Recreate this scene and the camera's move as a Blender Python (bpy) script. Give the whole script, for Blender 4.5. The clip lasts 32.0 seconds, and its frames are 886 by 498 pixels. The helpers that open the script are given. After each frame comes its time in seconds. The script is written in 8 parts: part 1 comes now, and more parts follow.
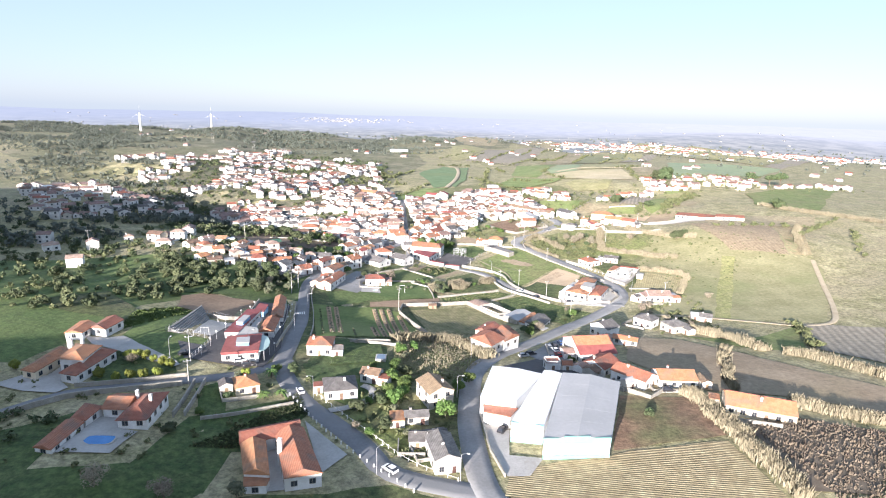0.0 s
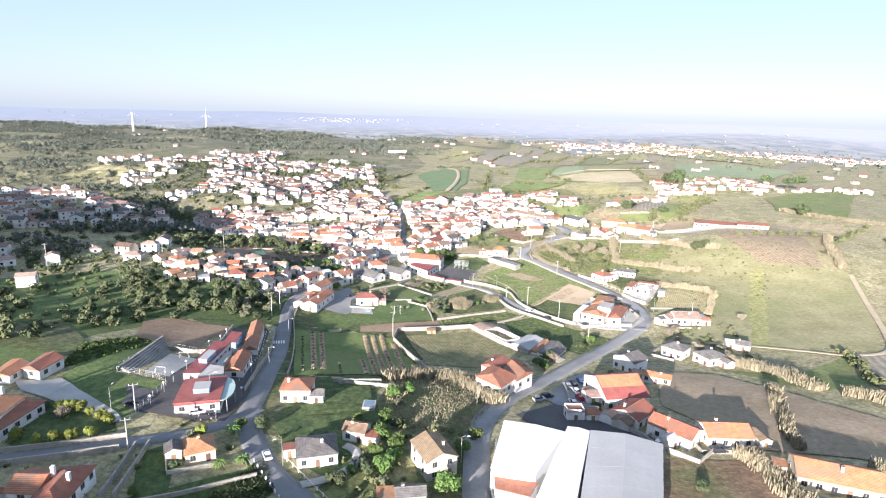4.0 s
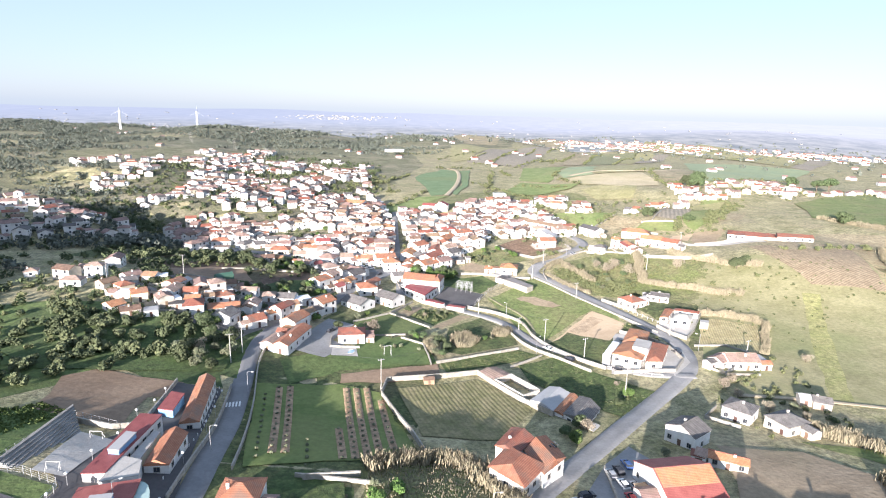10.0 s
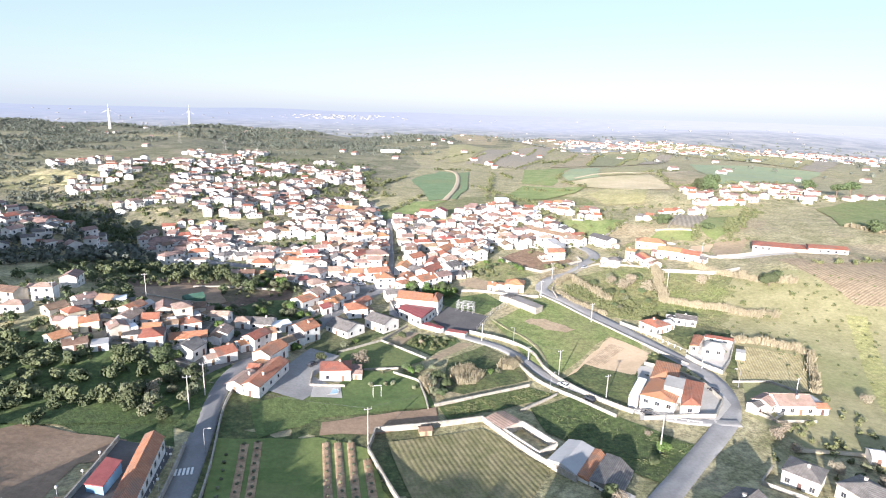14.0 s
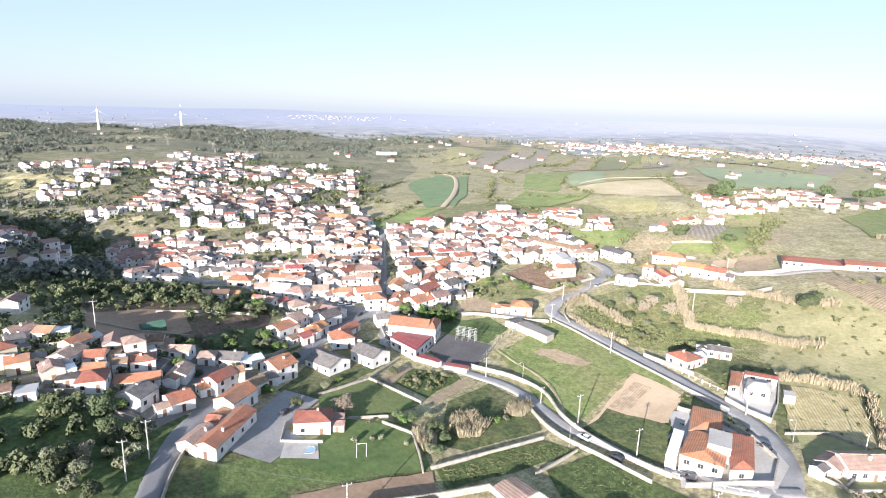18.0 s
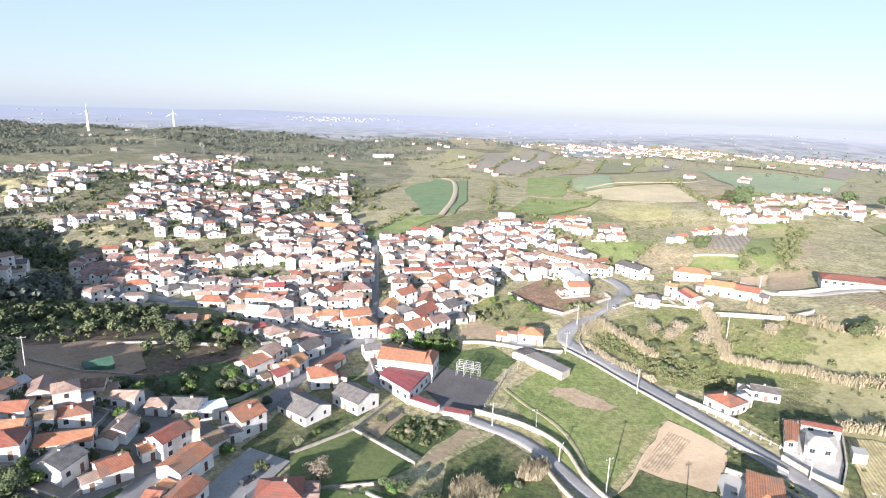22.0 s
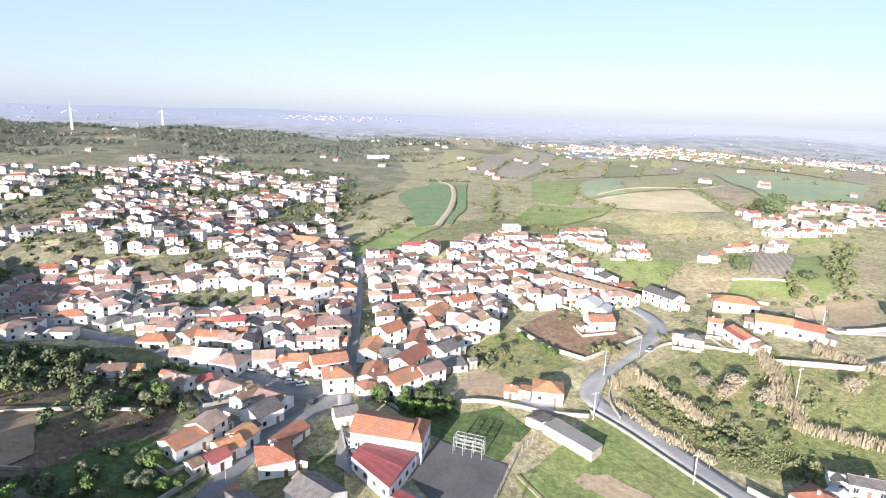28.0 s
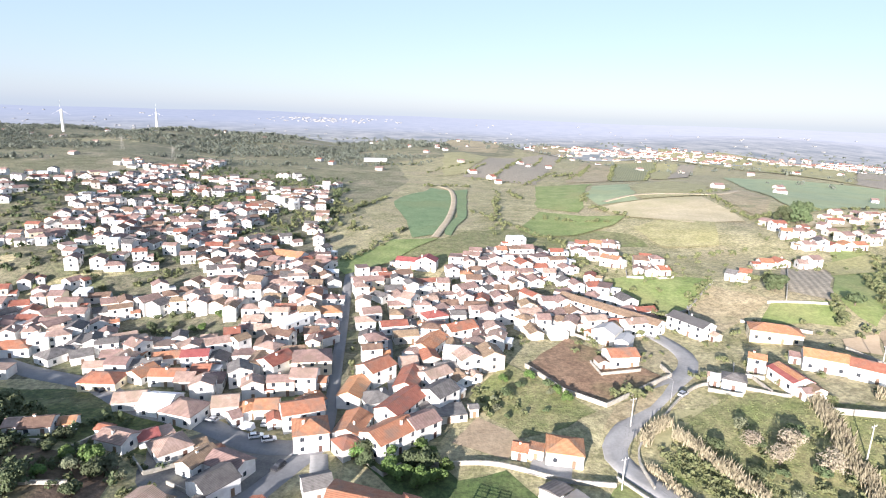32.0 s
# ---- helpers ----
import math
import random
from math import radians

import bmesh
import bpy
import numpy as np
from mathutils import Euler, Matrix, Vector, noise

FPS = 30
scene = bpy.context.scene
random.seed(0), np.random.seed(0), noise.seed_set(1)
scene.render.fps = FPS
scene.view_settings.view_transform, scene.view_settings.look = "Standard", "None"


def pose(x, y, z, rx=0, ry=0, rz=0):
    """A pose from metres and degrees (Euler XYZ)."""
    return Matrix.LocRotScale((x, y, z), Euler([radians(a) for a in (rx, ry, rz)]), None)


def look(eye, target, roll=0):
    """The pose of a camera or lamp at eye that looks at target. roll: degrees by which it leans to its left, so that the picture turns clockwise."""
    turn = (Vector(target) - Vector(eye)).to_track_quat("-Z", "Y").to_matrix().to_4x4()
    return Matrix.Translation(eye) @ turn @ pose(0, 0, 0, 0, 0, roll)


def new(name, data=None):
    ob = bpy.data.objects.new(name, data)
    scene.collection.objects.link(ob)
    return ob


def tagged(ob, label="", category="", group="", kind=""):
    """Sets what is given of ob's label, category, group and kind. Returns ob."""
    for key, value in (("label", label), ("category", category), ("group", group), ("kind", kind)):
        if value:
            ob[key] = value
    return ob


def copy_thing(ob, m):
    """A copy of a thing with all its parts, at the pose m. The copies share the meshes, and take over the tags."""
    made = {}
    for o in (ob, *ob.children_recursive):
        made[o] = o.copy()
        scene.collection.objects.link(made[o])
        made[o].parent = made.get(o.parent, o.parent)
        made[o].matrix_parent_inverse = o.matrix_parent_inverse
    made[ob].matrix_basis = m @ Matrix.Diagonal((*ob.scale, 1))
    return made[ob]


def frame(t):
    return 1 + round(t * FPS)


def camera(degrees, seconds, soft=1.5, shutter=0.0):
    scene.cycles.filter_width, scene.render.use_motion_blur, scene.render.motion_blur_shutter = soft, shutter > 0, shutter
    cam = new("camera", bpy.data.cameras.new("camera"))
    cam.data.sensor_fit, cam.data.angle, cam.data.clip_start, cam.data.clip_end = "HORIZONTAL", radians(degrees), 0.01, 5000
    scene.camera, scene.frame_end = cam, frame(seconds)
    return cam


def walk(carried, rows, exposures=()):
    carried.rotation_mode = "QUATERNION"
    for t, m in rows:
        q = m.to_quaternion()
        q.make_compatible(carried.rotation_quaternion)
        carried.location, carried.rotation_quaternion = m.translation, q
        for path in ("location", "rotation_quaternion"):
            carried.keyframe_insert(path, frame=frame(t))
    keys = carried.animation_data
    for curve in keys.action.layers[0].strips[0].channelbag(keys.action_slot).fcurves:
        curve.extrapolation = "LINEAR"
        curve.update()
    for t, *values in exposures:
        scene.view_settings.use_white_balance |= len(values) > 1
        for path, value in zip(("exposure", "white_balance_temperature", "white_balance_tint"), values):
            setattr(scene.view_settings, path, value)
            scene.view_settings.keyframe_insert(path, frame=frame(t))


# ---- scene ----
# ================= camera and flight =================
cam = camera(75.2, 32.0, soft=1.1)
PATH = [
    (0.0, (0.00, 0.00, 90.00), (0.00, 97.35, 67.13), 1.60),
    (2.0, (-0.27, 16.99, 89.83), (-0.21, 114.34, 66.99), 1.61),
    (4.0, (-0.55, 33.94, 89.68), (-0.45, 131.29, 66.81), 1.62),
    (6.0, (-0.82, 50.84, 89.56), (-0.73, 148.16, 66.57), 1.62),
    (8.0, (-1.10, 67.64, 89.49), (-0.96, 164.92, 66.34), 1.60),
    (10.0, (-1.39, 84.34, 89.47), (-1.07, 181.58, 66.17), 1.57),
    (12.0, (-1.66, 100.96, 89.48), (-1.12, 198.18, 66.07), 1.56),
    (14.0, (-1.89, 117.55, 89.44), (-1.18, 214.77, 66.02), 1.61),
    (16.0, (-2.06, 134.16, 89.33), (-1.16, 231.39, 65.99), 1.69),
    (18.0, (-2.14, 150.82, 89.10), (-0.98, 248.09, 65.93), 1.74),
    (20.0, (-2.10, 167.49, 88.79), (-0.73, 264.80, 65.79), 1.77),
    (22.0, (-1.89, 184.13, 88.47), (-0.49, 281.45, 65.54), 1.81),
    (24.0, (-1.49, 200.68, 88.19), (-0.07, 298.01, 65.25), 1.87),
    (26.0, (-0.87, 217.13, 87.99), (0.66, 314.43, 64.99), 1.95),
    (28.0, (-0.08, 233.47, 87.87), (1.56, 330.77, 64.85), 2.01),
    (30.0, (0.84, 249.75, 87.80), (2.46, 347.07, 64.87), 2.02),
    (32.0, (1.81, 266.00, 87.75), (3.33, 363.36, 64.98), 1.99),
]
walk(cam, [(t, look(eye, target, roll)) for t, eye, target, roll in PATH], [(0.0, 1.70, 6200, 18), (16.0, 1.70, 6200, 18), (22.0, 1.63, 6200, 18), (32.0, 1.60, 6200, 18)])

# ================= world, sun, exposure =================
SUN_EL, SUN_BEARING = 12.5, 205.0          # degrees; the bearing runs clockwise from +y
world = bpy.data.worlds.new("sky")
scene.world = world
world.use_nodes = True
wn = world.node_tree
sky = wn.nodes.new("ShaderNodeTexSky")
sky.sky_type = "NISHITA"
sky.sun_disc = False
sky.sun_elevation = radians(SUN_EL)
sky.sun_rotation = radians(SUN_BEARING)
sky.air_density, sky.dust_density, sky.ozone_density = 1.0, 0.6, 1.0
wn.nodes["Background"].inputs["Strength"].default_value = 0.064
up = wn.nodes.new("ShaderNodeTexCoord")                   # haze pales the lower sky and thins out overhead
split, thin = wn.nodes.new("ShaderNodeSeparateXYZ"), wn.nodes.new("ShaderNodeMapRange")
thin.inputs["From Min"].default_value, thin.inputs["From Max"].default_value = 0.22, 0.60
thin.inputs["To Min"].default_value, thin.inputs["To Max"].default_value = 0.62, 0.42
wn.links.new(up.outputs["Generated"], split.inputs[0])
wn.links.new(split.outputs["Z"], thin.inputs["Value"])
haze = wn.nodes.new("ShaderNodeMix")
haze.data_type = "RGBA"
wn.links.new(thin.outputs["Result"], haze.inputs["Factor"])
haze.inputs["B"].default_value = (3.22, 4.31, 5.65, 1.0)
wn.links.new(sky.outputs[0], haze.inputs["A"])
wn.links.new(haze.outputs["Result"], wn.nodes["Background"].inputs["Color"])
sun_lamp = bpy.data.lights.new("sun", "SUN")
sun_lamp.energy, sun_lamp.angle, sun_lamp.color = 5.0, radians(0.6), (1.0, 0.935, 0.82)
sun = new("sun", sun_lamp)
_b, _e = radians(SUN_BEARING), radians(SUN_EL)
sun.matrix_world = look((math.sin(_b) * 400 * math.cos(_e), math.cos(_b) * 400 * math.cos(_e), 400 * math.sin(_e)), (0, 0, 0))

# ================= the lie of the land =================
# spot heights: x, y, z in metres
# the first seven are unseen hills left and behind, added to cast shade
HEIGHTS_NEAR = [
    (-135, -15, 48), (-96, -22, 42), (-190, -15, 56), (-300, -60, 62), (-350, 150, 83), (-410, 170, 87), (-470, 200, 89), (-135, 330, 14), (-112, 334, 12.5), (-20, -60, 20), (-60, 75, 8), (-165, 190, 14), (-90, 85, 13), (-81, 116, 13.5), (-40, 120, 8), (25, 118, 8),
    (95, 130, 10), (70, 144, 9.5), (170, 130, 11), (60, 160, 6), (80, 165, 7), (-36, 182, 6.5),
    (-57, 157, 8), (-77, 164, 12), (-78, 193, 11), (-53, 198, 6.5), (-20, 155, 6), (15, 150, 6),
    (-117, 194, 11), (-200, 200, 18), (65, 198, 3), (40, 0, 8), (300, 0, 11),
]
HEIGHTS_VALLEY = [
    (-33, 253, -4), (-20, 264, -3.5), (13, 272, -4.5), (23, 262, -5), (38, 296, -5.5), (45, 240, 0),
    (92, 278, -1.5), (-61, 243, 1), (59, 326, -4.5), (72, 312, -1.5), (71, 343, -0.5), (43, 314, -6),
    (12, 345, -5), (21, 365, -2.5), (-15, 353, -3.5), (-31, 297, -3), (-46, 321, -2), (-67, 314, 4),
    (-82, 356, 3), (120, 280, -1), (100, 345, 1.5), (-72, 232, 5), (-30, 340, -2), (45, 275, -6),
]
HEIGHTS_VILLAGE = [
    (-10, 370, -2.5), (46, 392, 0.5), (18, 423, 0), (56, 420, 4), (80, 437, 6.5), (104, 468, 8),
    (131, 433, 9.5), (150, 445, 11), (200, 415, 18), (-25, 400, -0.5), (-40, 408, -2.5), (-20, 466, 3),
    (30, 445, 6), (-112, 359, 6), (-127, 315, 11), (-135, 455, -3), (-57, 540, 10), (39, 587, 13),
    (176, 511, 19), (5, 676, 13), (-200, 560, 14), (300, 500, 19), (300, 250, 9), (-400, 300, 34),
    (-220, 380, 10), (-300, 478, 24), (-240, 450, 18), (-285, 535, -1), (-225, 505, -3), (-350, 600, 8), (-190, 480, -5), (120, 560, 15),
]
HEIGHTS_FAR = [
    (207, 634, 24), (234, 650, 25), (231, 734, 27), (16, 814, 13), (-90, 1114, 15), (-350, 700, 25),
    (-120, 760, 14), (-700, 1500, 28), (-1000, 1300, 32), (0, 1500, 15), (500, 1500, 2), (600, 800, 12),
    (1500, 1500, -15), (0, 2600, -15), (-600, 500, 36), (-2500, 2500, -10), (2500, 0, -5), (-2500, 0, 10),
    (0, -1500, 10), (600, 3500, -15), (2500, 3000, -15), (-330, 470, 16), (-500, 950, 28),
]
SPOTS = np.array(HEIGHTS_NEAR + HEIGHTS_VALLEY + HEIGHTS_VILLAGE + HEIGHTS_FAR, float)


def heights(xs, ys):
    """Ground height at arrays of places, blended smoothly between the spot heights."""
    xs, ys = np.asarray(xs, float), np.asarray(ys, float)
    d = (xs[..., None] - SPOTS[:, 0]) ** 2 + (ys[..., None] - SPOTS[:, 1]) ** 2
    w = 1.0 / (d + 26.0 ** 2) ** 2
    far = np.clip((ys - 900.0) / 500.0, 0.0, 1.0)          # low swells on the far ridge
    return (w * SPOTS[:, 2]).sum(-1) / w.sum(-1) + far * (4.0 * np.sin(xs * 0.011 + 1.0) + 3.5 * np.sin(xs * 0.024 + ys * 0.006))


def zt(x, y):
    return float(heights(x, y))

# ================= materials =================
def rgb(c):
    return (c[0], c[1], c[2], 1.0)


def surface(name, a, b, scale=1.0, rough=0.85, bump=0.3, spread=0.0, fine=9.0, metal=0.0, stain=None, tufts=0.0, courses=0.0):
    """Two colours mixed by coarse and fine noise at real-world size, a bump, and a little difference from piece to piece."""
    m = bpy.data.materials.new(name)
    m.use_nodes = True
    nt = m.node_tree
    nd, ln = nt.nodes, nt.links
    bsdf = nd["Principled BSDF"]
    geo = nd.new("ShaderNodeNewGeometry")
    n1, n2 = nd.new("ShaderNodeTexNoise"), nd.new("ShaderNodeTexNoise")
    n1.inputs["Scale"].default_value, n1.inputs["Detail"].default_value = 0.12 * scale, 5.0
    n2.inputs["Scale"].default_value, n2.inputs["Detail"].default_value = fine * scale * 0.12, 4.0
    for n in (n1, n2):
        ln.new(geo.outputs["Position"], n.inputs["Vector"])
    add = nd.new("ShaderNodeMath")
    add.operation = "MULTIPLY_ADD"
    ln.new(n2.outputs["Fac"], add.inputs[0])
    add.inputs[1].default_value = 0.6
    ln.new(n1.outputs["Fac"], add.inputs[2])
    ramp = nd.new("ShaderNodeMapRange")
    ramp.inputs["From Min"].default_value, ramp.inputs["From Max"].default_value = 0.60, 1.0
    ln.new(add.outputs[0], ramp.inputs["Value"])
    mix = nd.new("ShaderNodeMix")
    mix.data_type = "RGBA"
    mix.inputs["A"].default_value, mix.inputs["B"].default_value = rgb(a), rgb(b)
    ln.new(ramp.outputs["Result"], mix.inputs["Factor"])
    col = mix.outputs["Result"]
    if stain:
        n3, r3, m3 = nd.new("ShaderNodeTexNoise"), nd.new("ShaderNodeMapRange"), nd.new("ShaderNodeMix")
        n3.inputs["Scale"].default_value, n3.inputs["Detail"].default_value = 0.035 * scale, 6.0
        ln.new(geo.outputs["Position"], n3.inputs["Vector"])
        r3.inputs["From Min"].default_value, r3.inputs["From Max"].default_value = 0.5, 0.66
        ln.new(n3.outputs["Fac"], r3.inputs["Value"])
        m3.data_type = "RGBA"
        m3.inputs["B"].default_value = rgb(stain)
        ln.new(col, m3.inputs["A"])
        ln.new(r3.outputs["Result"], m3.inputs["Factor"])
        col = m3.outputs["Result"]
    if tufts:                                             # darker tussocks and clods about a metre across
        n4, r4, m4 = nd.new("ShaderNodeTexNoise"), nd.new("ShaderNodeMapRange"), nd.new("ShaderNodeMix")
        n4.inputs["Scale"].default_value, n4.inputs["Detail"].default_value = 0.55, 6.0
        n4.inputs["Roughness"].default_value = 0.75
        ln.new(geo.outputs["Position"], n4.inputs["Vector"])
        r4.inputs["From Min"].default_value, r4.inputs["From Max"].default_value = 0.40, 0.62
        r4.inputs["To Min"].default_value, r4.inputs["To Max"].default_value = 1 - tufts, 1 + tufts * 0.45
        ln.new(n4.outputs["Fac"], r4.inputs["Value"])
        m4.data_type, m4.blend_type = "RGBA", "MULTIPLY"
        m4.inputs["Factor"].default_value = 1.0
        ln.new(col, m4.inputs["A"])
        ln.new(r4.outputs["Result"], m4.inputs["B"])
        col = m4.outputs["Result"]
    if courses:                                           # tile courses lie level along the roof
        wv, rw, mw = nd.new("ShaderNodeTexWave"), nd.new("ShaderNodeMapRange"), nd.new("ShaderNodeMix")
        wv.bands_direction = "Z"
        wv.inputs["Scale"].default_value, wv.inputs["Distortion"].default_value = 2.1, 0.8
        ln.new(geo.outputs["Position"], wv.inputs["Vector"])
        rw.inputs["To Min"].default_value, rw.inputs["To Max"].default_value = 1 - courses, 1 + courses * 0.3
        ln.new(wv.outputs["Fac"], rw.inputs["Value"])
        mw.data_type, mw.blend_type = "RGBA", "MULTIPLY"
        mw.inputs["Factor"].default_value = 1.0
        ln.new(col, mw.inputs["A"])
        ln.new(rw.outputs["Result"], mw.inputs["B"])
        col = mw.outputs["Result"]
    if spread:
        info, hsv = nd.new("ShaderNodeObjectInfo"), nd.new("ShaderNodeHueSaturation")
        mr = nd.new("ShaderNodeMapRange")
        mr.inputs["To Min"].default_value, mr.inputs["To Max"].default_value = 1 - spread, 1 + spread
        ln.new(info.outputs["Random"], mr.inputs["Value"])
        ln.new(mr.outputs["Result"], hsv.inputs["Value"])
        mh = nd.new("ShaderNodeMapRange")
        mh.inputs["To Min"].default_value, mh.inputs["To Max"].default_value = 0.5 - spread * 0.06, 0.5 + spread * 0.06
        ln.new(info.outputs["Random"], mh.inputs["Value"])
        ln.new(mh.outputs["Result"], hsv.inputs["Hue"])
        ln.new(col, hsv.inputs["Color"])
        col = hsv.outputs["Color"]
    ln.new(col, bsdf.inputs["Base Color"])
    bsdf.inputs["Roughness"].default_value = rough
    bsdf.inputs["Metallic"].default_value = metal
    if bump:
        bp = nd.new("ShaderNodeBump")
        bp.inputs["Strength"].default_value = bump
        bp.inputs["Distance"].default_value = 0.3
        ln.new(n2.outputs["Fac"], bp.inputs["Height"])
        ln.new(bp.outputs["Normal"], bsdf.inputs["Normal"])
    return m


def furrowed(name, a, b, angle, pitch, rough=0.95, bump=0.8, depth=0.3):
    """Soil or crop in parallel rows."""
    m = surface(name, a, b, 2.0, rough, 0.0, tufts=0.25)
    nt = m.node_tree
    nd, ln = nt.nodes, nt.links
    geo = nd.new("ShaderNodeNewGeometry")
    rot, wv = nd.new("ShaderNodeMapping"), nd.new("ShaderNodeTexWave")
    rot.inputs["Rotation"].default_value = (0, 0, radians(angle))
    ln.new(geo.outputs["Position"], rot.inputs["Vector"])
    wv.inputs["Scale"].default_value = 0.314 / pitch
    wv.inputs["Distortion"].default_value = 1.2
    wv.inputs["Detail"].default_value = 3.0
    wv.inputs["Detail Scale"].default_value = 0.6
    ln.new(rot.outputs[0], wv.inputs["Vector"])
    bs = nd["Principled BSDF"]
    old = bs.inputs["Base Color"].links[0].from_socket
    mx = nd.new("ShaderNodeMix")
    mx.data_type, mx.blend_type = "RGBA", "MULTIPLY"
    mx.inputs["Factor"].default_value = depth
    ln.new(old, mx.inputs["A"])
    ln.new(wv.outputs["Color"], mx.inputs["B"])
    ln.new(mx.outputs["Result"], bs.inputs["Base Color"])
    bp = nd.new("ShaderNodeBump")
    bp.inputs["Strength"].default_value, bp.inputs["Distance"].default_value = bump, 0.25
    ln.new(wv.outputs["Fac"], bp.inputs["Height"])
    ln.new(bp.outputs["Normal"], bs.inputs["Normal"])
    return m


GRASS = surface("meadow grass", (0.06, 0.09, 0.028), (0.15, 0.165, 0.06), 1.0, 0.95, 0.5, stain=(0.18, 0.165, 0.085), tufts=0.5)
# part of this dark tone is shade put into the grass colour
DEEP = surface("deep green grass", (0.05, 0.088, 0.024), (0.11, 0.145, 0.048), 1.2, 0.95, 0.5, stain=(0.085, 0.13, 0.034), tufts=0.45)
TANSOIL = surface("bare tan soil", (0.30, 0.225, 0.145), (0.40, 0.31, 0.21), 0.8, 0.95, 0.4, stain=(0.33, 0.26, 0.16), tufts=0.2)
LUSH = surface("lush grass", (0.14, 0.19, 0.052), (0.245, 0.27, 0.10), 1.2, 0.95, 0.5, stain=(0.22, 0.225, 0.09), tufts=0.35)
LAWN = surface("mown lawn", (0.07, 0.12, 0.032), (0.115, 0.16, 0.05), 0.6, 0.95, 0.2, stain=(0.135, 0.165, 0.055), tufts=0.22)
FRESH = surface("fresh green pasture", (0.085, 0.135, 0.036), (0.145, 0.195, 0.06), 1.0, 0.95, 0.5, stain=(0.125, 0.165, 0.05), tufts=0.35)
CROP = surface("leafy crop", (0.05, 0.09, 0.022), (0.13, 0.17, 0.05), 6.0, 0.9, 1.0, tufts=0.5)
PALE = surface("pale pasture", (0.28, 0.265, 0.115), (0.43, 0.385, 0.205), 0.8, 0.95, 0.5, stain=(0.34, 0.315, 0.14), tufts=0.3)
BRIGHTGREEN = surface("bright spring grass", (0.16, 0.22, 0.06), (0.27, 0.31, 0.115), 0.8, 0.95, 0.4, stain=(0.26, 0.275, 0.105), tufts=0.25)
CEREAL = surface("blue-green young wheat", (0.13, 0.205, 0.09), (0.19, 0.265, 0.125), 0.6, 0.95, 0.3, stain=(0.18, 0.23, 0.10), tufts=0.2)
BLUEGREEN = surface("young cereal", (0.235, 0.30, 0.17), (0.33, 0.375, 0.21), 0.5, 0.95, 0.2, stain=(0.30, 0.335, 0.175), tufts=0.15)
SCRUB = surface("rough scrub ground", (0.15, 0.17, 0.06), (0.29, 0.265, 0.13), 1.4, 0.95, 0.9, stain=(0.19, 0.22, 0.07), tufts=0.4)
DRY = surface("dry weedy soil", (0.31, 0.25, 0.145), (0.46, 0.38, 0.24), 1.2, 0.95, 0.5, stain=(0.25, 0.23, 0.12), tufts=0.4)
SOIL = surface("bare brown soil", (0.23, 0.155, 0.10), (0.32, 0.225, 0.15), 0.6, 0.95, 0.3, tufts=0.15)
ORCHARDGRASS = surface("sunlit orchard grass", (0.115, 0.165, 0.042), (0.19, 0.23, 0.072), 0.5, 0.95, 0.2, stain=(0.20, 0.215, 0.075), tufts=0.15)
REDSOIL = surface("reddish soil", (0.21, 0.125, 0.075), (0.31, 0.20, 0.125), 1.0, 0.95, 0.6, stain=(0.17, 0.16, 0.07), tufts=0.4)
SAND = surface("pale sandy soil", (0.46, 0.34, 0.22), (0.56, 0.43, 0.29), 0.9, 0.95, 0.25)
STUBBLE = furrowed("stubble in rows", (0.34, 0.265, 0.145), (0.46, 0.375, 0.22), 98, 0.8, bump=0.4, depth=0.16)
TILLED = furrowed("tilled tan soil", (0.33, 0.25, 0.16), (0.42, 0.33, 0.215), 60, 1.3, bump=0.4)
GOLDROWS = furrowed("dry golden rows", (0.40, 0.335, 0.165), (0.53, 0.45, 0.25), 15, 1.0, bump=0.4, depth=0.25)
SANDROWS = furrowed("furrowed pale sand", (0.46, 0.34, 0.22), (0.56, 0.43, 0.29), 42, 0.8, bump=0.4, depth=0.18)
VINES = furrowed("vineyard rows", (0.33, 0.285, 0.215), (0.43, 0.37, 0.28), 20, 3.0)
VINEGREEN = furrowed("green vineyard rows", (0.22, 0.235, 0.11), (0.33, 0.32, 0.17), 20, 3.0)
RIPE = surface("pale ripe stubble", (0.46, 0.385, 0.235), (0.58, 0.49, 0.32), 0.5, 0.95, 0.3, stain=(0.42, 0.37, 0.21), tufts=0.15)
HILLSCRUB = surface("dry olive hillside", (0.13, 0.14, 0.065), (0.27, 0.245, 0.145), 0.7, 0.95, 0.7, fine=12.0, stain=(0.32, 0.28, 0.18), tufts=0.5)
GARDENMIX = surface("weedy garden ground", (0.105, 0.11, 0.06), (0.23, 0.205, 0.135), 1.6, 0.95, 0.7, fine=10.0, stain=(0.15, 0.165, 0.075), tufts=0.5)
# grey paving; its dark tone also stands in for shade between close houses
YARDGREY = surface("grey yard paving", (0.12, 0.115, 0.11), (0.21, 0.20, 0.185), 1.6, 0.92, 0.3, stain=(0.16, 0.15, 0.10))
ROWCROP = furrowed("weedy rows", (0.185, 0.18, 0.072), (0.31, 0.265, 0.14), -21, 1.5, bump=0.25, depth=0.12)
PALEGREEN = surface("sunlit grey-green pasture", (0.25, 0.235, 0.115), (0.35, 0.32, 0.175), 0.7, 0.95, 0.4, stain=(0.24, 0.25, 0.11), tufts=0.18)
YELLOWGREEN = surface("yellow-green fallow", (0.27, 0.28, 0.10), (0.37, 0.345, 0.155), 1.2, 0.95, 0.5, tufts=0.35)
BRUSH = surface("brown winter brush", (0.105, 0.082, 0.06), (0.18, 0.145, 0.105), 3.0, 0.95, 0.0)
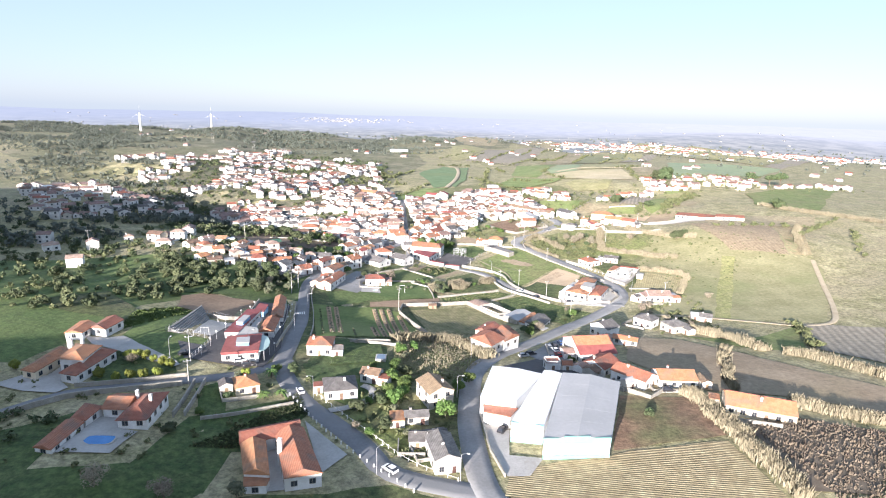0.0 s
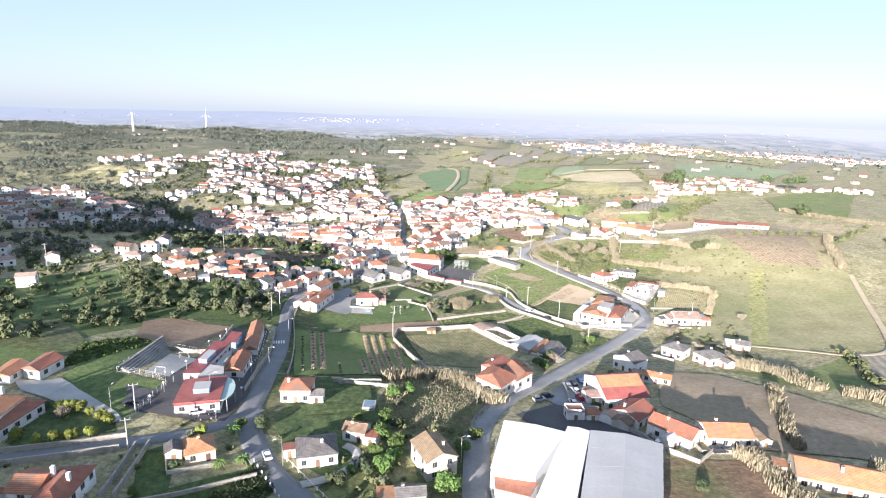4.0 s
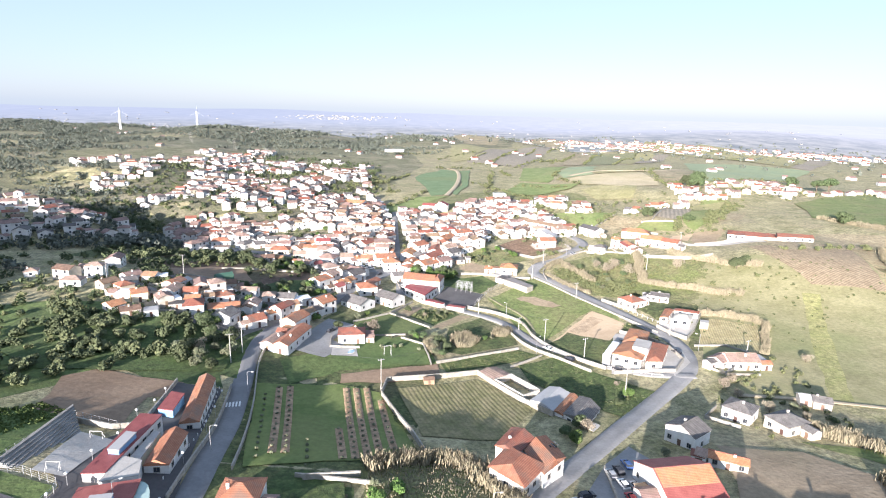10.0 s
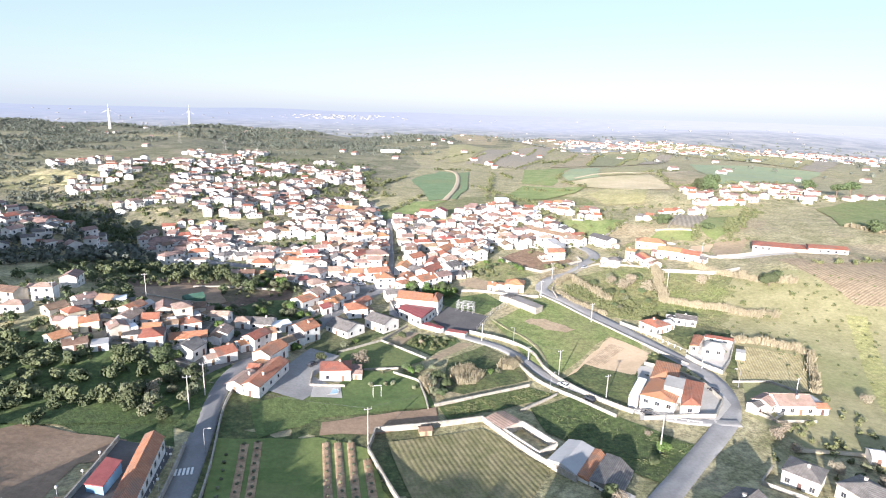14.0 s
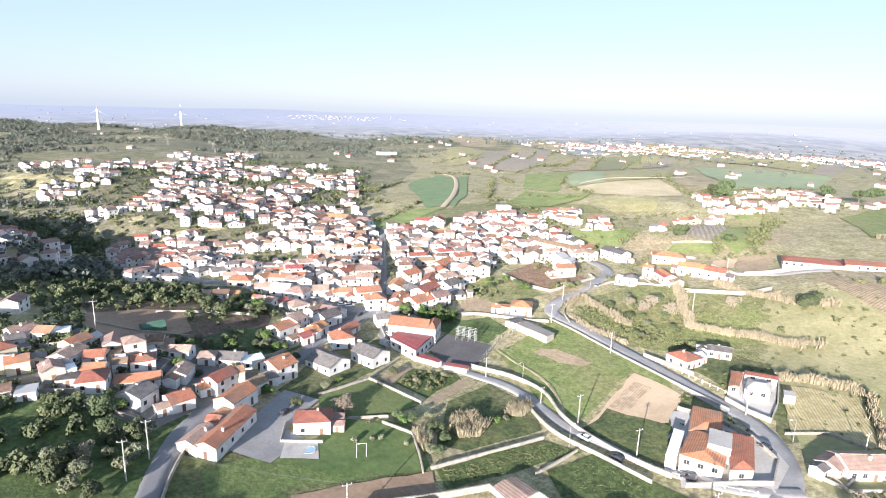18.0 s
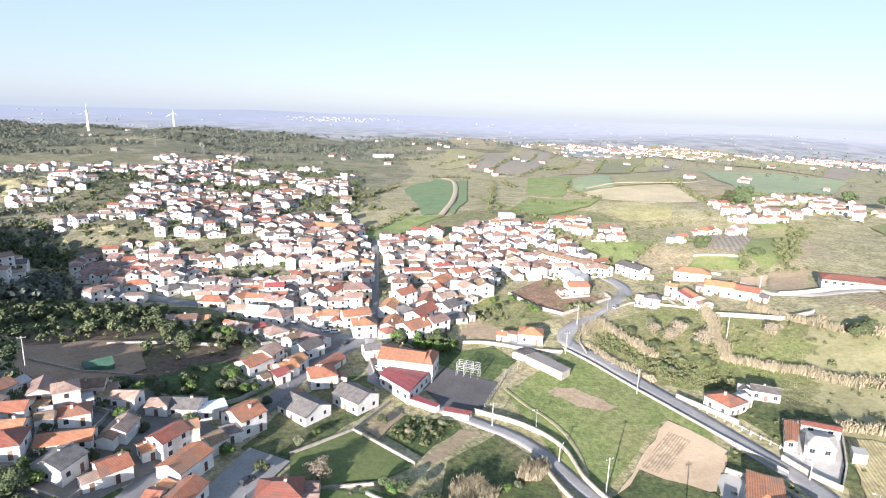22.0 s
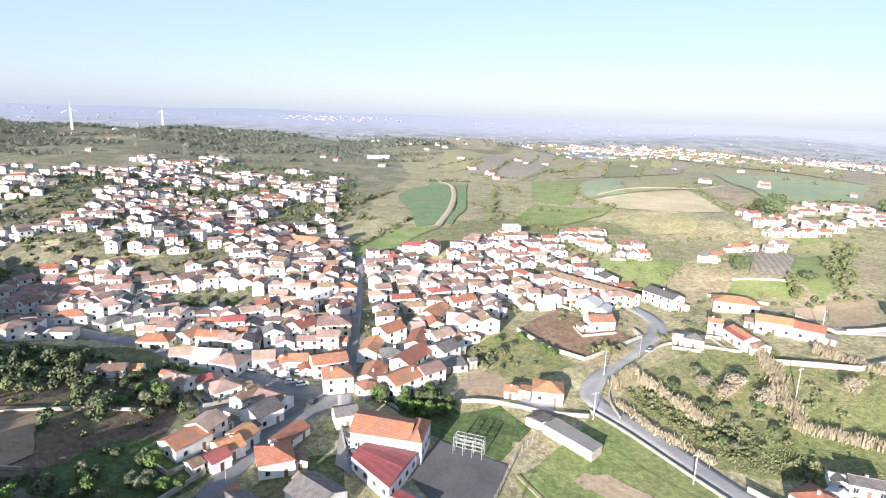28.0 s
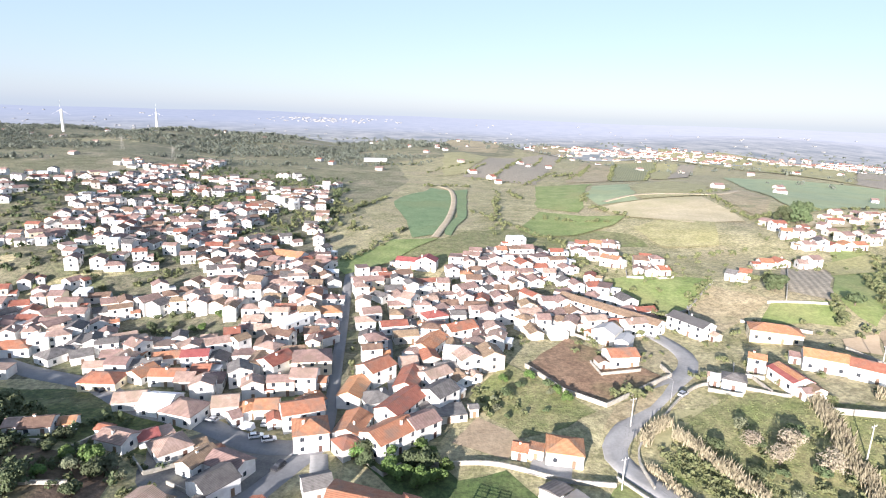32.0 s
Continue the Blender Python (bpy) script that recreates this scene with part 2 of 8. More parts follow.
DARKCONC = surface("dark grey concrete", (0.19, 0.185, 0.175), (0.29, 0.28, 0.265), 2.0, 0.9, 0.3)
ASPHALT = surface("worn grey asphalt", (0.22, 0.215, 0.21), (0.30, 0.295, 0.29), 1.2, 0.9, 0.15)
NEWASPHALT = surface("dark blue-grey asphalt", (0.165, 0.165, 0.17), (0.225, 0.225, 0.23), 1.2, 0.85, 0.15, stain=(0.20, 0.20, 0.20))
TARMAC = surface("dark tarmac", (0.075, 0.07, 0.072), (0.11, 0.105, 0.105), 1.0, 0.9, 0.15)
CONCRETE = surface("pale concrete", (0.36, 0.34, 0.31), (0.47, 0.45, 0.42), 1.5, 0.85, 0.2)
TRACK = surface("beaten earth track", (0.38, 0.31, 0.21), (0.48, 0.40, 0.28), 2.0, 0.95, 0.4)
MEADOWTRACK = surface("worn grassy track", (0.27, 0.255, 0.13), (0.37, 0.325, 0.20), 2.5, 0.95, 0.4, stain=(0.20, 0.21, 0.09), tufts=0.25)
PAINT = surface("white road paint", (0.7, 0.7, 0.68), (0.8, 0.8, 0.78), 4.0, 0.7, 0.1)
WHITE = surface("limewashed render", (0.62, 0.605, 0.58), (0.77, 0.76, 0.74), 5.0, 0.85, 0.15, spread=0.14, stain=(0.60, 0.575, 0.535))
CREAM = surface("cream render", (0.72, 0.62, 0.44), (0.78, 0.69, 0.52), 3.0, 0.85, 0.1, spread=0.07)
STONE = surface("weathered grey render", (0.42, 0.38, 0.32), (0.56, 0.52, 0.46), 4.0, 0.9, 0.3, spread=0.1)
WALLWASH = surface("weathered white wall", (0.24, 0.22, 0.185), (0.40, 0.375, 0.33), 6.0, 0.9, 0.3, stain=(0.33, 0.305, 0.26))
# brown soil with the shade over these plots put into its colour
SHADEDSOIL = surface("brown soil darkened for shade", (0.12, 0.078, 0.055), (0.20, 0.135, 0.09), 1.0, 0.95, 0.6, stain=(0.13, 0.12, 0.055), tufts=0.4)
TERRA = surface("orange clay tiles", (0.345, 0.132, 0.072), (0.455, 0.205, 0.12), 6.0, 0.8, 0.6, spread=0.28, stain=(0.27, 0.16, 0.115), courses=0.3)
OLDTILE = surface("weathered clay tiles", (0.28, 0.185, 0.15), (0.43, 0.30, 0.25), 6.0, 0.85, 0.6, spread=0.25, stain=(0.28, 0.20, 0.155), courses=0.3)
REDROOF = surface("red painted roof", (0.25, 0.065, 0.06), (0.33, 0.10, 0.09), 4.0, 0.7, 0.2, spread=0.12, courses=0.15)
DARKROOF = surface("dark grey tiles", (0.11, 0.10, 0.095), (0.20, 0.185, 0.175), 6.0, 0.85, 0.5, spread=0.25, courses=0.3)
BROWNROOF = surface("brown old tiles", (0.19, 0.125, 0.085), (0.31, 0.21, 0.14), 6.0, 0.9, 0.6, spread=0.25, courses=0.3)
PALETILE = surface("pale lichened tiles", (0.46, 0.42, 0.36), (0.58, 0.54, 0.48), 6.0, 0.85, 0.5, courses=0.25)
METAL = surface("grey coated sheet", (0.37, 0.365, 0.36), (0.43, 0.425, 0.42), 1.0, 0.6, 0.1)
WHITESHEET = surface("white coated sheet", (0.76, 0.77, 0.78), (0.83, 0.84, 0.85), 1.0, 0.5, 0.05)
GREENBAND = surface("green coated sheet", (0.16, 0.33, 0.28), (0.20, 0.38, 0.33), 1.0, 0.6, 0.05)
GLASSDARK = surface("dark window pane", (0.03, 0.035, 0.045), (0.05, 0.055, 0.065), 2.0, 0.15, 0.0)
WOOD = surface("weathered wood", (0.24, 0.17, 0.11), (0.36, 0.27, 0.18), 8.0, 0.85, 0.3, spread=0.1)
DOORRED = surface("painted door", (0.13, 0.075, 0.05), (0.18, 0.11, 0.08), 4.0, 0.6, 0.05, spread=0.5)
STEEL = surface("grey steel", (0.38, 0.38, 0.39), (0.47, 0.47, 0.48), 3.0, 0.5, 0.0, metal=0.5)
TANKWATER = surface("dull tank water", (0.16, 0.21, 0.27), (0.20, 0.26, 0.33), 3.0, 0.1, 0.05)
FIBRE = surface("weathered fibre cement sheet", (0.20, 0.185, 0.175), (0.28, 0.265, 0.25), 2.0, 0.9, 0.2, stain=(0.24, 0.21, 0.18))
# green darkened in its colour for the shade over the shelter
TARP = surface("dull green tarpaulin", (0.045, 0.11, 0.075), (0.065, 0.14, 0.10), 2.0, 0.7, 0.1)
PALEWATER = surface("pale covered water", (0.26, 0.42, 0.52), (0.34, 0.50, 0.60), 3.0, 0.2, 0.05)
POOLBLUE = surface("pool water", (0.02, 0.16, 0.42), (0.04, 0.22, 0.52), 3.0, 0.05, 0.05)
PALEGLASS = surface("pale green glazing", (0.34, 0.46, 0.43), (0.40, 0.52, 0.48), 2.0, 0.25, 0.0)
PAINTBLUE = surface("light blue paint", (0.14, 0.30, 0.50), (0.18, 0.36, 0.56), 3.0, 0.6, 0.05)
BARK = surface("grey brown bark", (0.11, 0.085, 0.06), (0.18, 0.14, 0.105), 12.0, 0.95, 0.6)
LEAF = surface("dark evergreen leaves", (0.045, 0.066, 0.024), (0.088, 0.112, 0.05), 10.0, 0.8, 0.0, spread=0.3)
LEAFLIGHT = surface("light green leaves", (0.055, 0.105, 0.02), (0.11, 0.165, 0.04), 10.0, 0.75, 0.0, spread=0.3)
LEAFGREY = surface("silver olive leaves", (0.10, 0.115, 0.065), (0.17, 0.175, 0.105), 10.0, 0.8, 0.0, spread=0.25)
LEAFGOLD = surface("yellow green leaves", (0.12, 0.145, 0.02), (0.19, 0.21, 0.032), 10.0, 0.75, 0.0, spread=0.2)
REED = surface("dry giant reed", (0.19, 0.165, 0.105), (0.32, 0.28, 0.195), 8.0, 0.9, 0.0)
TWIG = surface("bare grey twigs", (0.20, 0.165, 0.12), (0.31, 0.265, 0.20), 8.0, 0.95, 0.0, spread=0.2)
UNDER = surface("olive undergrowth", (0.075, 0.095, 0.035), (0.165, 0.17, 0.08), 6.0, 0.9, 0.0)
# haze over the far trees is put into this greyed leaf colour
LEAFFAR = surface("far leaves greyed for haze", (0.085, 0.10, 0.08), (0.125, 0.14, 0.11), 0.6, 0.85, 0.0)
WALLS = {"w": WHITE, "c": CREAM, "s": STONE}
ROOFS = {"o": TERRA, "d": DARKROOF, "r": REDROOF, "b": BROWNROOF, "m": METAL, "w": WHITESHEET, "t": OLDTILE, "k": TARMAC}
WALLWORD = {"w": "white-rendered", "c": "cream-rendered", "s": "grey weathered"}
ROOFWORD = {"o": "orange clay-tiled", "d": "dark grey tiled", "r": "red painted", "b": "brown old-tiled", "m": "grey metal", "w": "white sheet", "t": "weathered clay-tiled", "k": "black"}


# ================= mesh helpers =================
def mesh_of(name, verts, faces, material, smooth=False):
    me = bpy.data.meshes.new(name)
    me.from_pydata([tuple(v) for v in verts], [], [tuple(f) for f in faces])
    me.materials.append(material)
    if smooth:
        me.polygons.foreach_set("use_smooth", [True] * len(me.polygons))
    me.update()
    return me


def piece(name, me, parent=None, m=None, label=""):
    """Links a mesh as one object, under a thing or a part where one is given."""
    ob = new(name, me)
    if parent:
        ob.parent = parent
    if m is not None:
        ob.matrix_local = m
    if label:
        ob["label"] = label
    return ob


def part(name, bm, material, parent, label=""):
    """Links a bmesh as ONE mesh object under a thing or under a part."""
    me = bpy.data.meshes.new(name)
    bm.to_mesh(me)
    bm.free()
    me.materials.append(material)
    return piece(name, me, parent, None, label)


def thing(name, m, label, category, group="", kind=""):
    ob = new(name)
    ob.empty_display_size = 0.5
    ob.matrix_world = m
    return tagged(ob, label, category, group, kind)


BOXF = [(0, 3, 2, 1), (4, 5, 6, 7), (0, 1, 5, 4), (1, 2, 6, 5), (2, 3, 7, 6), (3, 0, 4, 7)]


def box_vf(x0, y0, z0, x1, y1, z1):
    return [(x0, y0, z0), (x1, y0, z0), (x1, y1, z0), (x0, y1, z0), (x0, y0, z1), (x1, y0, z1), (x1, y1, z1), (x0, y1, z1)], BOXF


def joined(*vfs):
    v, f = [], []
    for a, b in vfs:
        n = len(v)
        v += a
        f += [tuple(i + n for i in q) for q in b]
    return v, f


def box_part(name, b, material, parent, label=""):
    v, f = box_vf(*b)
    return piece(name, mesh_of(name, v, f, material), parent, None, label)


def tube_vf(path, radii, sides=6):
    """A tapered tube along a path, closed at its ends."""
    v, f = [], []
    for i, (p, r) in enumerate(zip(path, radii)):
        p = Vector(p)
        d = Vector(path[min(i + 1, len(path) - 1)]) - Vector(path[max(i - 1, 0)])
        q = d.normalized().to_track_quat("Z", "Y")
        for k in range(sides):
            a = 2 * math.pi * k / sides
            v.append(tuple(p + q @ Vector((r * math.cos(a), r * math.sin(a), 0))))
    for i in range(len(path) - 1):
        for k in range(sides):
            a, b = i * sides + k, i * sides + (k + 1) % sides
            f.append((a, b, b + sides, a + sides))
    f.append(tuple(range(sides))[::-1])
    f.append(tuple(range((len(path) - 1) * sides, len(path) * sides)))
    return v, f


def smooth_line(pts, step=4.0):
    """A Catmull-Rom line through plan points, sampled about every step metres."""
    P = [np.array(p, float) for p in pts]
    P = [2 * P[0] - P[1]] + P + [2 * P[-1] - P[-2]]
    out = []
    for a, b, c, d in zip(P, P[1:], P[2:], P[3:]):
        n = max(2, int(np.linalg.norm(c - b) / step))
        for i in range(n):
            t = i / n
            out.append(0.5 * (2 * b + (c - a) * t + (2 * a - 5 * b + 4 * c - d) * t * t + (3 * b - a - 3 * c + d) * t ** 3))
    out.append(P[-2])
    return np.array(out)


def straight_line(pts, step=3.0):
    out = []
    for a, b in zip(pts, pts[1:]):
        a, b = np.array(a, float), np.array(b, float)
        n = max(1, int(np.linalg.norm(b - a) / step))
        out += [a + (b - a) * i / n for i in range(n)]
    out.append(np.array(pts[-1], float))
    return np.array(out)


def sideways(line):
    d = np.gradient(line, axis=0)
    d /= np.maximum(np.linalg.norm(d, axis=1, keepdims=True), 1e-6)
    return np.stack([-d[:, 1], d[:, 0]], 1)


def ribbon(name, pts, width, material, label, category, lift=0.16, smooth=True, kind="structure", step=4.0, shift=0.0, edge=0.3):
    """A road, track or path laid on the ground."""
    line = smooth_line(pts, step) if smooth else straight_line(pts, step)
    nrm = sideways(line)
    offs = np.array([-0.5, -0.47, -0.16, 0.16, 0.47, 0.5]) * width + shift
    drop = np.array([-edge, 0, 0.03, 0.03, 0, -edge])
    v, f = [], []
    for p, n in zip(line, nrm):
        q = p[None] + offs[:, None] * n[None]
        z = heights(q[:, 0], q[:, 1])
        z = 0.5 * z + 0.5 * z.mean() + lift + drop
        v += [(a[0], a[1], h) for a, h in zip(q, z)]
    k = len(offs)
    for i in range(len(line) - 1):
        for j in range(k - 1):
            f.append((i * k + j, i * k + j + 1, (i + 1) * k + j + 1, (i + 1) * k + j)[::-1])
    ob = new(name, mesh_of(name, v, f, material, True))
    return tagged(ob, label, category, "", kind)


def wall_run(name, pts, height, thick, material, label, lift=0.0, smooth=False, category="wall", step=3.0, group="garden walls"):
    """A wall with a real thickness that follows the ground along plan points, and a coping on it."""
    line = smooth_line(pts, step) if smooth else straight_line(pts, step)
    nrm = sideways(line)

    def run(half, za, zb):
        v, f = [], []
        for p, n in zip(line, nrm):
            g = zt(*p)
            for s, z in ((-1, za), (1, za), (1, zb), (-1, zb)):
                q = p + s * half * n
                v.append((q[0], q[1], g + z))
        for i in range(len(line) - 1):
            for j in range(4):
                f.append((i * 4 + j, i * 4 + (j + 1) % 4, i * 4 + 4 + (j + 1) % 4, i * 4 + 4 + j)[::-1])
        e = (len(line) - 1) * 4
        f += [(0, 1, 2, 3), (e + 3, e + 2, e + 1, e)]
        return v, f
    top = thing(name, Matrix.Identity(4), label, category, group)
    v, f = run(thick / 2, -0.8, height + lift)
    piece("masonry", mesh_of("masonry", v, f, material), top)
    v, f = run(thick / 2 + 0.06, height + lift, height + lift + 0.12)
    piece("coping", mesh_of("coping", v, f, WALLWASH), top)
    return top


def field(name, pts, material, label, category="field", lift=0.10, cell=6.0, kind="structure", wobble=0.6):
    """A plot of land: its outline cut into cells and laid on the ground."""
    bm = bmesh.new()
    line = straight_line(list(pts) + [pts[0]], cell)[:-1]
    rnd = random.Random(name + str(pts[0]))
    vs = [bm.verts.new((p[0] + rnd.uniform(-wobble, wobble), p[1] + rnd.uniform(-wobble, wobble), 0)) for p in line]
    bm.faces.new(vs)
    xs, ys = [p[0] for p in line], [p[1] for p in line]
    for lo, hi, ax in ((min(xs), max(xs), 0), (min(ys), max(ys), 1)):
        c = math.floor(lo / cell) * cell + cell
        while c < hi:
            co, no = [0, 0, 0], [0, 0, 0]
            co[ax], no[ax] = c, 1
            bmesh.ops.bisect_plane(bm, geom=bm.verts[:] + bm.edges[:] + bm.faces[:], plane_co=co, plane_no=no)
            c += cell
    bmesh.ops.triangulate(bm, faces=bm.faces[:])
    hs = heights([v.co.x for v in bm.verts], [v.co.y for v in bm.verts])
    for v, h in zip(bm.verts, hs):
        v.co.z = h + lift
    bm.normal_update()
    if sum(f.normal.z for f in bm.faces) < 0:
        bmesh.ops.reverse_faces(bm, faces=bm.faces[:])
    me = bpy.data.meshes.new(name)
    bm.to_mesh(me)
    bm.free()
    me.materials.append(material)
    return tagged(new(name, me), label, category, "", kind)


# ================= ground =================
def axis(lo, hi, step, far_lo, far_hi):
    a = list(np.arange(lo, hi + 1, step))
    s, p = step, lo
    while p > far_lo:
        s *= 1.10
        p = max(p - s, far_lo)
        a.insert(0, p)
    s, p = step, hi
    while p < far_hi:
        s *= 1.22
        p = min(p + s, far_hi)
        a.append(p)
    return np.array(a)


def build_ground():
    xs, ys = axis(-420, 420, 7.0, -4700, 4700), axis(-60, 900, 7.0, -2500, 4700)
    X, Y = np.meshgrid(xs, ys)
    Z = heights(X, Y) - 45.0 * np.clip((np.hypot(X, Y) - 1750.0) / 400.0, 0, 1)
    v = np.stack([X.ravel(), Y.ravel(), Z.ravel()], 1)
    nx = len(xs)
    f = [(j * nx + i, j * nx + i + 1, (j + 1) * nx + i + 1, (j + 1) * nx + i) for j in range(len(ys) - 1) for i in range(nx - 1)]
    ob = new("ground", mesh_of("ground", v, f, LAND, True))
    return tagged(ob, "rolling green and brown farmland reaching the horizon", "ground", "", "structure")


LAND = surface("rough land", (0.23, 0.22, 0.10), (0.46, 0.405, 0.24), 0.9, 0.95, 0.7, fine=12.0, stain=(0.36, 0.31, 0.19), tufts=0.45)
build_ground()

# ================= roads =================
ROAD_A = [(12, 112), (-10, 119), (-19, 131), (-30, 143), (-39, 152), (-48, 166), (-53, 179), (-55, 198), (-59, 227), (-65, 256), (-70, 280), (-70, 297), (-62, 314), (-55, 334), (-47, 367), (-36, 391), (-27, 408)]
ROAD_B = [(40, 84), (22, 100), (12, 112), (9, 136), (9, 154), (11.5, 178), (20, 197), (31, 211.5), (42.5, 225), (54.5, 239), (69, 256), (82, 270), (91, 281), (96, 293), (97.5, 304), (95.5, 315), (86.5, 334), (74.5, 360), (62, 383), (53, 396), (52, 404), (60, 415), (78, 434), (89, 446), (92, 457), (88, 472), (80, 487), (65, 505), (50, 520)]
LANE_C = [(92, 277), (77, 279), (62, 289), (50, 301), (40, 311), (33, 324), (24, 336), (11, 345), (-3, 354), (-14, 363), (-22, 380), (-27, 402)]
LANE_D = [(-51, 181), (-58, 169.5), (-67, 162.4), (-75.5, 158.2), (-86, 153.4), (-96.5, 150), (-104, 146.5), (-110, 139), (-118, 127), (-132, 110)]
STREET_N = [(-27, 406), (-28, 424), (-32, 465), (-36, 504), (-40, 545)]
STREET_W = [(-28, 406), (-44, 406), (-64, 416), (-85, 421), (-110, 439), (-140, 451), (-180, 470)]
STREET_E = [(-6, 414), (-8, 425), (-10, 436), (-13, 454), (-15, 474), (-19, 491)]
STREETS = [ROAD_A, ROAD_B, LANE_C, LANE_D, STREET_N, STREET_W, STREET_E]
ribbon("road", ROAD_A, 6.4, NEWASPHALT, "grey asphalt village road between white walls", "road")
ribbon("road", ROAD_B, 6.8, ASPHALT, "winding grey asphalt road past fields and houses", "road", lift=0.2)
ribbon("road", LANE_C, 4.8, ASPHALT, "narrow asphalt lane curving between pale walls", "road", lift=0.24)
ribbon("road", LANE_D, 4.4, NEWASPHALT, "narrow asphalt lane between white garden walls", "road", lift=0.24)
ribbon("road", STREET_N, 4.2, NEWASPHALT, "narrow village street between house fronts", "road", lift=0.26)
ribbon("road", STREET_E, 3.2, NEWASPHALT, "narrow steep lane between village houses", "road", lift=0.24)
ribbon("road", STREET_W, 7.5, NEWASPHALT, "wide asphalt village street with parked cars", "road", lift=0.22)

# ================= fields =================
field("field", [(116, 419), (241, 380), (147, 249), (129, 259), (107, 259), (98, 282), (125, 352), (96, 374), (64, 398), (61, 421)], PALEGREEN, "pale green pasture on the slope", lift=0.10, cell=6.0)
field("field", [(184, 352), (225, 346), (225, 329), (179, 252), (139, 259)], PALEGREEN, "smooth green pasture", lift=0.14, cell=6.0)
field("field", [(177, 355), (184, 353), (137, 258), (130, 260)], YELLOWGREEN, "yellow green fallow strip", lift=0.17, cell=6.0)
field("field", [(18, 122), (43, 129), (76, 136), (78, 115), (78, 112), (15, 111)], STUBBLE, "tan stubble field with sown rows", lift=0.21, cell=6.0)
field("field", [(56, 163), (77, 162), (77, 138), (45, 131)], REDSOIL, "brown weedy plot beside the warehouse", lift=0.24, cell=6.0)
field("field", [(85, 145), (102, 148), (122, 142), (100, 113), (85, 114)], BRUSH, "brown scrubland with bare twigs", lift=0.28, cell=6.0)
field("field", [(77, 227), (99, 224), (120, 200), (144, 171), (130, 152), (112, 163), (83, 168), (69, 196)], TANSOIL, "bare tan soil field", lift=0.31, cell=6.0)
field("field", [(167, 250), (197, 241), (162, 195), (149, 215)], VINES, "grey vineyard in rows", lift=0.35, cell=6.0)
field("field", [(181, 418), (238, 412), (216, 350), (185, 362)], TILLED, "tan tilled field", lift=0.38, cell=6.0)
field("field", [(240, 413), (264, 420), (230, 350), (217, 350)], STUBBLE, "ochre field with furrows", lift=0.10, cell=6.0)
field("field", [(102, 231), (127, 226), (161, 247), (145, 213), (125, 212)], LUSH, "green verge of the field", lift=0.14, cell=6.0)
field("field", [(34, 449), (54, 473), (78, 440), (55, 423), (45, 434)], REDSOIL, "brown cleared lot inside walls", lift=0.35, cell=6.0)
field("field", [(58, 424), (79, 435), (68, 422), (50, 411)], DRY, "tan strip below the wall", lift=0.38, cell=6.0)
field("field", [(8, 407.7), (16.2, 419.8), (28.8, 409.4), (22.1, 400)], TANSOIL, "dry kitchen garden", lift=0.10, cell=6.0)
field("field", [(14, 430), (28, 451), (52, 421), (41, 413), (27, 409)], SCRUB, "shrubby slope", lift=0.14, cell=6.0)
field("field", [(-110, 222), (-117, 248), (-111, 255), (-82, 252), (-82, 242), (-88, 240), (-86, 223), (-88, 222), (-98, 221)], SOIL, "brown ploughed field", lift=0.17, cell=6.0)
field("field", [(-59, 279), (-43, 291), (-17, 309), (-8, 306), (-2, 286), (-36, 275), (-51, 260)], FRESH, "mown green lawn with a goal frame", lift=0.21, cell=6.0)
field("field", [(-36, 273), (-2, 285), (-1, 277), (-16, 269), (-35, 266)], SOIL, "brown garden strip", lift=0.24, cell=6.0)
field("field", [(-138, 364), (-122, 374), (-106, 378), (-94, 356), (-97, 344), (-105, 334), (-121, 338), (-129, 347)], SOIL, "bare brown field below the grove", lift=0.40, cell=5.0)
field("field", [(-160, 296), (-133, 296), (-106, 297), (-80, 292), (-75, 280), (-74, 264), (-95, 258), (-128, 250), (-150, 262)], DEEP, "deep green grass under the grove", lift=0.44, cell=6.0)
field("field", [(-61, 257), (-35, 265), (-21, 261), (-4, 217), (-47, 205)], ORCHARDGRASS, "green orchard lawn", lift=0.28, cell=6.0)
field("field", [(-38.6, 320.4), (-24.3, 334.4), (-6, 319.8), (-13.4, 313), (-27.2, 309), (-36, 311)], LAWN, "mown lawn behind a wall", lift=0.31, cell=6.0)
field("field", [(-30, 308), (-17, 306.5), (-8, 301.5), (-4.5, 284), (-29, 281), (-42, 287), (-34, 297)], LAWN, "green plot behind a wall", lift=0.35, cell=6.0)
field("field", [(-21, 335.5), (-14.6, 347), (-9.5, 346), (-16, 331.5)], TANSOIL, "bare garden bed", lift=0.38, cell=6.0)
field("field", [(-15, 333), (-10, 346), (6.8, 344.1), (7.6, 339.7), (-4.4, 324)], CROP, "leafy vegetable garden", lift=0.10, cell=6.0)
field("field", [(-4.8, 321.9), (7.6, 340), (14.1, 339.1), (-0.6, 321)], TANSOIL, "tan fallow strip", lift=0.14, cell=6.0)
field("field", [(3, 323), (18, 337), (30, 324), (32, 309), (8, 296), (-1, 297)], GRASS, "rough grass plot", lift=0.17, cell=6.0)
field("field", [(-1, 285.5), (31.5, 303.6), (41, 298), (2, 278)], CROP, "dense green crop behind a wall", lift=0.21, cell=6.0)
field("field", [(29, 288), (44, 297), (74, 265), (57, 244), (32, 274)], CROP, "dense green crop beside the lane", lift=0.24, cell=6.0)
field("field", [(-15, 264), (13, 274), (30, 254), (17, 231), (-5, 232)], ROWCROP, "weedy field in rows inside walls", lift=0.28, cell=6.0)
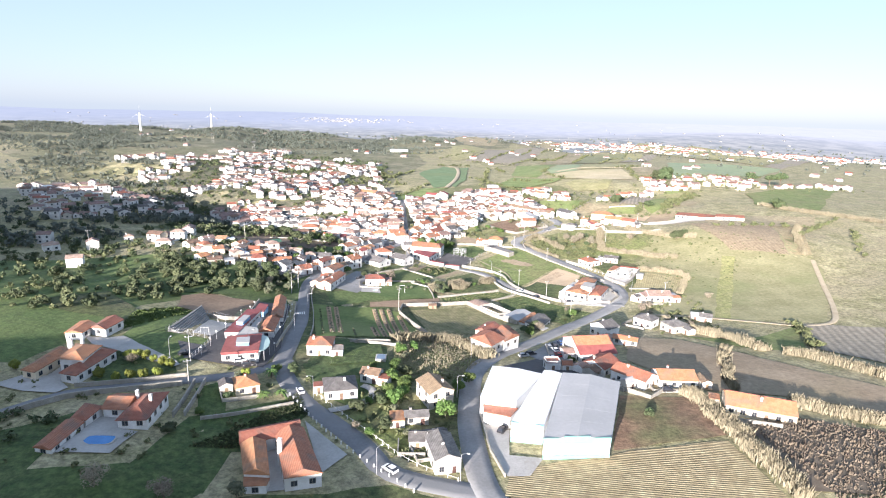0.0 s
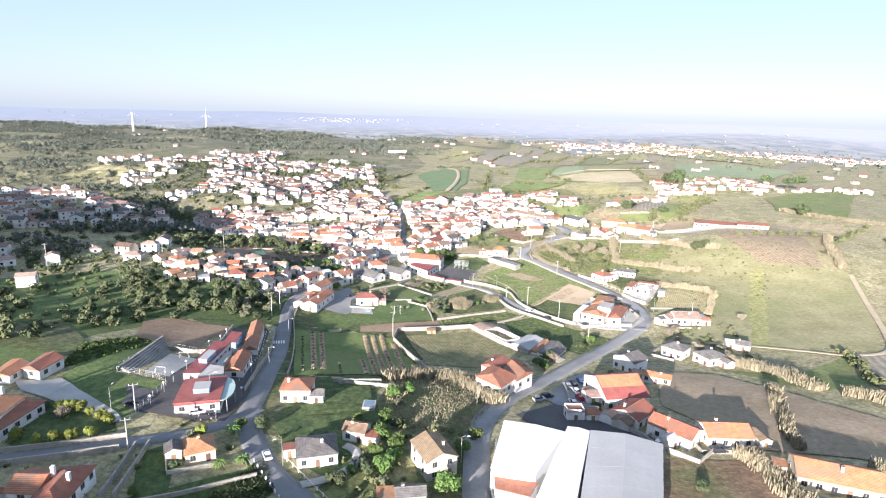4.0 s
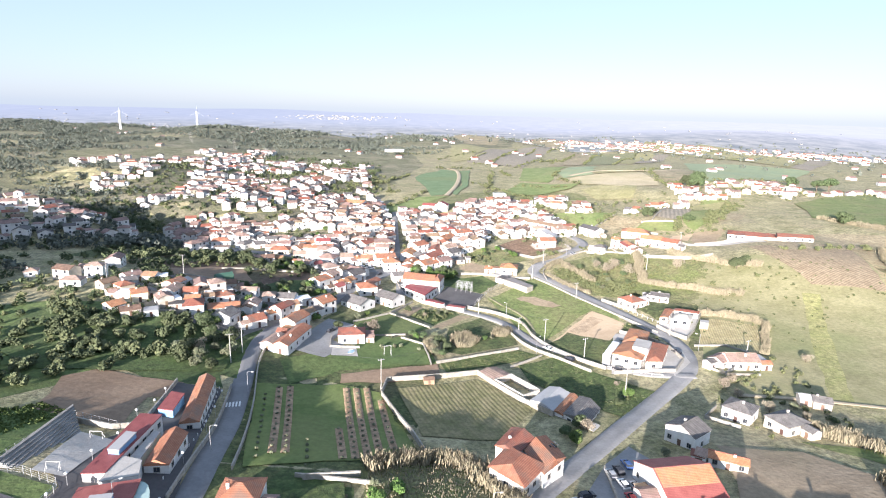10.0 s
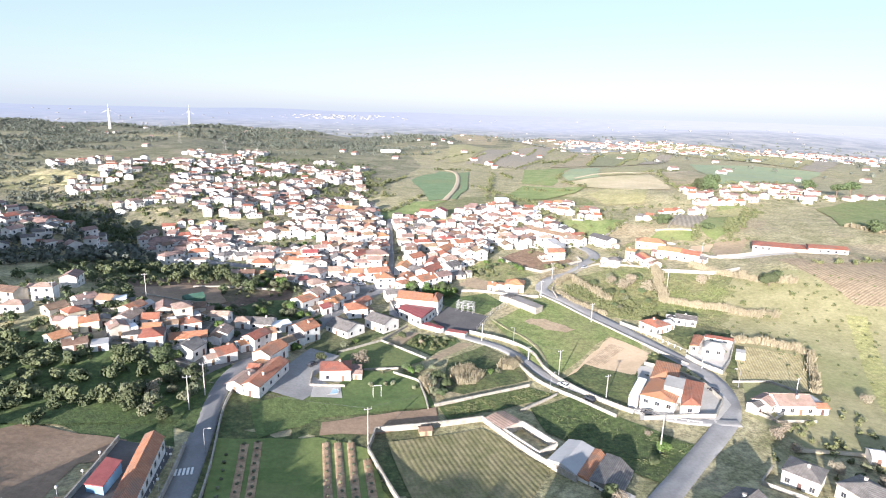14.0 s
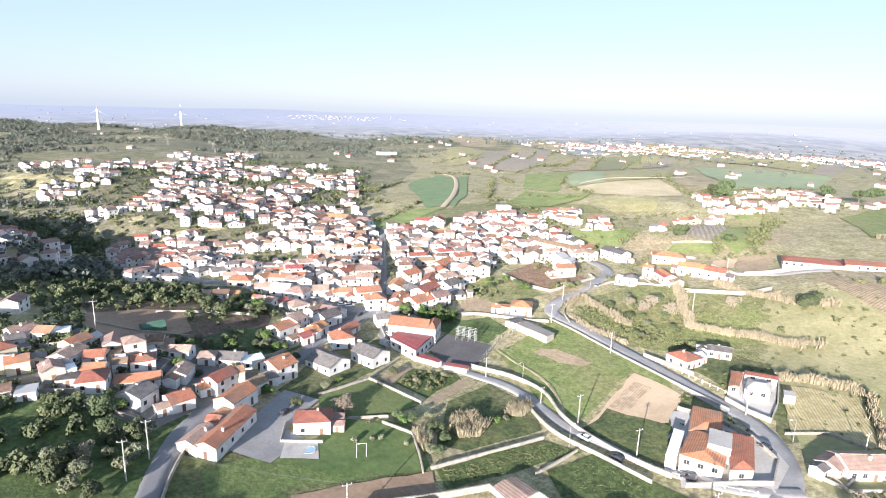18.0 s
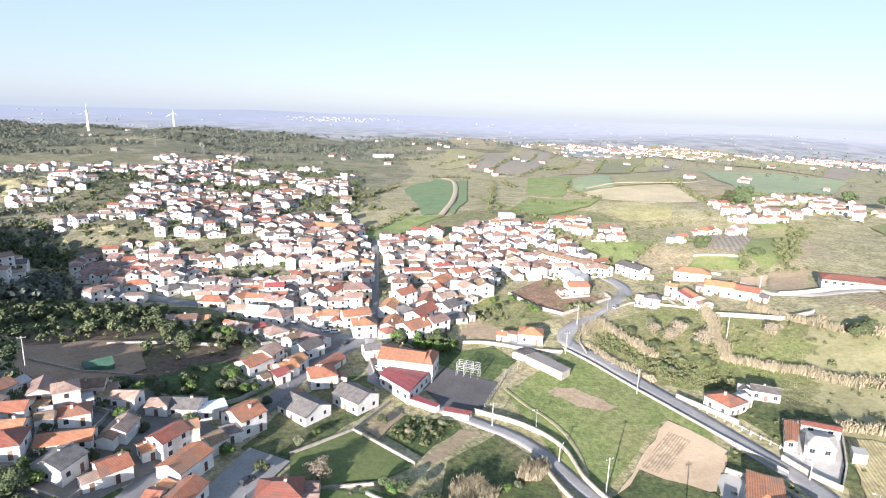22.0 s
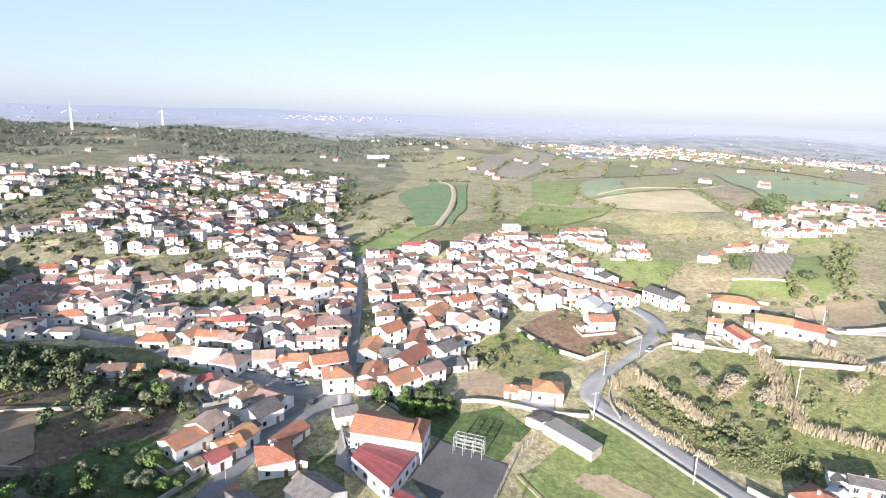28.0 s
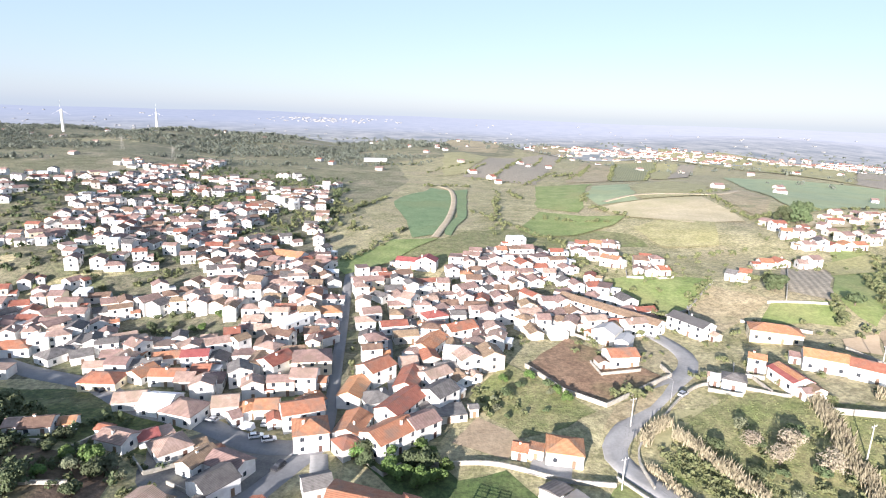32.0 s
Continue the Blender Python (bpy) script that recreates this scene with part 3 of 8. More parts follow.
field("field", [(23, 362), (44, 383), (72, 347), (43, 312), (34, 326)], LUSH, "green meadow by the lane", lift=0.31, cell=6.0)
field("field", [(71, 344), (82, 328), (71, 311), (45, 310)], SAND, "bare sandy plot", lift=0.35, cell=6.0)
field("field", [(55, 321), (70, 310), (71, 304), (61, 288), (51, 301), (45, 310)], GRASS, "green plot under the sandy bed", lift=0.38, cell=6.0)
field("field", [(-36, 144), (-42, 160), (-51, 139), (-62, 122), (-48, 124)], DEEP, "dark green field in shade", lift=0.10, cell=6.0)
field("field", [(-71, 154), (-65, 161), (-58, 143), (-44, 153), (-42, 146), (-63, 137)], DEEP, "dark green garden", lift=0.14, cell=6.0)
field("field", [(-112.2, 189), (-112.6, 199.8), (-98.5, 195.6), (-82.4, 190.6), (-81, 173), (-83.3, 168)], FRESH, "green field beside the school", lift=0.17, cell=6.0)
field("field", [(-120.2, 216.8), (-112.2, 226), (-100, 222.5), (-100.2, 197), (-114.5, 200.5)], FRESH, "green field by the sports court", lift=0.21, cell=6.0)
field("field", [(-162, 216), (-146, 240), (-124, 221), (-116, 205), (-145, 209)], GRASS, "olive green rough field", lift=0.24, cell=6.0)
field("field", [(118.5, 332.4), (125.7, 331.5), (139.7, 325.2), (127.2, 297.7), (122.2, 296.6), (116.5, 303.8), (104.7, 303.7)], GOLDROWS, "golden dry kitchen garden in rows behind a wall", lift=0.35, cell=4.0, wobble=0.3)
field("field", [(55.7, 322.3), (69.1, 337.3), (73.6, 332.9), (60.3, 318.1)], SANDROWS, "sandy bed drawn into fine furrows", lift=0.47, cell=4.0, wobble=0.2)
field("field", [(-36, 195), (-22, 201), (-19, 184), (-38, 178)], CROP, "green kitchen garden", lift=0.38, cell=6.0)
field("field", [(-18, 209), (4, 224), (17, 190), (7, 172), (-15, 177)], SCRUB, "thicket of dry reeds and brambles", lift=0.10, cell=6.0)
field("field", [(-25, 145), (-17, 180), (-6, 171), (-4, 131), (-14, 130)], SCRUB, "overgrown garden", lift=0.14, cell=6.0)
field("field", [(-22, 148), (-19, 165), (-12, 165), (-13, 152), (-17, 139)], GRASS, "rough grass inside the yard", lift=0.17, cell=6.0)
field("field", [(-37, 760), (-1, 858), (17, 838), (14, 686), (2, 625), (-11, 617), (-19, 672)], CEREAL, "young blue-green cereal field", lift=0.50, cell=25.0, wobble=3.0)
field("field", [(20, 839), (35, 853), (29, 718), (10, 621), (6, 625), (16, 692)], CEREAL, "young green cereal strip", lift=0.55, cell=25.0, wobble=3.0)
field("field", [(-51, 557), (-26, 612), (5, 617), (-23, 564), (-39, 539)], BRIGHTGREEN, "green meadow below the cereal field", lift=0.60, cell=25.0, wobble=3.0)
field("field", [(200, 556), (245, 573), (234, 546), (197, 529)], PALE, "pale field by the hamlet", lift=0.50, cell=25.0, wobble=3.0)
field("field", [(304, 577), (515, 745), (315, 479), (276, 508)], LUSH, "green field by the lane", lift=0.55, cell=25.0, wobble=3.0)
field("field", [(200, 464), (294, 452), (271, 420), (193, 403)], DRY, "ochre field by the hedges", lift=0.60, cell=25.0, wobble=3.0)
field("field", [(60, 397), (67, 405), (93, 431), (111, 426), (152, 405), (122, 350), (80, 363), (68, 385)], SCRUB, "rough green scrub beside the road", lift=0.17, cell=3.0, wobble=3.0)
field("field", [(-215, 215), (-125, 200), (-124, 226), (-104, 262), (-74, 262), (-76, 300), (-110, 306), (-165, 303), (-225, 275)], FRESH, "rough green slope under the trees", lift=0.05, cell=6.0)
field("field", [(-70, 108), (-50, 108), (-50, 130), (-40, 142), (-44, 152), (-66, 138)], DEEP, "dark green meadow round the farmhouse", lift=0.06, cell=6.0)
field("field", [(-100, 172), (-84, 168), (-80, 162), (-100, 155), (-108, 160)], DEEP, "dark green garden with clipped trees", lift=0.08, cell=6.0)
field("field", [(-38, 205), (-20, 204), (-16, 172), (-24, 150), (-38, 160), (-46, 178)], DEEP, "green gardens beside the road", lift=0.04, cell=6.0)
field("field", [(-128, 352), (-92, 345), (-70, 372), (-74, 392), (-110, 398), (-150, 380)], SHADEDSOIL, "brown terraced plots below the village", lift=0.07, cell=6.0)
field("field", [(-200, 380), (-150, 376), (-110, 400), (-70, 398), (-66, 412), (-112, 434), (-180, 440)], GRASS, "rough green slope below the village street", lift=0.05, cell=6.0)
field("field", [(-20, 404), (2, 406), (10, 392), (22, 396), (30, 384), (20, 370), (2, 380)], DEEP, "green grass behind the hall", lift=0.05, cell=6.0)
field("field", [(-215, 555), (-160, 540), (-120, 560), (-90, 640), (-140, 700), (-230, 660)], GARDENMIX, "olive gardens on the slope among the houses", lift=0.45, cell=12.0)
field("field", [(-164, 440), (-204, 496), (-167, 526), (-135, 548), (-110, 610), (-66, 604), (-46, 544), (4, 537), (11, 571), (58, 590), (74, 531), (97, 492), (76, 470), (34, 474), (20, 445), (6, 408), (-16, 408), (-29, 410), (-62, 420), (-110, 446)], GARDENMIX, "weedy yards and small gardens between the village houses", lift=0.12, cell=7.0, wobble=1.0)
field("field", [(-207, 501), (-338, 683), (-330, 800), (-244, 850), (-95, 780), (-70, 640), (-80, 610), (-118, 554), (-170, 532)], GARDENMIX, "olive gardens and terraces up the hillside", lift=0.3, cell=12.0, wobble=3.0)
field("field", [(68, 944), (157, 1350), (279, 1540), (112, 901)], VINES, "grey-brown vineyard in rows on the slope", lift=0.50, cell=25.0, wobble=2.0)
field("field", [(33, 968), (94, 1285), (154, 1348), (69, 957)], VINES, "vineyard strip beside a hedge", lift=0.57, cell=25.0, wobble=2.0)
field("field", [(178, 1478), (366, 2427), (378, 1923), (280, 1559)], DRY, "tan field on the rise", lift=0.64, cell=25.0, wobble=2.0)
field("field", [(150, 918), (169, 1008), (299, 1403), (375, 1495), (203, 942)], DRY, "pale tan field beside the copse", lift=0.71, cell=25.0, wobble=2.0)
field("field", [(208, 947), (385, 1500), (462, 1478), (265, 983)], VINEGREEN, "green vineyard in rows", lift=0.78, cell=25.0, wobble=2.0)
field("field", [(277, 1007), (456, 1461), (484, 1420), (297, 1007)], PALE, "pale vineyard plot", lift=0.85, cell=25.0, wobble=2.0)
field("field", [(304, 1020), (483, 1413), (510, 1402), (351, 1066)], VINES, "small vineyard plot", lift=0.92, cell=25.0, wobble=2.0)
field("field", [(85, 736), (110, 890), (176, 910), (137, 799), (122, 724), (113, 705)], BRIGHTGREEN, "bright green field below the vineyards", lift=0.50, cell=25.0, wobble=2.0)
field("field", [(136, 786), (171, 881), (217, 907), (166, 731), (132, 724)], BLUEGREEN, "blue-green cereal field", lift=0.57, cell=25.0, wobble=2.0)
field("field", [(127, 714), (227, 747), (217, 675), (211, 644), (170, 637), (140, 670)], RIPE, "wide tan ripe field", lift=0.64, cell=25.0, wobble=2.0)
field("field", [(239, 750), (325, 876), (281, 736), (229, 664), (231, 693)], DRY, "brown sloping field", lift=0.71, cell=25.0, wobble=2.0)
field("field", [(432, 1129), (502, 1094), (571, 986), (401, 767), (271, 686), (295, 759), (361, 943)], BLUEGREEN, "long pale green cereal field", lift=0.78, cell=25.0, wobble=2.0)
field("field", [(259, 666), (377, 737), (314, 655), (266, 631), (242, 631)], RIPE, "tan field behind the hamlet", lift=0.85, cell=25.0, wobble=2.0)
field("field", [(58, 649), (86, 715), (115, 684), (139, 676), (126, 652), (91, 630), (66, 626)], BRIGHTGREEN, "green meadow above the houses", lift=0.92, cell=25.0, wobble=2.0)
field("field", [(572, 1040), (821, 1386), (865, 1367), (574, 990)], VINES, "far vineyard beside a track", lift=0.50, cell=25.0, wobble=2.0)
field("field", [(12, 1292), (49, 1386), (96, 1314), (38, 1009), (10, 967)], PALE, "pale rough pasture", lift=0.57, cell=25.0, wobble=2.0)
field("field", [(16, 1830), (143, 2763), (267, 2569), (121, 1452), (50, 1412)], DRY, "tan field beside the wood", lift=0.64, cell=25.0, wobble=2.0)
field("field", [(134, 640), (155, 653), (186, 638), (169, 592), (135, 596)], PALE, "pale green slope with scattered bushes", lift=0.71, cell=25.0, wobble=2.0)
field("field", [(203, 867), (290, 989), (310, 913), (236, 761), (171, 735)], PALE, "pale rough land between the fields", lift=0.78, cell=25.0, wobble=2.0)
field("field", [(829, 2438), (861, 1846), (820, 1392), (566, 1038), (559, 1190), (533, 1341), (506, 1597)], PALE, "pale green plain", lift=0.85, cell=25.0, wobble=2.0)
field("field", [(37, 361), (40, 365), (47, 363), (54, 356), (58, 351), (54, 348), (46, 353)], TANSOIL, "bare trodden soil in the meadow", lift=0.42, cell=3.0, wobble=1.0)
field("field", [(-128, 300), (-118, 330), (-96, 346), (-66, 338), (-58, 318), (-73, 300), (-78, 288), (-104, 288)], YARDGREY, "grey paved yards between the houses", lift=0.09, cell=5.0, wobble=1.0)
field("field", [(-345, 560), (-200, 540), (-118, 600), (-60, 640), (-30, 900), (-60, 1150), (-300, 1200), (-600, 1150), (-620, 800)], HILLSCRUB, "dry olive hillside behind the village", lift=0.05, cell=15.0, wobble=4.0)
field("field", [(-1600, 1150), (-600, 1150), (-60, 1150), (150, 1400), (200, 1750), (-1600, 1750)], HILLSCRUB, "wooded olive ridge", lift=0.3, cell=30.0, wobble=4.0)
field("field", [(-20, 540), (60, 595), (130, 600), (120, 640), (60, 650), (20, 640), (-10, 600)], SCRUB, "bushy slope above the village", lift=0.2, cell=12.0, wobble=4.0)
field("field", [(-92, 345), (-62, 338), (-55, 352), (-50, 372), (-66, 374), (-84, 362)], DEEP, "green gardens behind the street houses", lift=0.1, cell=6.0, wobble=1.0)
field("field", [(-60, 372), (-48, 372), (-36, 396), (-30, 408), (-60, 412), (-72, 400)], YARDGREY, "grey yards along the village street", lift=0.1, cell=5.0, wobble=1.0)
field("field", [(-52, 322), (-36, 318), (-26, 338), (-18, 352), (-24, 372), (-38, 366), (-46, 345)], GRASS, "rough grass and gardens between the houses", lift=0.06, cell=5.0, wobble=1.0)
field("field", [(-103, 156), (-106, 178), (-85, 166), (-81, 164), (-97, 153)], DEEP, "dark green garden with clipped trees", lift=0.25, cell=4.0, wobble=0.5)
field("field", [(-52, 170), (-22, 165), (-18, 205), (-8, 225), (-2, 285), (-40, 292), (-66, 300), (-72, 282), (-62, 240), (-56, 205)], GRASS, "green grass verges between road and gardens", lift=0.03, cell=6.0, wobble=1.0)
field("field", [(85, 535), (110, 539), (136, 531), (112, 502), (95, 491), (82, 510)], BRIGHTGREEN, "bright green field above the long roof", lift=0.20, cell=8.0, wobble=1.5)
field("field", [(132, 522), (146, 501), (127, 486), (102, 467), (110, 498)], DRY, "dry ochre plot with bare patches", lift=0.25, cell=8.0, wobble=1.5)
field("field", [(144, 498), (169, 492), (161, 476), (135, 484)], BRIGHTGREEN, "green plot below the hedge", lift=0.30, cell=8.0, wobble=1.5)
field("field", [(171, 470), (195, 475), (170, 441), (155, 439)], TANSOIL, "bare tan plot behind the farm", lift=0.35, cell=8.0, wobble=1.5)
field("field", [(176, 543), (204, 546), (170, 495), (157, 504)], VINES, "small vineyard between the houses", lift=0.20, cell=8.0, wobble=1.5)
field("field", [(226, 582), (247, 584), (209, 508), (172, 472), (173, 498)], BRIGHTGREEN, "green valley strip beside the trees", lift=0.25, cell=8.0, wobble=1.5)
field("field", [(155, 466), (170, 469), (160, 451), (150, 457)], SAND, "pale bare bank behind the houses", lift=0.30, cell=8.0, wobble=1.5)
field("field", [(207, 517), (239, 533), (214, 500), (193, 489)], DRY, "tan strip above the country road", lift=0.35, cell=8.0, wobble=1.5)
field("field", [(42, 614), (76, 638), (103, 617), (87, 567), (44, 566)], SCRUB, "rough bushy plots around the houses", lift=0.20, cell=8.0, wobble=1.5)
field("field", [(-78, 262), (-66, 258), (-70, 276), (-71, 300), (-78, 300)], DEEP, "weedy verge beside the village road", lift=0.05, cell=5.0, wobble=0.8)
field("field", [(-108, 262), (-76, 264), (-70, 252), (-84, 251), (-104, 256)], DEEP, "green strip behind the school", lift=0.06, cell=5.0, wobble=0.8)
field("field", [(-150, 98), (-62, 94), (-50, 108), (-70, 114), (-89, 110), (-92, 138), (-108, 124), (-135, 150), (-155, 150)], DEEP, "dark green rough grass round the bungalow", lift=0.04, cell=6.0, wobble=1.0)
field("field", [(-170, 160), (-131, 165), (-126, 186), (-118, 198), (-130, 206), (-150, 214), (-200, 215), (-200, 175)], FRESH, "green field beside the cottage", lift=0.05, cell=6.0, wobble=1.0)
field("field", [(-62, 92), (24, 92), (10, 108), (-10, 115), (-24, 111), (-45, 107)], GRASS, "rough grass in front of the farmhouse", lift=0.03, cell=6.0, wobble=1.0)
field("field", [(-28, 146), (-22, 180), (-16, 205), (6, 172), (5, 120), (-6, 124), (-18, 136)], GRASS, "green gardens between the two roads", lift=0.03, cell=6.0, wobble=1.0)
field("field", [(44, 384), (50, 391), (58, 379), (69, 360), (82, 337), (80, 331), (71, 345)], LUSH, "green verge between meadow and road", lift=0.2, cell=4.0, wobble=0.4)
field("field", [(60, 286), (66, 300), (72, 311), (84, 330), (92, 316), (84, 318), (74, 318)], GRASS, "grass strip behind the large house", lift=0.08, cell=4.0, wobble=0.4)
field("field", [(100, 300), (104, 312), (98, 332), (88, 352), (100, 372), (122, 350), (142, 333), (128, 303), (112, 300)], GRASS, "rough gardens beside the road bend", lift=0.06, cell=5.0, wobble=0.8)
# ================= houses =================
def roof_vf(kind, w, d, h, over=0.28, pitch=0.42):
    """Roof solid with eaves; local x along the width, y along the depth."""
    a, b = w / 2 + over, d / 2 + over
    e = h - 0.06
    th = 0.18
    if kind == "f":
        return joined(box_vf(-w / 2 - 0.1, -d / 2 - 0.1, h, w / 2 + 0.1, d / 2 + 0.1, h + 0.22),
                      )
    if kind == "G":
        v, f = roof_vf("g", d, w, h, over, pitch)
        return [(-y, x, z) for x, y, z in v], f
    rise = b * pitch
    if kind == "g":
        v = [(-a, -b, e), (a, -b, e), (a, 0, e + rise), (-a, 0, e + rise), (a, b, e), (-a, b, e)]
        v += [(x, y, z + th) for x, y, z in v]
        f = [(6, 7, 8, 9), (9, 8, 10, 11), (0, 3, 2, 1), (3, 5, 4, 2), (0, 1, 7, 6), (4, 5, 11, 10), (1, 2, 8, 7), (2, 4, 10, 8), (0, 6, 9, 3), (3, 9, 11, 5)]
        return v, f
    r = max(a - b, 0.02)
    if a < b:
        v, f = roof_vf("h", d, w, h, over, pitch)
        return [(-y, x, z) for x, y, z in v], f
    v = [(-a, -b, e), (a, -b, e), (a, b, e), (-a, b, e), (-a, -b, e + th), (a, -b, e + th), (a, b, e + th), (-a, b, e + th), (-r, 0, e + th + rise), (r, 0, e + th + rise)]
    f = [(0, 3, 2, 1), (0, 1, 5, 4), (1, 2, 6, 5), (2, 3, 7, 6), (3, 0, 4, 7), (4, 5, 9, 8), (5, 6, 9), (6, 7, 8, 9), (7, 4, 8)]
    return v, f


def gable_vf(kind, w, d, h, pitch=0.42, over=0.28):
    """House body: walls down into the slope, with the gable ends filled."""
    a, b = w / 2, d / 2
    z0 = -3.0
    v, f = box_vf(-a, -b, z0, a, b, h)
    if kind == "g":
        rise = b * pitch + 0.1
        v += [(-a, 0, h + rise), (a, 0, h + rise)]
        f = f + [(7, 4, 8), (5, 6, 9), (4, 5, 9, 8), (6, 7, 8, 9)]
        f = [q for q in f if q != (4, 5, 6, 7)]
    if kind == "G":
        rise = a * pitch + 0.1
        v += [(0, -b, h + rise), (0, b, h + rise)]
        f = f + [(4, 5, 8), (6, 7, 9), (5, 6, 9, 8), (7, 4, 8, 9)]
        f = [q for q in f if q != (4, 5, 6, 7)]
    return v, f


WIN = {}


def window_meshes(wd, ht):
    key = (round(wd, 1), round(ht, 1))
    if key not in WIN:
        a = wd / 2
        fr = joined(box_vf(-a - 0.09, -0.07, -0.09, -a, 0.04, ht + 0.09), box_vf(a, -0.07, -0.09, a + 0.09, 0.04, ht + 0.09),
                    box_vf(-a, -0.07, ht, a, 0.04, ht + 0.09), box_vf(-a, -0.09, -0.12, a, 0.04, 0.0), box_vf(-0.03, -0.05, 0, 0.03, 0.04, ht))
        WIN[key] = (mesh_of("pane", *box_vf(-a, -0.03, 0, a, 0.03, ht), GLASSDARK), mesh_of("window_frame", *fr, WALLWASH))
    return WIN[key]


def add_window(parent, x, y, z, turn, wd=1.1, ht=1.3, deep=True):
    pane, fr = window_meshes(wd, ht)
    w = piece("window", pane, parent, pose(x, y, z, 0, 0, turn))
    if deep:
        piece("window_frame", fr, w)
    return w


def house(x, y, rot, w, d, h, code, detail=2, group="village houses", extra="", label=""):
    """A house on the ground: body, roof, chimney, door and windows. code: roof kind, wall, roof cover."""
    kind, wl, rf = code
    rnd = random.Random(int(x * 13 + y * 7 + w * 101))
    base = zt(x, y)
    storeys = "two-storey" if h >= 4.8 else "one-storey"
    shape = {"g": "gabled", "G": "gabled", "h": "hipped", "f": "flat"}[kind]
    hs = thing("house", pose(x, y, base, 0, 0, rot), label or f"{storeys} {WALLWORD[wl]} house with {shape} {ROOFWORD[rf]} roof{extra}", "house", group)
    piece("wall", mesh_of("wall", *gable_vf(kind, w, d, h), WALLS[wl]), hs)
    roof = piece("roof", mesh_of("roof", *roof_vf(kind, w, d, h), ROOFS[rf]), hs)
    if rf == "r" and w > 12:                              # newer clay tiles on the upper half of the front slope
        b_, e_ = d / 2 + 0.28, h - 0.06 + 0.18 + 0.03
        sv = [(p, q, e_ + (b_ + q) * 0.42 + t) for t in (0, 0.06) for p, q in ((-w / 2, -b_ * 0.52), (w / 2, -b_ * 0.52), (w / 2, -0.02), (-w / 2, -0.02))]
        piece("tiled_strip", mesh_of("tiled_strip", sv, BOXF, TERRA), roof, None, "orange clay tiles on the upper slope")
    if kind == "f" and detail > 1:
        pv = joined(box_vf(-w / 2, -d / 2, h + 0.2, w / 2, -d / 2 + 0.2, h + 0.75), box_vf(-w / 2, d / 2 - 0.2, h + 0.2, w / 2, d / 2, h + 0.75),
                    box_vf(-w / 2, -d / 2, h + 0.2, -w / 2 + 0.2, d / 2, h + 0.75), box_vf(w / 2 - 0.2, -d / 2, h + 0.2, w / 2, d / 2, h + 0.75))
        piece("parapet", mesh_of("parapet", *pv, WALLS[wl]), roof)
    if kind in "gG" and detail > 1:
        ln_, cr = (w, d) if kind == "g" else (d, w)
        rz = h - 0.06 + (cr / 2 + 0.28) * 0.42 + 0.18
        rv, rff = tube_vf([(-ln_ / 2 - 0.26, 0, rz), (0, 0, rz + 0.01), (ln_ / 2 + 0.26, 0, rz)], [0.14] * 3, 6)
        if kind == "G":
            rv = [(-q[1], q[0], q[2]) for q in rv]
        piece("ridge_tiles", mesh_of("ridge_tiles", rv, rff, ROOFS[rf]), roof)
    if kind != "f" and (detail > 1 or rnd.random() < 0.4):
        cx, cy = rnd.uniform(-0.28, 0.28) * w, rnd.uniform(-0.2, 0.2) * d
        top = h + min(w, d) / 2 * 0.42 + 0.75
        ch = box_part("chimney", (cx - 0.3, cy - 0.25, h - 0.2, cx + 0.3, cy + 0.25, top), WALLS[wl], hs)
        box_part("chimney_cap", (cx - 0.4, cy - 0.35, top, cx + 0.4, cy + 0.35, top + 0.14), ROOFS[rf], ch)
    floors = 2 if h >= 4.8 else 1
    deep = detail > 1
    for fl in range(floors):
        z = 0.95 + fl * (h / floors if floors > 1 else 0)
        n = max(1, int(w / (2.7 if deep else 3.6)))
        for i in range(n):
            px = -w / 2 + (i + 0.5) * w / n
            if fl == 0 and i == n // 2 and detail > 0:
                dr = box_part("door", (px - 0.5, -d / 2 - 0.06, -0.4, px + 0.5, -d / 2 + 0.05, 2.05), DOORRED, hs)
                if deep:
                    box_part("doorstep", (px - 0.8, -d / 2 - 0.6, -0.8, px + 0.8, -d / 2 - 0.02, 0.02), CONCRETE, dr)
            else:
                add_window(hs, px, -d / 2, z, 0, 1.1, 1.25, deep)
        if detail > 0:
            n = max(1, int(d / 4.2))
            for sx, turn in ((-w / 2, -90), (w / 2, 90)):
                for i in range(n):
                    add_window(hs, sx, -d / 2 + (i + 0.5) * d / n, z, turn, 1.0, 1.2, deep)
    return hs


NEAR_HOUSES = [
    (-57.3, 156.6, 27, 6.6, 7.4, 2.7, 'hco'),
    (-30, 159.9, 15, 9.5, 9, 3, 'hwd'),
    (-21.6, 169.5, -13, 6, 5, 3, 'gwb'),
    (-42.2, 190.2, 3, 8.6, 8, 4.0, 'hwo'),
    (-1.3, 157.8, 25, 7.7, 10, 5, 'Gsb'),
    (-6.1, 144.7, 8, 6.5, 4, 2.5, 'gsd'),
    (-5.2, 132.7, 3, 4.2, 5, 2.5, 'gsd'),
    (1.3, 125.4, 14, 6.2, 11, 4, 'Gwd'),
    (-0.2, 132.6, 19, 4.7, 6, 3, 'gwd'),
    (56, 203, 10, 14, 17, 3.8, 'gwr'),
]
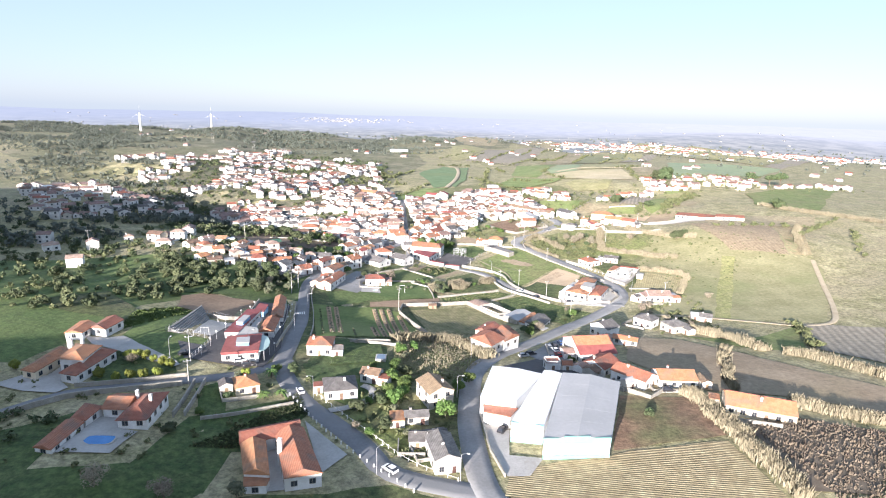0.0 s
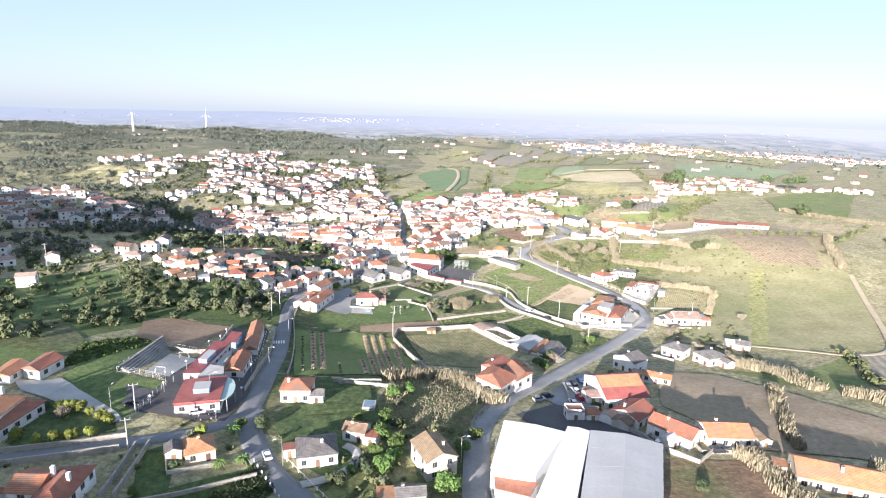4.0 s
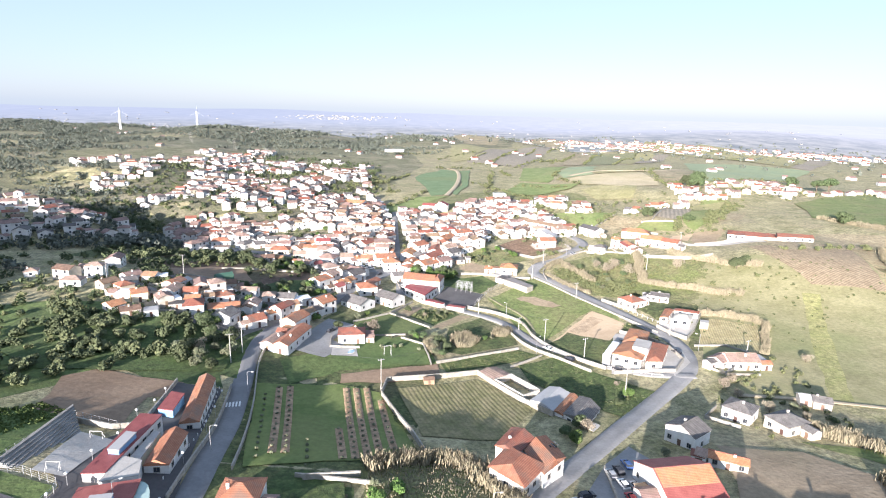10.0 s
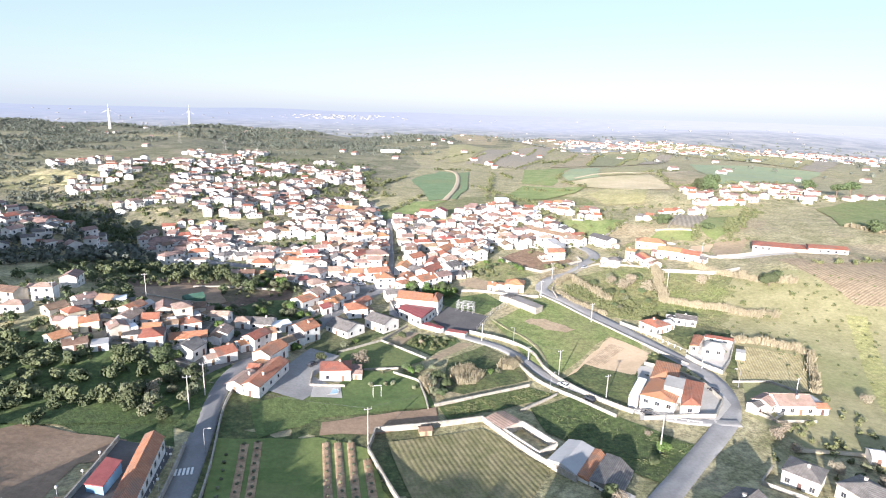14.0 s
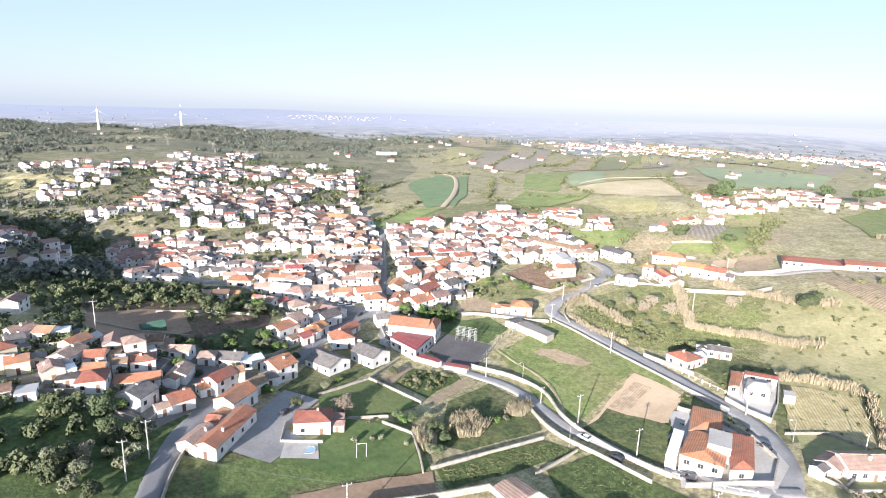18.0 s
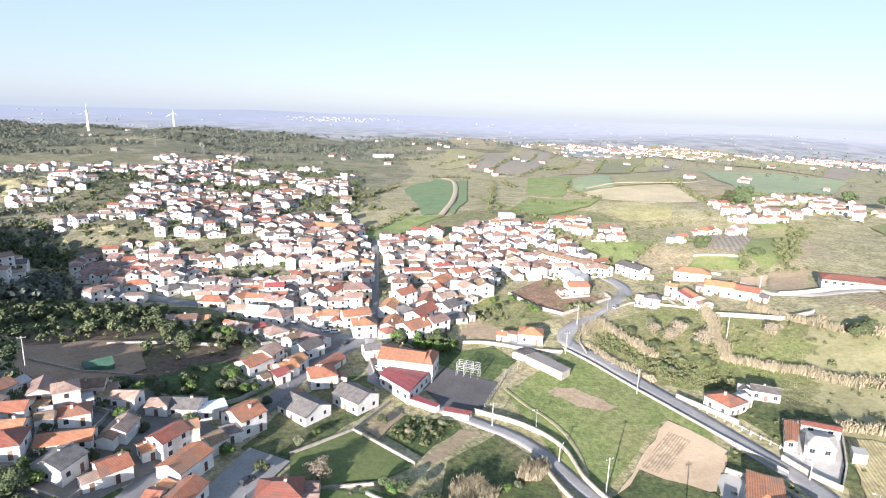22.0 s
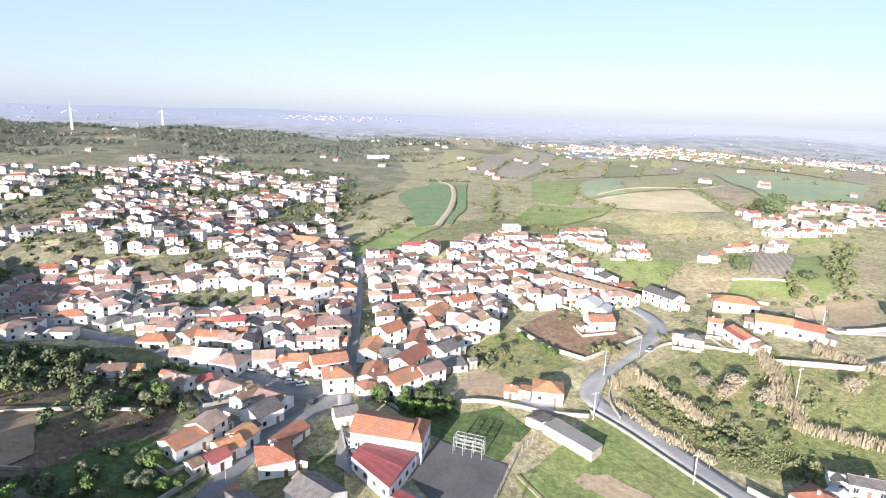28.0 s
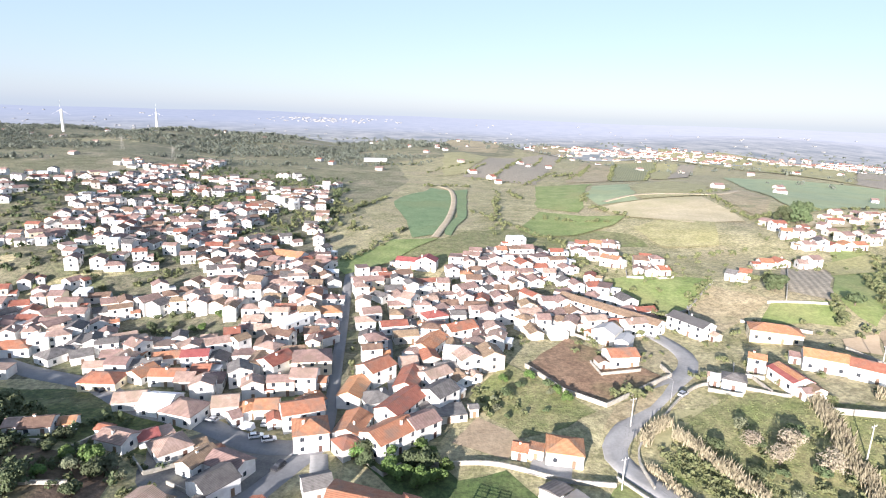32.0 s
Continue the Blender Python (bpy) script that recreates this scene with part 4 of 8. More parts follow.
ROAD_HOUSES = [
    (69.5, 230.4, -53, 8.9, 8, 4.5, 'Gwd'),
    (73.8, 215.7, -25, 9.2, 4, 2.5, 'gwo'),
    (112.3, 286.2, 0, 11.5, 8.5, 3.2, 'gwt'),
    (105.2, 286.6, 35, 7, 6, 2.8, 'gwt'),
    (92.8, 246.7, -44, 8.3, 8, 4, 'hwd'),
    (102.9, 239.3, -67, 7.8, 9, 3.5, 'hsd'),
    (123.3, 254.8, -21, 5.3, 5, 2.5, 'gsd'),
    (56.1, 185.8, 43, 10, 8.5, 3.2, 'gwo'),
    (63.4, 174.1, 44, 7.6, 12, 3.5, 'Gwo'),
    (76.4, 173.5, 0, 12, 8.5, 2.9, 'gwo'),
    (92.6, 152.6, -20, 18, 10, 3.0, 'gco'),
    (39, 185.8, 4, 5.1, 4, 3, 'fwo'),
    (91.1, 349.1, 29, 8.5, 9, 3.5, 'hwo'),
    (107.2, 355.7, -20, 8.4, 5, 3, 'gwd'),
]
LANE_HOUSES = [
    (-64, 288, -15, 6.0, 9, 2.7, 'Gwt'),
    (-58, 292.5, -12, 6.5, 20, 3.4, 'Gwo'),
    (-120.8, 294.5, 33, 7.0, 5.5, 2.3, 'gsb'),
    (-113.5, 296.0, 26, 5.0, 5.5, 2.3, 'fwm'),
    (-128.4, 297.3, 58, 5.8, 6.4, 2.5, 'gwo'),
    (-36.6, 302.4, 7, 10.4, 7.5, 4.0, 'hwo'),
    (-87.1, 302.7, 77, 7.5, 8.3, 3.6, 'gwd'),
    (-76.1, 304.4, 45, 6.7, 7.4, 2.9, 'gwo'),
    (-107.3, 304.7, 19, 6.2, 4.6, 2.3, 'fsd'),
    (-101.1, 305.7, 19, 7.7, 8.3, 3.2, 'hwo'),
    (-129.5, 308.0, 4, 5.6, 5.5, 3.6, 'fcw'),
    (-61.0, 308.7, 70, 10.6, 7.4, 3.6, 'gwo'),
]
UPPER_HOUSES = [
    (-124.6, 308.7, 35, 5.8, 6.4, 3.6, 'gco'),
    (-103.7, 311.5, 11, 6.2, 5.5, 2.5, 'gwo'),
    (-91.0, 311.5, 18, 12.2, 6.4, 2.3, 'gwo'),
    (-71.6, 312.9, 42, 4.9, 4.6, 2.9, 'gwo'),
    (-68.1, 315.7, 64, 8.2, 6.0, 5.1, 'gwo'),
    (-134.6, 316.2, 54, 5.8, 6.4, 3.6, 'hco'),
    (-107.4, 318.4, 13, 5.9, 6.4, 2.5, 'gwo'),
    (-81.9, 319.4, -89, 7.2, 6.0, 2.9, 'gwt'),
    (-58.3, 319.5, 56, 5.0, 5.5, 3.2, 'gwb'),
    (-65.5, 320.4, 30, 5.5, 5.5, 5.1, 'gco'),
    (-94.3, 320.8, 27, 7.2, 6.4, 2.9, 'hwo'),
    (-144.6, 321.3, 61, 7.0, 6.4, 2.5, 'gsb'),
]
ROW_HOUSES = [
    (-136.5, 324.0, 46, 5.0, 5.5, 2.9, 'gwd'),
    (-117.7, 325.1, 73, 7.6, 6.4, 2.9, 'gwo'),
    (-56.3, 325.6, 32, 5.3, 5.5, 2.9, 'gwd'),
    (-129.8, 329.9, -2, 5.8, 6.4, 3.6, 'gwo'),
    (-125.5, 331.4, 25, 4.1, 4.6, 3.6, 'fww'),
    (-54.4, 331.6, 55, 8.3, 9.2, 5.1, 'gwo'),
    (-78.7, 332.7, 11, 5.6, 5.5, 2.9, 'hwt'),
    (-87.6, 332.9, 0, 7.4, 5.5, 2.9, 'gwt'),
    (-71.9, 335.4, -2, 9.1, 7.4, 2.5, 'gwd'),
    (-64.9, 335.5, 31, 7.8, 5.5, 2.9, 'fww'),
    (-40.0, 342.9, -36, 12.3, 10.1, 3.0, 'gwd'),
    (-25.6, 350.7, -38, 11.2, 9.2, 4.0, 'gwd'),
]
TERRACE_HOUSES = [
    (-52.8, 361.6, 53, 5.4, 5.5, 2.9, 'gwr'),
    (-38.8, 363.9, 22, 8.8, 9.2, 4.0, 'hwo'),
    (-62.1, 366.2, 58, 10.5, 7.4, 3.6, 'gwo'),
    (-51.8, 367.3, 45, 6.2, 6.9, 2.9, 'gwo'),
    (-59.0, 372.5, 70, 7.5, 7.4, 5.1, 'gwt'),
    (-49.7, 372.7, 63, 5.9, 6.4, 3.2, 'gwo'),
    (-38.0, 375.9, 64, 10.6, 5.5, 2.3, 'gwo'),
    (-48.2, 385.1, 53, 9.0, 8.3, 4.0, 'gwd'),
    (-24.4, 386.5, 22, 6.7, 6.4, 3.6, 'gwd'),
    (-47.4, 393.4, -26, 9.9, 7.4, 3.6, 'gwt'),
    (-55.5, 394.3, 66, 9.0, 5.5, 3.6, 'gwb'),
    (-64.9, 399.9, 43, 8.7, 8.3, 2.9, 'hwt'),
]
STREET_HOUSES = [
    (-78.6, 400.5, -17, 8.7, 6.4, 2.9, 'gwt'),
    (37.6, 400.6, -11, 9.5, 8.5, 3.6, 'hwo'),
    (26.3, 402, -15, 4, 5, 2.4, 'gwo'),
    (-19.8, 402.9, 38, 5.8, 6.4, 3.6, 'hwo'),
    (-100.5, 403.5, 13, 7.4, 6.4, 2.5, 'gwb'),
    (-72.6, 403.7, 39, 5.0, 5.5, 2.5, 'gwr'),
    (-8.8, 406.1, 45, 13.4, 9.2, 5.1, 'gwo'),
    (-30.3, 407.4, 15, 9.4, 9.2, 5.5, 'hwo'),
    (-19.4, 411.8, 79, 11.8, 7.8, 3.6, 'gwo'),
    (-68.7, 417.8, -16, 10.8, 9.2, 3.6, 'hwt'),
    (-35.0, 418.1, 22, 11.8, 8.3, 5.5, 'gwo'),
    (6.8, 420.3, 13, 11.1, 7.4, 2.3, 'fsd'),
]
CORNER_HOUSES = [
    (-6.4, 420.7, 60, 15.9, 8.3, 5.1, 'gwo'),
    (-77.3, 421.2, -4, 9.1, 10.1, 2.9, 'gww'),
    (-51.7, 421.9, 40, 5.8, 6.4, 3.2, 'hwo'),
    (-86.2, 422.0, 14, 8.7, 7.4, 2.9, 'gwt'),
    (-58.7, 423.0, 13, 7.5, 8.3, 3.6, 'gwt'),
    (-46.5, 423.1, 7, 6.7, 7.4, 3.2, 'gwo'),
    (-14.5, 427.0, 28, 8.7, 8.3, 3.2, 'hwd'),
    (4.8, 427.1, 49, 9.3, 8.3, 5.1, 'gwd'),
    (-21.7, 431.4, 80, 13.0, 7.4, 3.6, 'gwo'),
    (-101.8, 435.0, 0, 11.9, 8.3, 3.2, 'hco'),
    (-4.9, 436.9, 81, 14.3, 7.4, 3.6, 'gwo'),
    (-82.2, 437.9, 2, 11.0, 6.4, 3.6, 'gwo'),
]
INNER_HOUSES = [
    (-91.9, 440.4, 67, 7.9, 7.4, 2.9, 'gwo'),
    (-16.1, 442.1, 48, 10.4, 8.3, 5.1, 'gwo'),
    (-50.2, 446.5, 57, 10.1, 8.3, 5.1, 'gwo'),
    (-38.4, 448.2, 11, 12.8, 10.1, 5.1, 'hct'),
    (-57.0, 448.5, 86, 11.3, 5.5, 4.0, 'gwb'),
    (-78.2, 449.4, 11, 8.7, 6.4, 5.1, 'gwr'),
    (-104.7, 452.5, 86, 7.4, 7.4, 3.6, 'gwt'),
    (-89.8, 453.5, 20, 9.5, 6.4, 2.9, 'gwo'),
    (-132.3, 458.1, 63, 9.6, 8.3, 3.2, 'hwd'),
    (-123.1, 458.5, 37, 7.1, 7.4, 2.9, 'gwd'),
    (-149.6, 462.7, 13, 12.1, 8.3, 3.6, 'hwo'),
    (-18.7, 463.2, 24, 7.2, 7.4, 5.1, 'hwt'),
]
BACK_HOUSES = [
    (1.4, 463.5, 64, 15.0, 8.3, 3.6, 'gwo'),
    (-39.0, 468.0, 45, 10.6, 7.4, 3.6, 'gwo'),
    (12.4, 474.2, 31, 12.0, 8.3, 5.1, 'gwo'),
    (-53.0, 478.1, 57, 12.8, 7.4, 5.1, 'fww'),
    (-13.3, 480.8, 16, 10.4, 6.4, 3.6, 'gwo'),
    (2.6, 491.5, 28, 9.8, 7.4, 3.6, 'hwr'),
    (-41.7, 491.7, 17, 11.4, 8.3, 3.6, 'hwo'),
]
HILL_HOUSES = [
    (97.6, 432.6, -26, 6.8, 6, 3.5, 'hwd'),
    (109.9, 442.6, -27, 5.2, 5, 5, 'gwo'),
    (114.8, 431.8, -85, 12.1, 7, 3.5, 'gwr'),
    (102.6, 476.7, -61, 16.2, 8, 5, 'gwk'),
    (67.3, 451, 8, 10.2, 8, 4, 'gwo'),
    (68.1, 470.2, -39, 8.9, 8, 4.5, 'Gwm'),
    (71.9, 461.5, -32, 5, 8, 4.5, 'Gwm'),
    (130.7, 468.7, -20, 17.5, 9, 4, 'hco'),
]
EAST_HOUSES = [
    (132.3, 442.3, -27, 12.8, 8, 4.5, 'gwo'),
    (142, 435.3, -37, 9.9, 8, 4, 'gwo'),
    (74.4, 490.9, -48, 46.1, 7, 5, 'gwb'),
    (58.1, 535.6, -8, 5.9, 7, 4.8, 'gwt'),
    (63.5, 537.7, -3, 4.6, 7, 2.8, 'hwd'),
    (77.8, 534.2, -22, 5.1, 7, 3, 'Gwo'),
    (103.2, 541.3, -14, 4.5, 7, 2.8, 'Gwt'),
    (108.8, 538.7, -10, 5.8, 7, 2.8, 'Gwt'),
    (114.6, 539.5, 9, 5.4, 7, 2.8, 'gwo'),
    (88.7, 597.9, -18, 7.1, 7, 2.8, 'gwo'),
    (97.5, 597.5, -32, 6.7, 7, 2.8, 'gwo'),
    (104, 597.6, -1, 6.9, 7, 3, 'gwt'),
    (93.7, 555.1, -40, 9.2, 7, 4, 'gwo'),
]
FAR_HOUSES = [
    (144.5, 529.7, -43, 4.7, 7, 3, 'gwd'),
    (150.4, 529.2, -33, 5.2, 7, 3, 'gwo'),
    (171.6, 550.5, -7, 6.2, 7, 2.8, 'gwo'),
    (179.1, 550.7, 10, 7.5, 7, 2.8, 'Gwo'),
    (188.2, 547.2, -12, 4.1, 7, 3, 'gwt'),
    (194.7, 549.1, 16, 6.6, 7, 4.8, 'gwt'),
    (210.7, 579.4, 5, 7, 7, 3, 'gwt'),
    (218.2, 579.2, -8, 5.9, 7, 4.8, 'Gwd'),
    (224, 578.1, 2, 6.1, 7, 3, 'Gwo'),
    (232.9, 579, -3, 7.4, 7, 3, 'Gwo'),
    (239.5, 579.6, 12, 7.7, 7, 3, 'gwo'),
    (208.9, 597.4, -21, 5.8, 7, 4.8, 'gwo'),
    (215.5, 598, 3, 5.9, 7, 4.8, 'gwt'),
]
MORE_HOUSES = [
    (18.1, 539.1, 3, 6.4, 7, 3, 'hwo'),
    (25.8, 537.2, -2, 6.8, 7, 3, 'Gwd'),
    (29.8, 572.7, 15, 5.9, 7, 2.8, 'hwt'),
    (38.1, 570.6, 5, 5.6, 7, 4.8, 'gwo'),
    (49.7, 597.3, 8, 10.2, 8, 6, 'fww'),
    (-1.7, 552.9, -11, 10.3, 8, 5, 'Gwr'),
    (-12, 556.2, -13, 10.6, 7, 4, 'gwr'),
    (-73.6, 559.5, -17, 16.6, 10, 4, 'gwo'),
]
PLACED = []
for row in NEAR_HOUSES + ROAD_HOUSES:
    house(*row, detail=2, group="houses by the fields")
    PLACED.append(row)
for row in LANE_HOUSES + UPPER_HOUSES + ROW_HOUSES + TERRACE_HOUSES + STREET_HOUSES + CORNER_HOUSES + INNER_HOUSES + BACK_HOUSES + HILL_HOUSES + EAST_HOUSES + FAR_HOUSES + MORE_HOUSES:
    house(*row, detail=1)
    PLACED.append(row)


# ================= the dense village =================
def inside(x, y, poly):
    hit = False
    for (x1, y1), (x2, y2) in zip(poly, list(poly[1:]) + [poly[0]]):
        if (y1 > y) != (y2 > y) and x < (x2 - x1) * (y - y1) / (y2 - y1) + x1:
            hit = not hit
    return hit


ROADLINES = np.concatenate([smooth_line(s, 3.0) for s in STREETS])
TAKEN, SPECS = [], []


CLEARING = [(-138, 364), (-122, 374), (-106, 378), (-94, 356), (-97, 344), (-105, 334), (-121, 338), (-129, 347)]


def free(x, y, r, roadgap):
    if inside(x, y, CLEARING):
        return False
    if np.min(np.hypot(ROADLINES[:, 0] - x, ROADLINES[:, 1] - y)) < roadgap:
        return False
    for q in PLACED:
        if math.hypot(q[0] - x, q[1] - y) < r + min(q[3], q[4]) * 0.5:
            return False
    for q in TAKEN:
        if abs(q[0] - x) < 20 and math.hypot(q[0] - x, q[1] - y) < r + q[2]:
            return False
    return True


def village(poly, gap_x, gap_y, turn, keep, seed, codes, gardens=(), clump=-9.0):
    rnd = random.Random(seed)
    cx, cy = np.mean([p[0] for p in poly]), np.mean([p[1] for p in poly])
    c, s = math.cos(radians(turn)), math.sin(radians(turn))
    n = int(400 / min(gap_x, gap_y))
    for j in range(-n, n):
        for i in range(-n, n):
            u, v = i * gap_x + (j % 2) * gap_x * 0.4 + rnd.uniform(-1.8, 1.8), j * gap_y + rnd.uniform(-1.8, 1.8)
            x, y = cx + u * c - v * s, cy + u * s + v * c
            ok = rnd.random() < keep and noise.noise(Vector((x * 0.016, y * 0.016, seed))) > clump
            w, d, h = rnd.uniform(5.2, 9.6), rnd.uniform(5.0, 7.6), rnd.choice([2.5, 2.7, 2.9, 3.1, 3.4, 4.9, 5.2, 5.6])
            code, rot = rnd.choice(codes), turn + rnd.gauss(0, 9) + 26 * noise.noise(Vector((x * 0.02, y * 0.02, 5.0))) + rnd.choice([0, 0, 0, 90, 90, 45])
            if not ok or not inside(x, y, poly) or any(inside(x, y, q) for q in gardens) or not free(x, y, 2.9 if gap_x < 9.5 else 3.5, 5.6):
                continue
            SPECS.append((x, y, rot, w, d, h, code))
            TAKEN.append((x, y, 2.9 if gap_x < 9.5 else 3.5))
            if rnd.random() < 0.35 and gap_x < 12:        # a low annex leaning on the house
                ax, ay = x + c * (w * 0.5 + 1.2), y + s * (w * 0.5 + 1.2)
                SPECS.append((ax, ay, rot, 3.4, d * 0.7, 2.6, rnd.choice(["fww", "gwt", "gwo", "fwm"])))


CODES = ["fww", "gwb", "Gwt", "gwo", "fwt", "gwd", "gwt", "gwt", "gwt", "gwb", "hwt", "Gwt", "hwt", "gwd", "Gwt", "gwb", "gst", "gct", "gsb", "gwt", "Gwd", "hwb", "gso"]
GARDEN = [(-130, 483), (-110, 498), (-81, 491), (-76, 472), (-108, 470)]
VILLAGE = [(-164, 440), (-204, 496), (-167, 526), (-135, 548), (-110, 610), (-66, 604), (-46, 544), (4, 537), (11, 571), (58, 590), (74, 531), (97, 492), (76, 470), (34, 474), (20, 445), (6, 408), (-16, 408), (-29, 410), (-62, 420), (-110, 446)]
village(VILLAGE, 7.7, 7.7, 12, 0.95, 3, CODES, [GARDEN, [(-165, 520), (-150, 545), (-120, 560), (-105, 530), (-130, 515)], [(-66, 560), (-60, 600), (-90, 590), (-84, 560)]])
village([(-207, 501), (-338, 683), (-330, 800), (-244, 850), (-95, 780), (-70, 640), (-80, 610), (-118, 554), (-170, 532)], 10.5, 11.0, 12, 0.85, 5, CODES, clump=-0.12)
village([(-290, 545), (-345, 640), (-430, 740), (-330, 830), (-300, 700)], 10.5, 11.5, 12, 0.8, 16, CODES, clump=0.0)
village([(-351, 866), (-357, 1015), (-218, 1000), (-85, 830), (-137, 770), (-249, 800)], 12, 13, 12, 0.8, 6, CODES, clump=0.1)
village([(-146, 290), (-191, 346), (-180, 366), (-150, 373), (-100, 349), (-110, 318)], 12, 12, 15, 0.45, 7, CODES)
village([(-272, 378), (-420, 560), (-346, 558), (-245, 501), (-190, 470), (-200, 430)], 11, 12, 30, 0.7, 9, CODES)
village([(215, 639), (300, 690), (368, 700), (368, 639), (292, 585), (248, 585), (190, 575)], 17, 17, 10, 0.75, 11, ["gst", "gwo", "gwt", "gct"])
village([(348, 615), (400, 670), (520, 740), (470, 665)], 20, 18, 30, 0.8, 12, ["gst", "gwo", "gwt"])
village([(-150, 235), (-210, 260), (-240, 330), (-190, 345)], 22, 22, 20, 0.25, 14, CODES)
village([(40, 590), (58, 556), (122, 543), (128, 560), (80, 584)], 9.5, 10, -6, 0.8, 17, CODES)
# grey walls and dull roofs here stand in for shaded white houses
village([(-124, 308), (-116, 330), (-96, 336), (-68, 336), (-60, 318), (-76, 303), (-104, 303)], 7.8, 7.8, 30, 0.75, 15, ["gst", "gsb", "gsd", "hst", "gwt", "gsb", "fsd", "Gst"])
SPECS.sort(key=lambda q: math.hypot(q[0] + 30, q[1] - 330))
NEAR_COUNT = 225
for q in SPECS[:NEAR_COUNT]:
    house(*q, detail=1 if math.hypot(q[0], q[1] - 330) < 150 else 0)


class Heap:
    """Collects geometry with several materials, for one object of many pieces."""
    def __init__(self):
        self.v, self.f, self.k, self.mats = [], [], [], []

    def add(self, vf, material, m=None):
        v, f = vf
        n = len(self.v)
        if m is not None:
            v = [tuple(m @ Vector(p)) for p in v]
        self.v += v
        self.f += [tuple(i + n for i in q) for q in f]
        if material not in self.mats:
            self.mats.append(material)
        self.k += [self.mats.index(material)] * len(f)

    def done(self, name, label, category):
        me = bpy.data.meshes.new(name)
        me.from_pydata(self.v, [], self.f)
        for m in self.mats:
            me.materials.append(m)
        me.polygons.foreach_set("material_index", self.k)
        me.update()
        return tagged(new(name, me), label, category, "", "stuff")


def far_house(heap, x, y, rot, w, d, h, code, rnd, lift=0.0):
    kind, wl, rf = code
    m = pose(x, y, zt(x, y) + lift, 0, 0, rot)
    heap.add(gable_vf(kind, w, d, h), WALLS[wl], m)
    heap.add(roof_vf(kind, w, d, h), ROOFS[rf], m)
    for fl in range(2 if h > 4.8 else 1):
        n = max(1, int(w / 3.2))
        for i in range(n):
            px = -w / 2 + (i + 0.5) * w / n
            heap.add(box_vf(px - 0.5, -d / 2 - 0.05, 0.9 + fl * 2.6, px + 0.5, -d / 2 + 0.05, 2.1 + fl * 2.6), GLASSDARK, m)
        heap.add(box_vf(-w / 2 - 0.05, -0.5, 0.9 + fl * 2.6, -w / 2 + 0.05, 0.5, 2.1 + fl * 2.6), GLASSDARK, m)


def build_far_houses():
    heap, rnd = Heap(), random.Random(21)
    for q in SPECS[NEAR_COUNT:]:
        far_house(heap, *q, rnd)
    heap.done("hillside_houses", "many small white houses with clay roofs up the hillside", "houses")
    heap = Heap()
    for k in range(330):                                    # the far town along the ridge
        t = rnd.random()
        x, y = 330 + 1000 * t + rnd.gauss(0, 60), 1820 - 420 * t + rnd.gauss(0, 110)
        far_house(heap, x, y, rnd.uniform(-30, 30), rnd.uniform(7, 15), rnd.uniform(8, 12), rnd.uniform(2.5, 4.5), rnd.choice(["gst", "gwt", "gwo", "gct"]), rnd)
    for k in range(60):
        a, r = rnd.uniform(-0.55, 0.7), rnd.uniform(900, 1900)
        far_house(heap, r * math.sin(a), r * math.cos(a), rnd.uniform(-40, 40), rnd.uniform(6, 11), rnd.uniform(7, 10), rnd.uniform(2.6, 3.6), rnd.choice(["gst", "gwo", "gwt"]), rnd)
    heap.done("far_town", "far white town and scattered farms in the distance", "houses")


build_far_houses()


# ================= outbuildings and yard walls beside the placed houses =================
def outbuilding(x, y, rot, w, d, h, kind, wall, cover):
    o = thing("outbuilding", pose(x, y, zt(x, y), 0, 0, rot), f"small {WALLWORD[wall]} outbuilding with a {ROOFWORD[cover]} roof", "shed", "outbuildings")
    piece("wall", mesh_of("wall", *gable_vf(kind, w, d, h), WALLS[wall]), o)
    piece("roof", mesh_of("roof", *roof_vf(kind, w, d, h, 0.25), ROOFS[cover]), o)
    box_part("door", (-0.5, -d / 2 - 0.06, -0.4, 0.5, -d / 2 + 0.04, 1.95), DOORRED, o)


def build_outbuildings():
    rnd = random.Random(90)
    for x, y, rot, w, d, h, code in PLACED:
        for k in range(2):
            side, a = rnd.choice([-1, 1]), radians(rot)
            u, v = side * (w / 2 + rnd.uniform(1.6, 2.6)), rnd.uniform(-0.3, 0.4) * d
            px, py = x + u * math.cos(a) - v * math.sin(a), y + u * math.sin(a) + v * math.cos(a)
            sw, sd, sh = rnd.uniform(2.6, 4.2), rnd.uniform(3, 5.5), rnd.uniform(2.1, 2.8)
            kind, wall, cover = rnd.choice("gfgG"), rnd.choice("wws"), rnd.choice("tbdmo")
            if rnd.random() < 0.62 and np.min(np.hypot(ROADLINES[:, 0] - px, ROADLINES[:, 1] - py)) > 5.5 and all(q[:2] == (x, y) or math.hypot(q[0] - px, q[1] - py) > 6.5 for q in PLACED):
                outbuilding(px, py, rot + rnd.gauss(0, 3), sw, sd, sh, kind, wall, cover)
        if rnd.random() < 0.45:
            a, b, back = radians(rot), w / 2 + rnd.uniform(2, 5), -d / 2 - rnd.uniform(2.5, 5)
            loc = [(-b, d * 0.2), (-b, back), (b * 0.4, back)]
            pts = [(x + p * math.cos(a) - q * math.sin(a), y + p * math.sin(a) + q * math.cos(a)) for p, q in loc]
            if min(np.min(np.hypot(ROADLINES[:, 0] - p[0], ROADLINES[:, 1] - p[1])) for p in pts) > 4.5:
                wall_run("yard_wall", pts, rnd.uniform(0.8, 1.4), 0.22, WALLWASH, "low weathered wall round a house yard")


build_outbuildings()
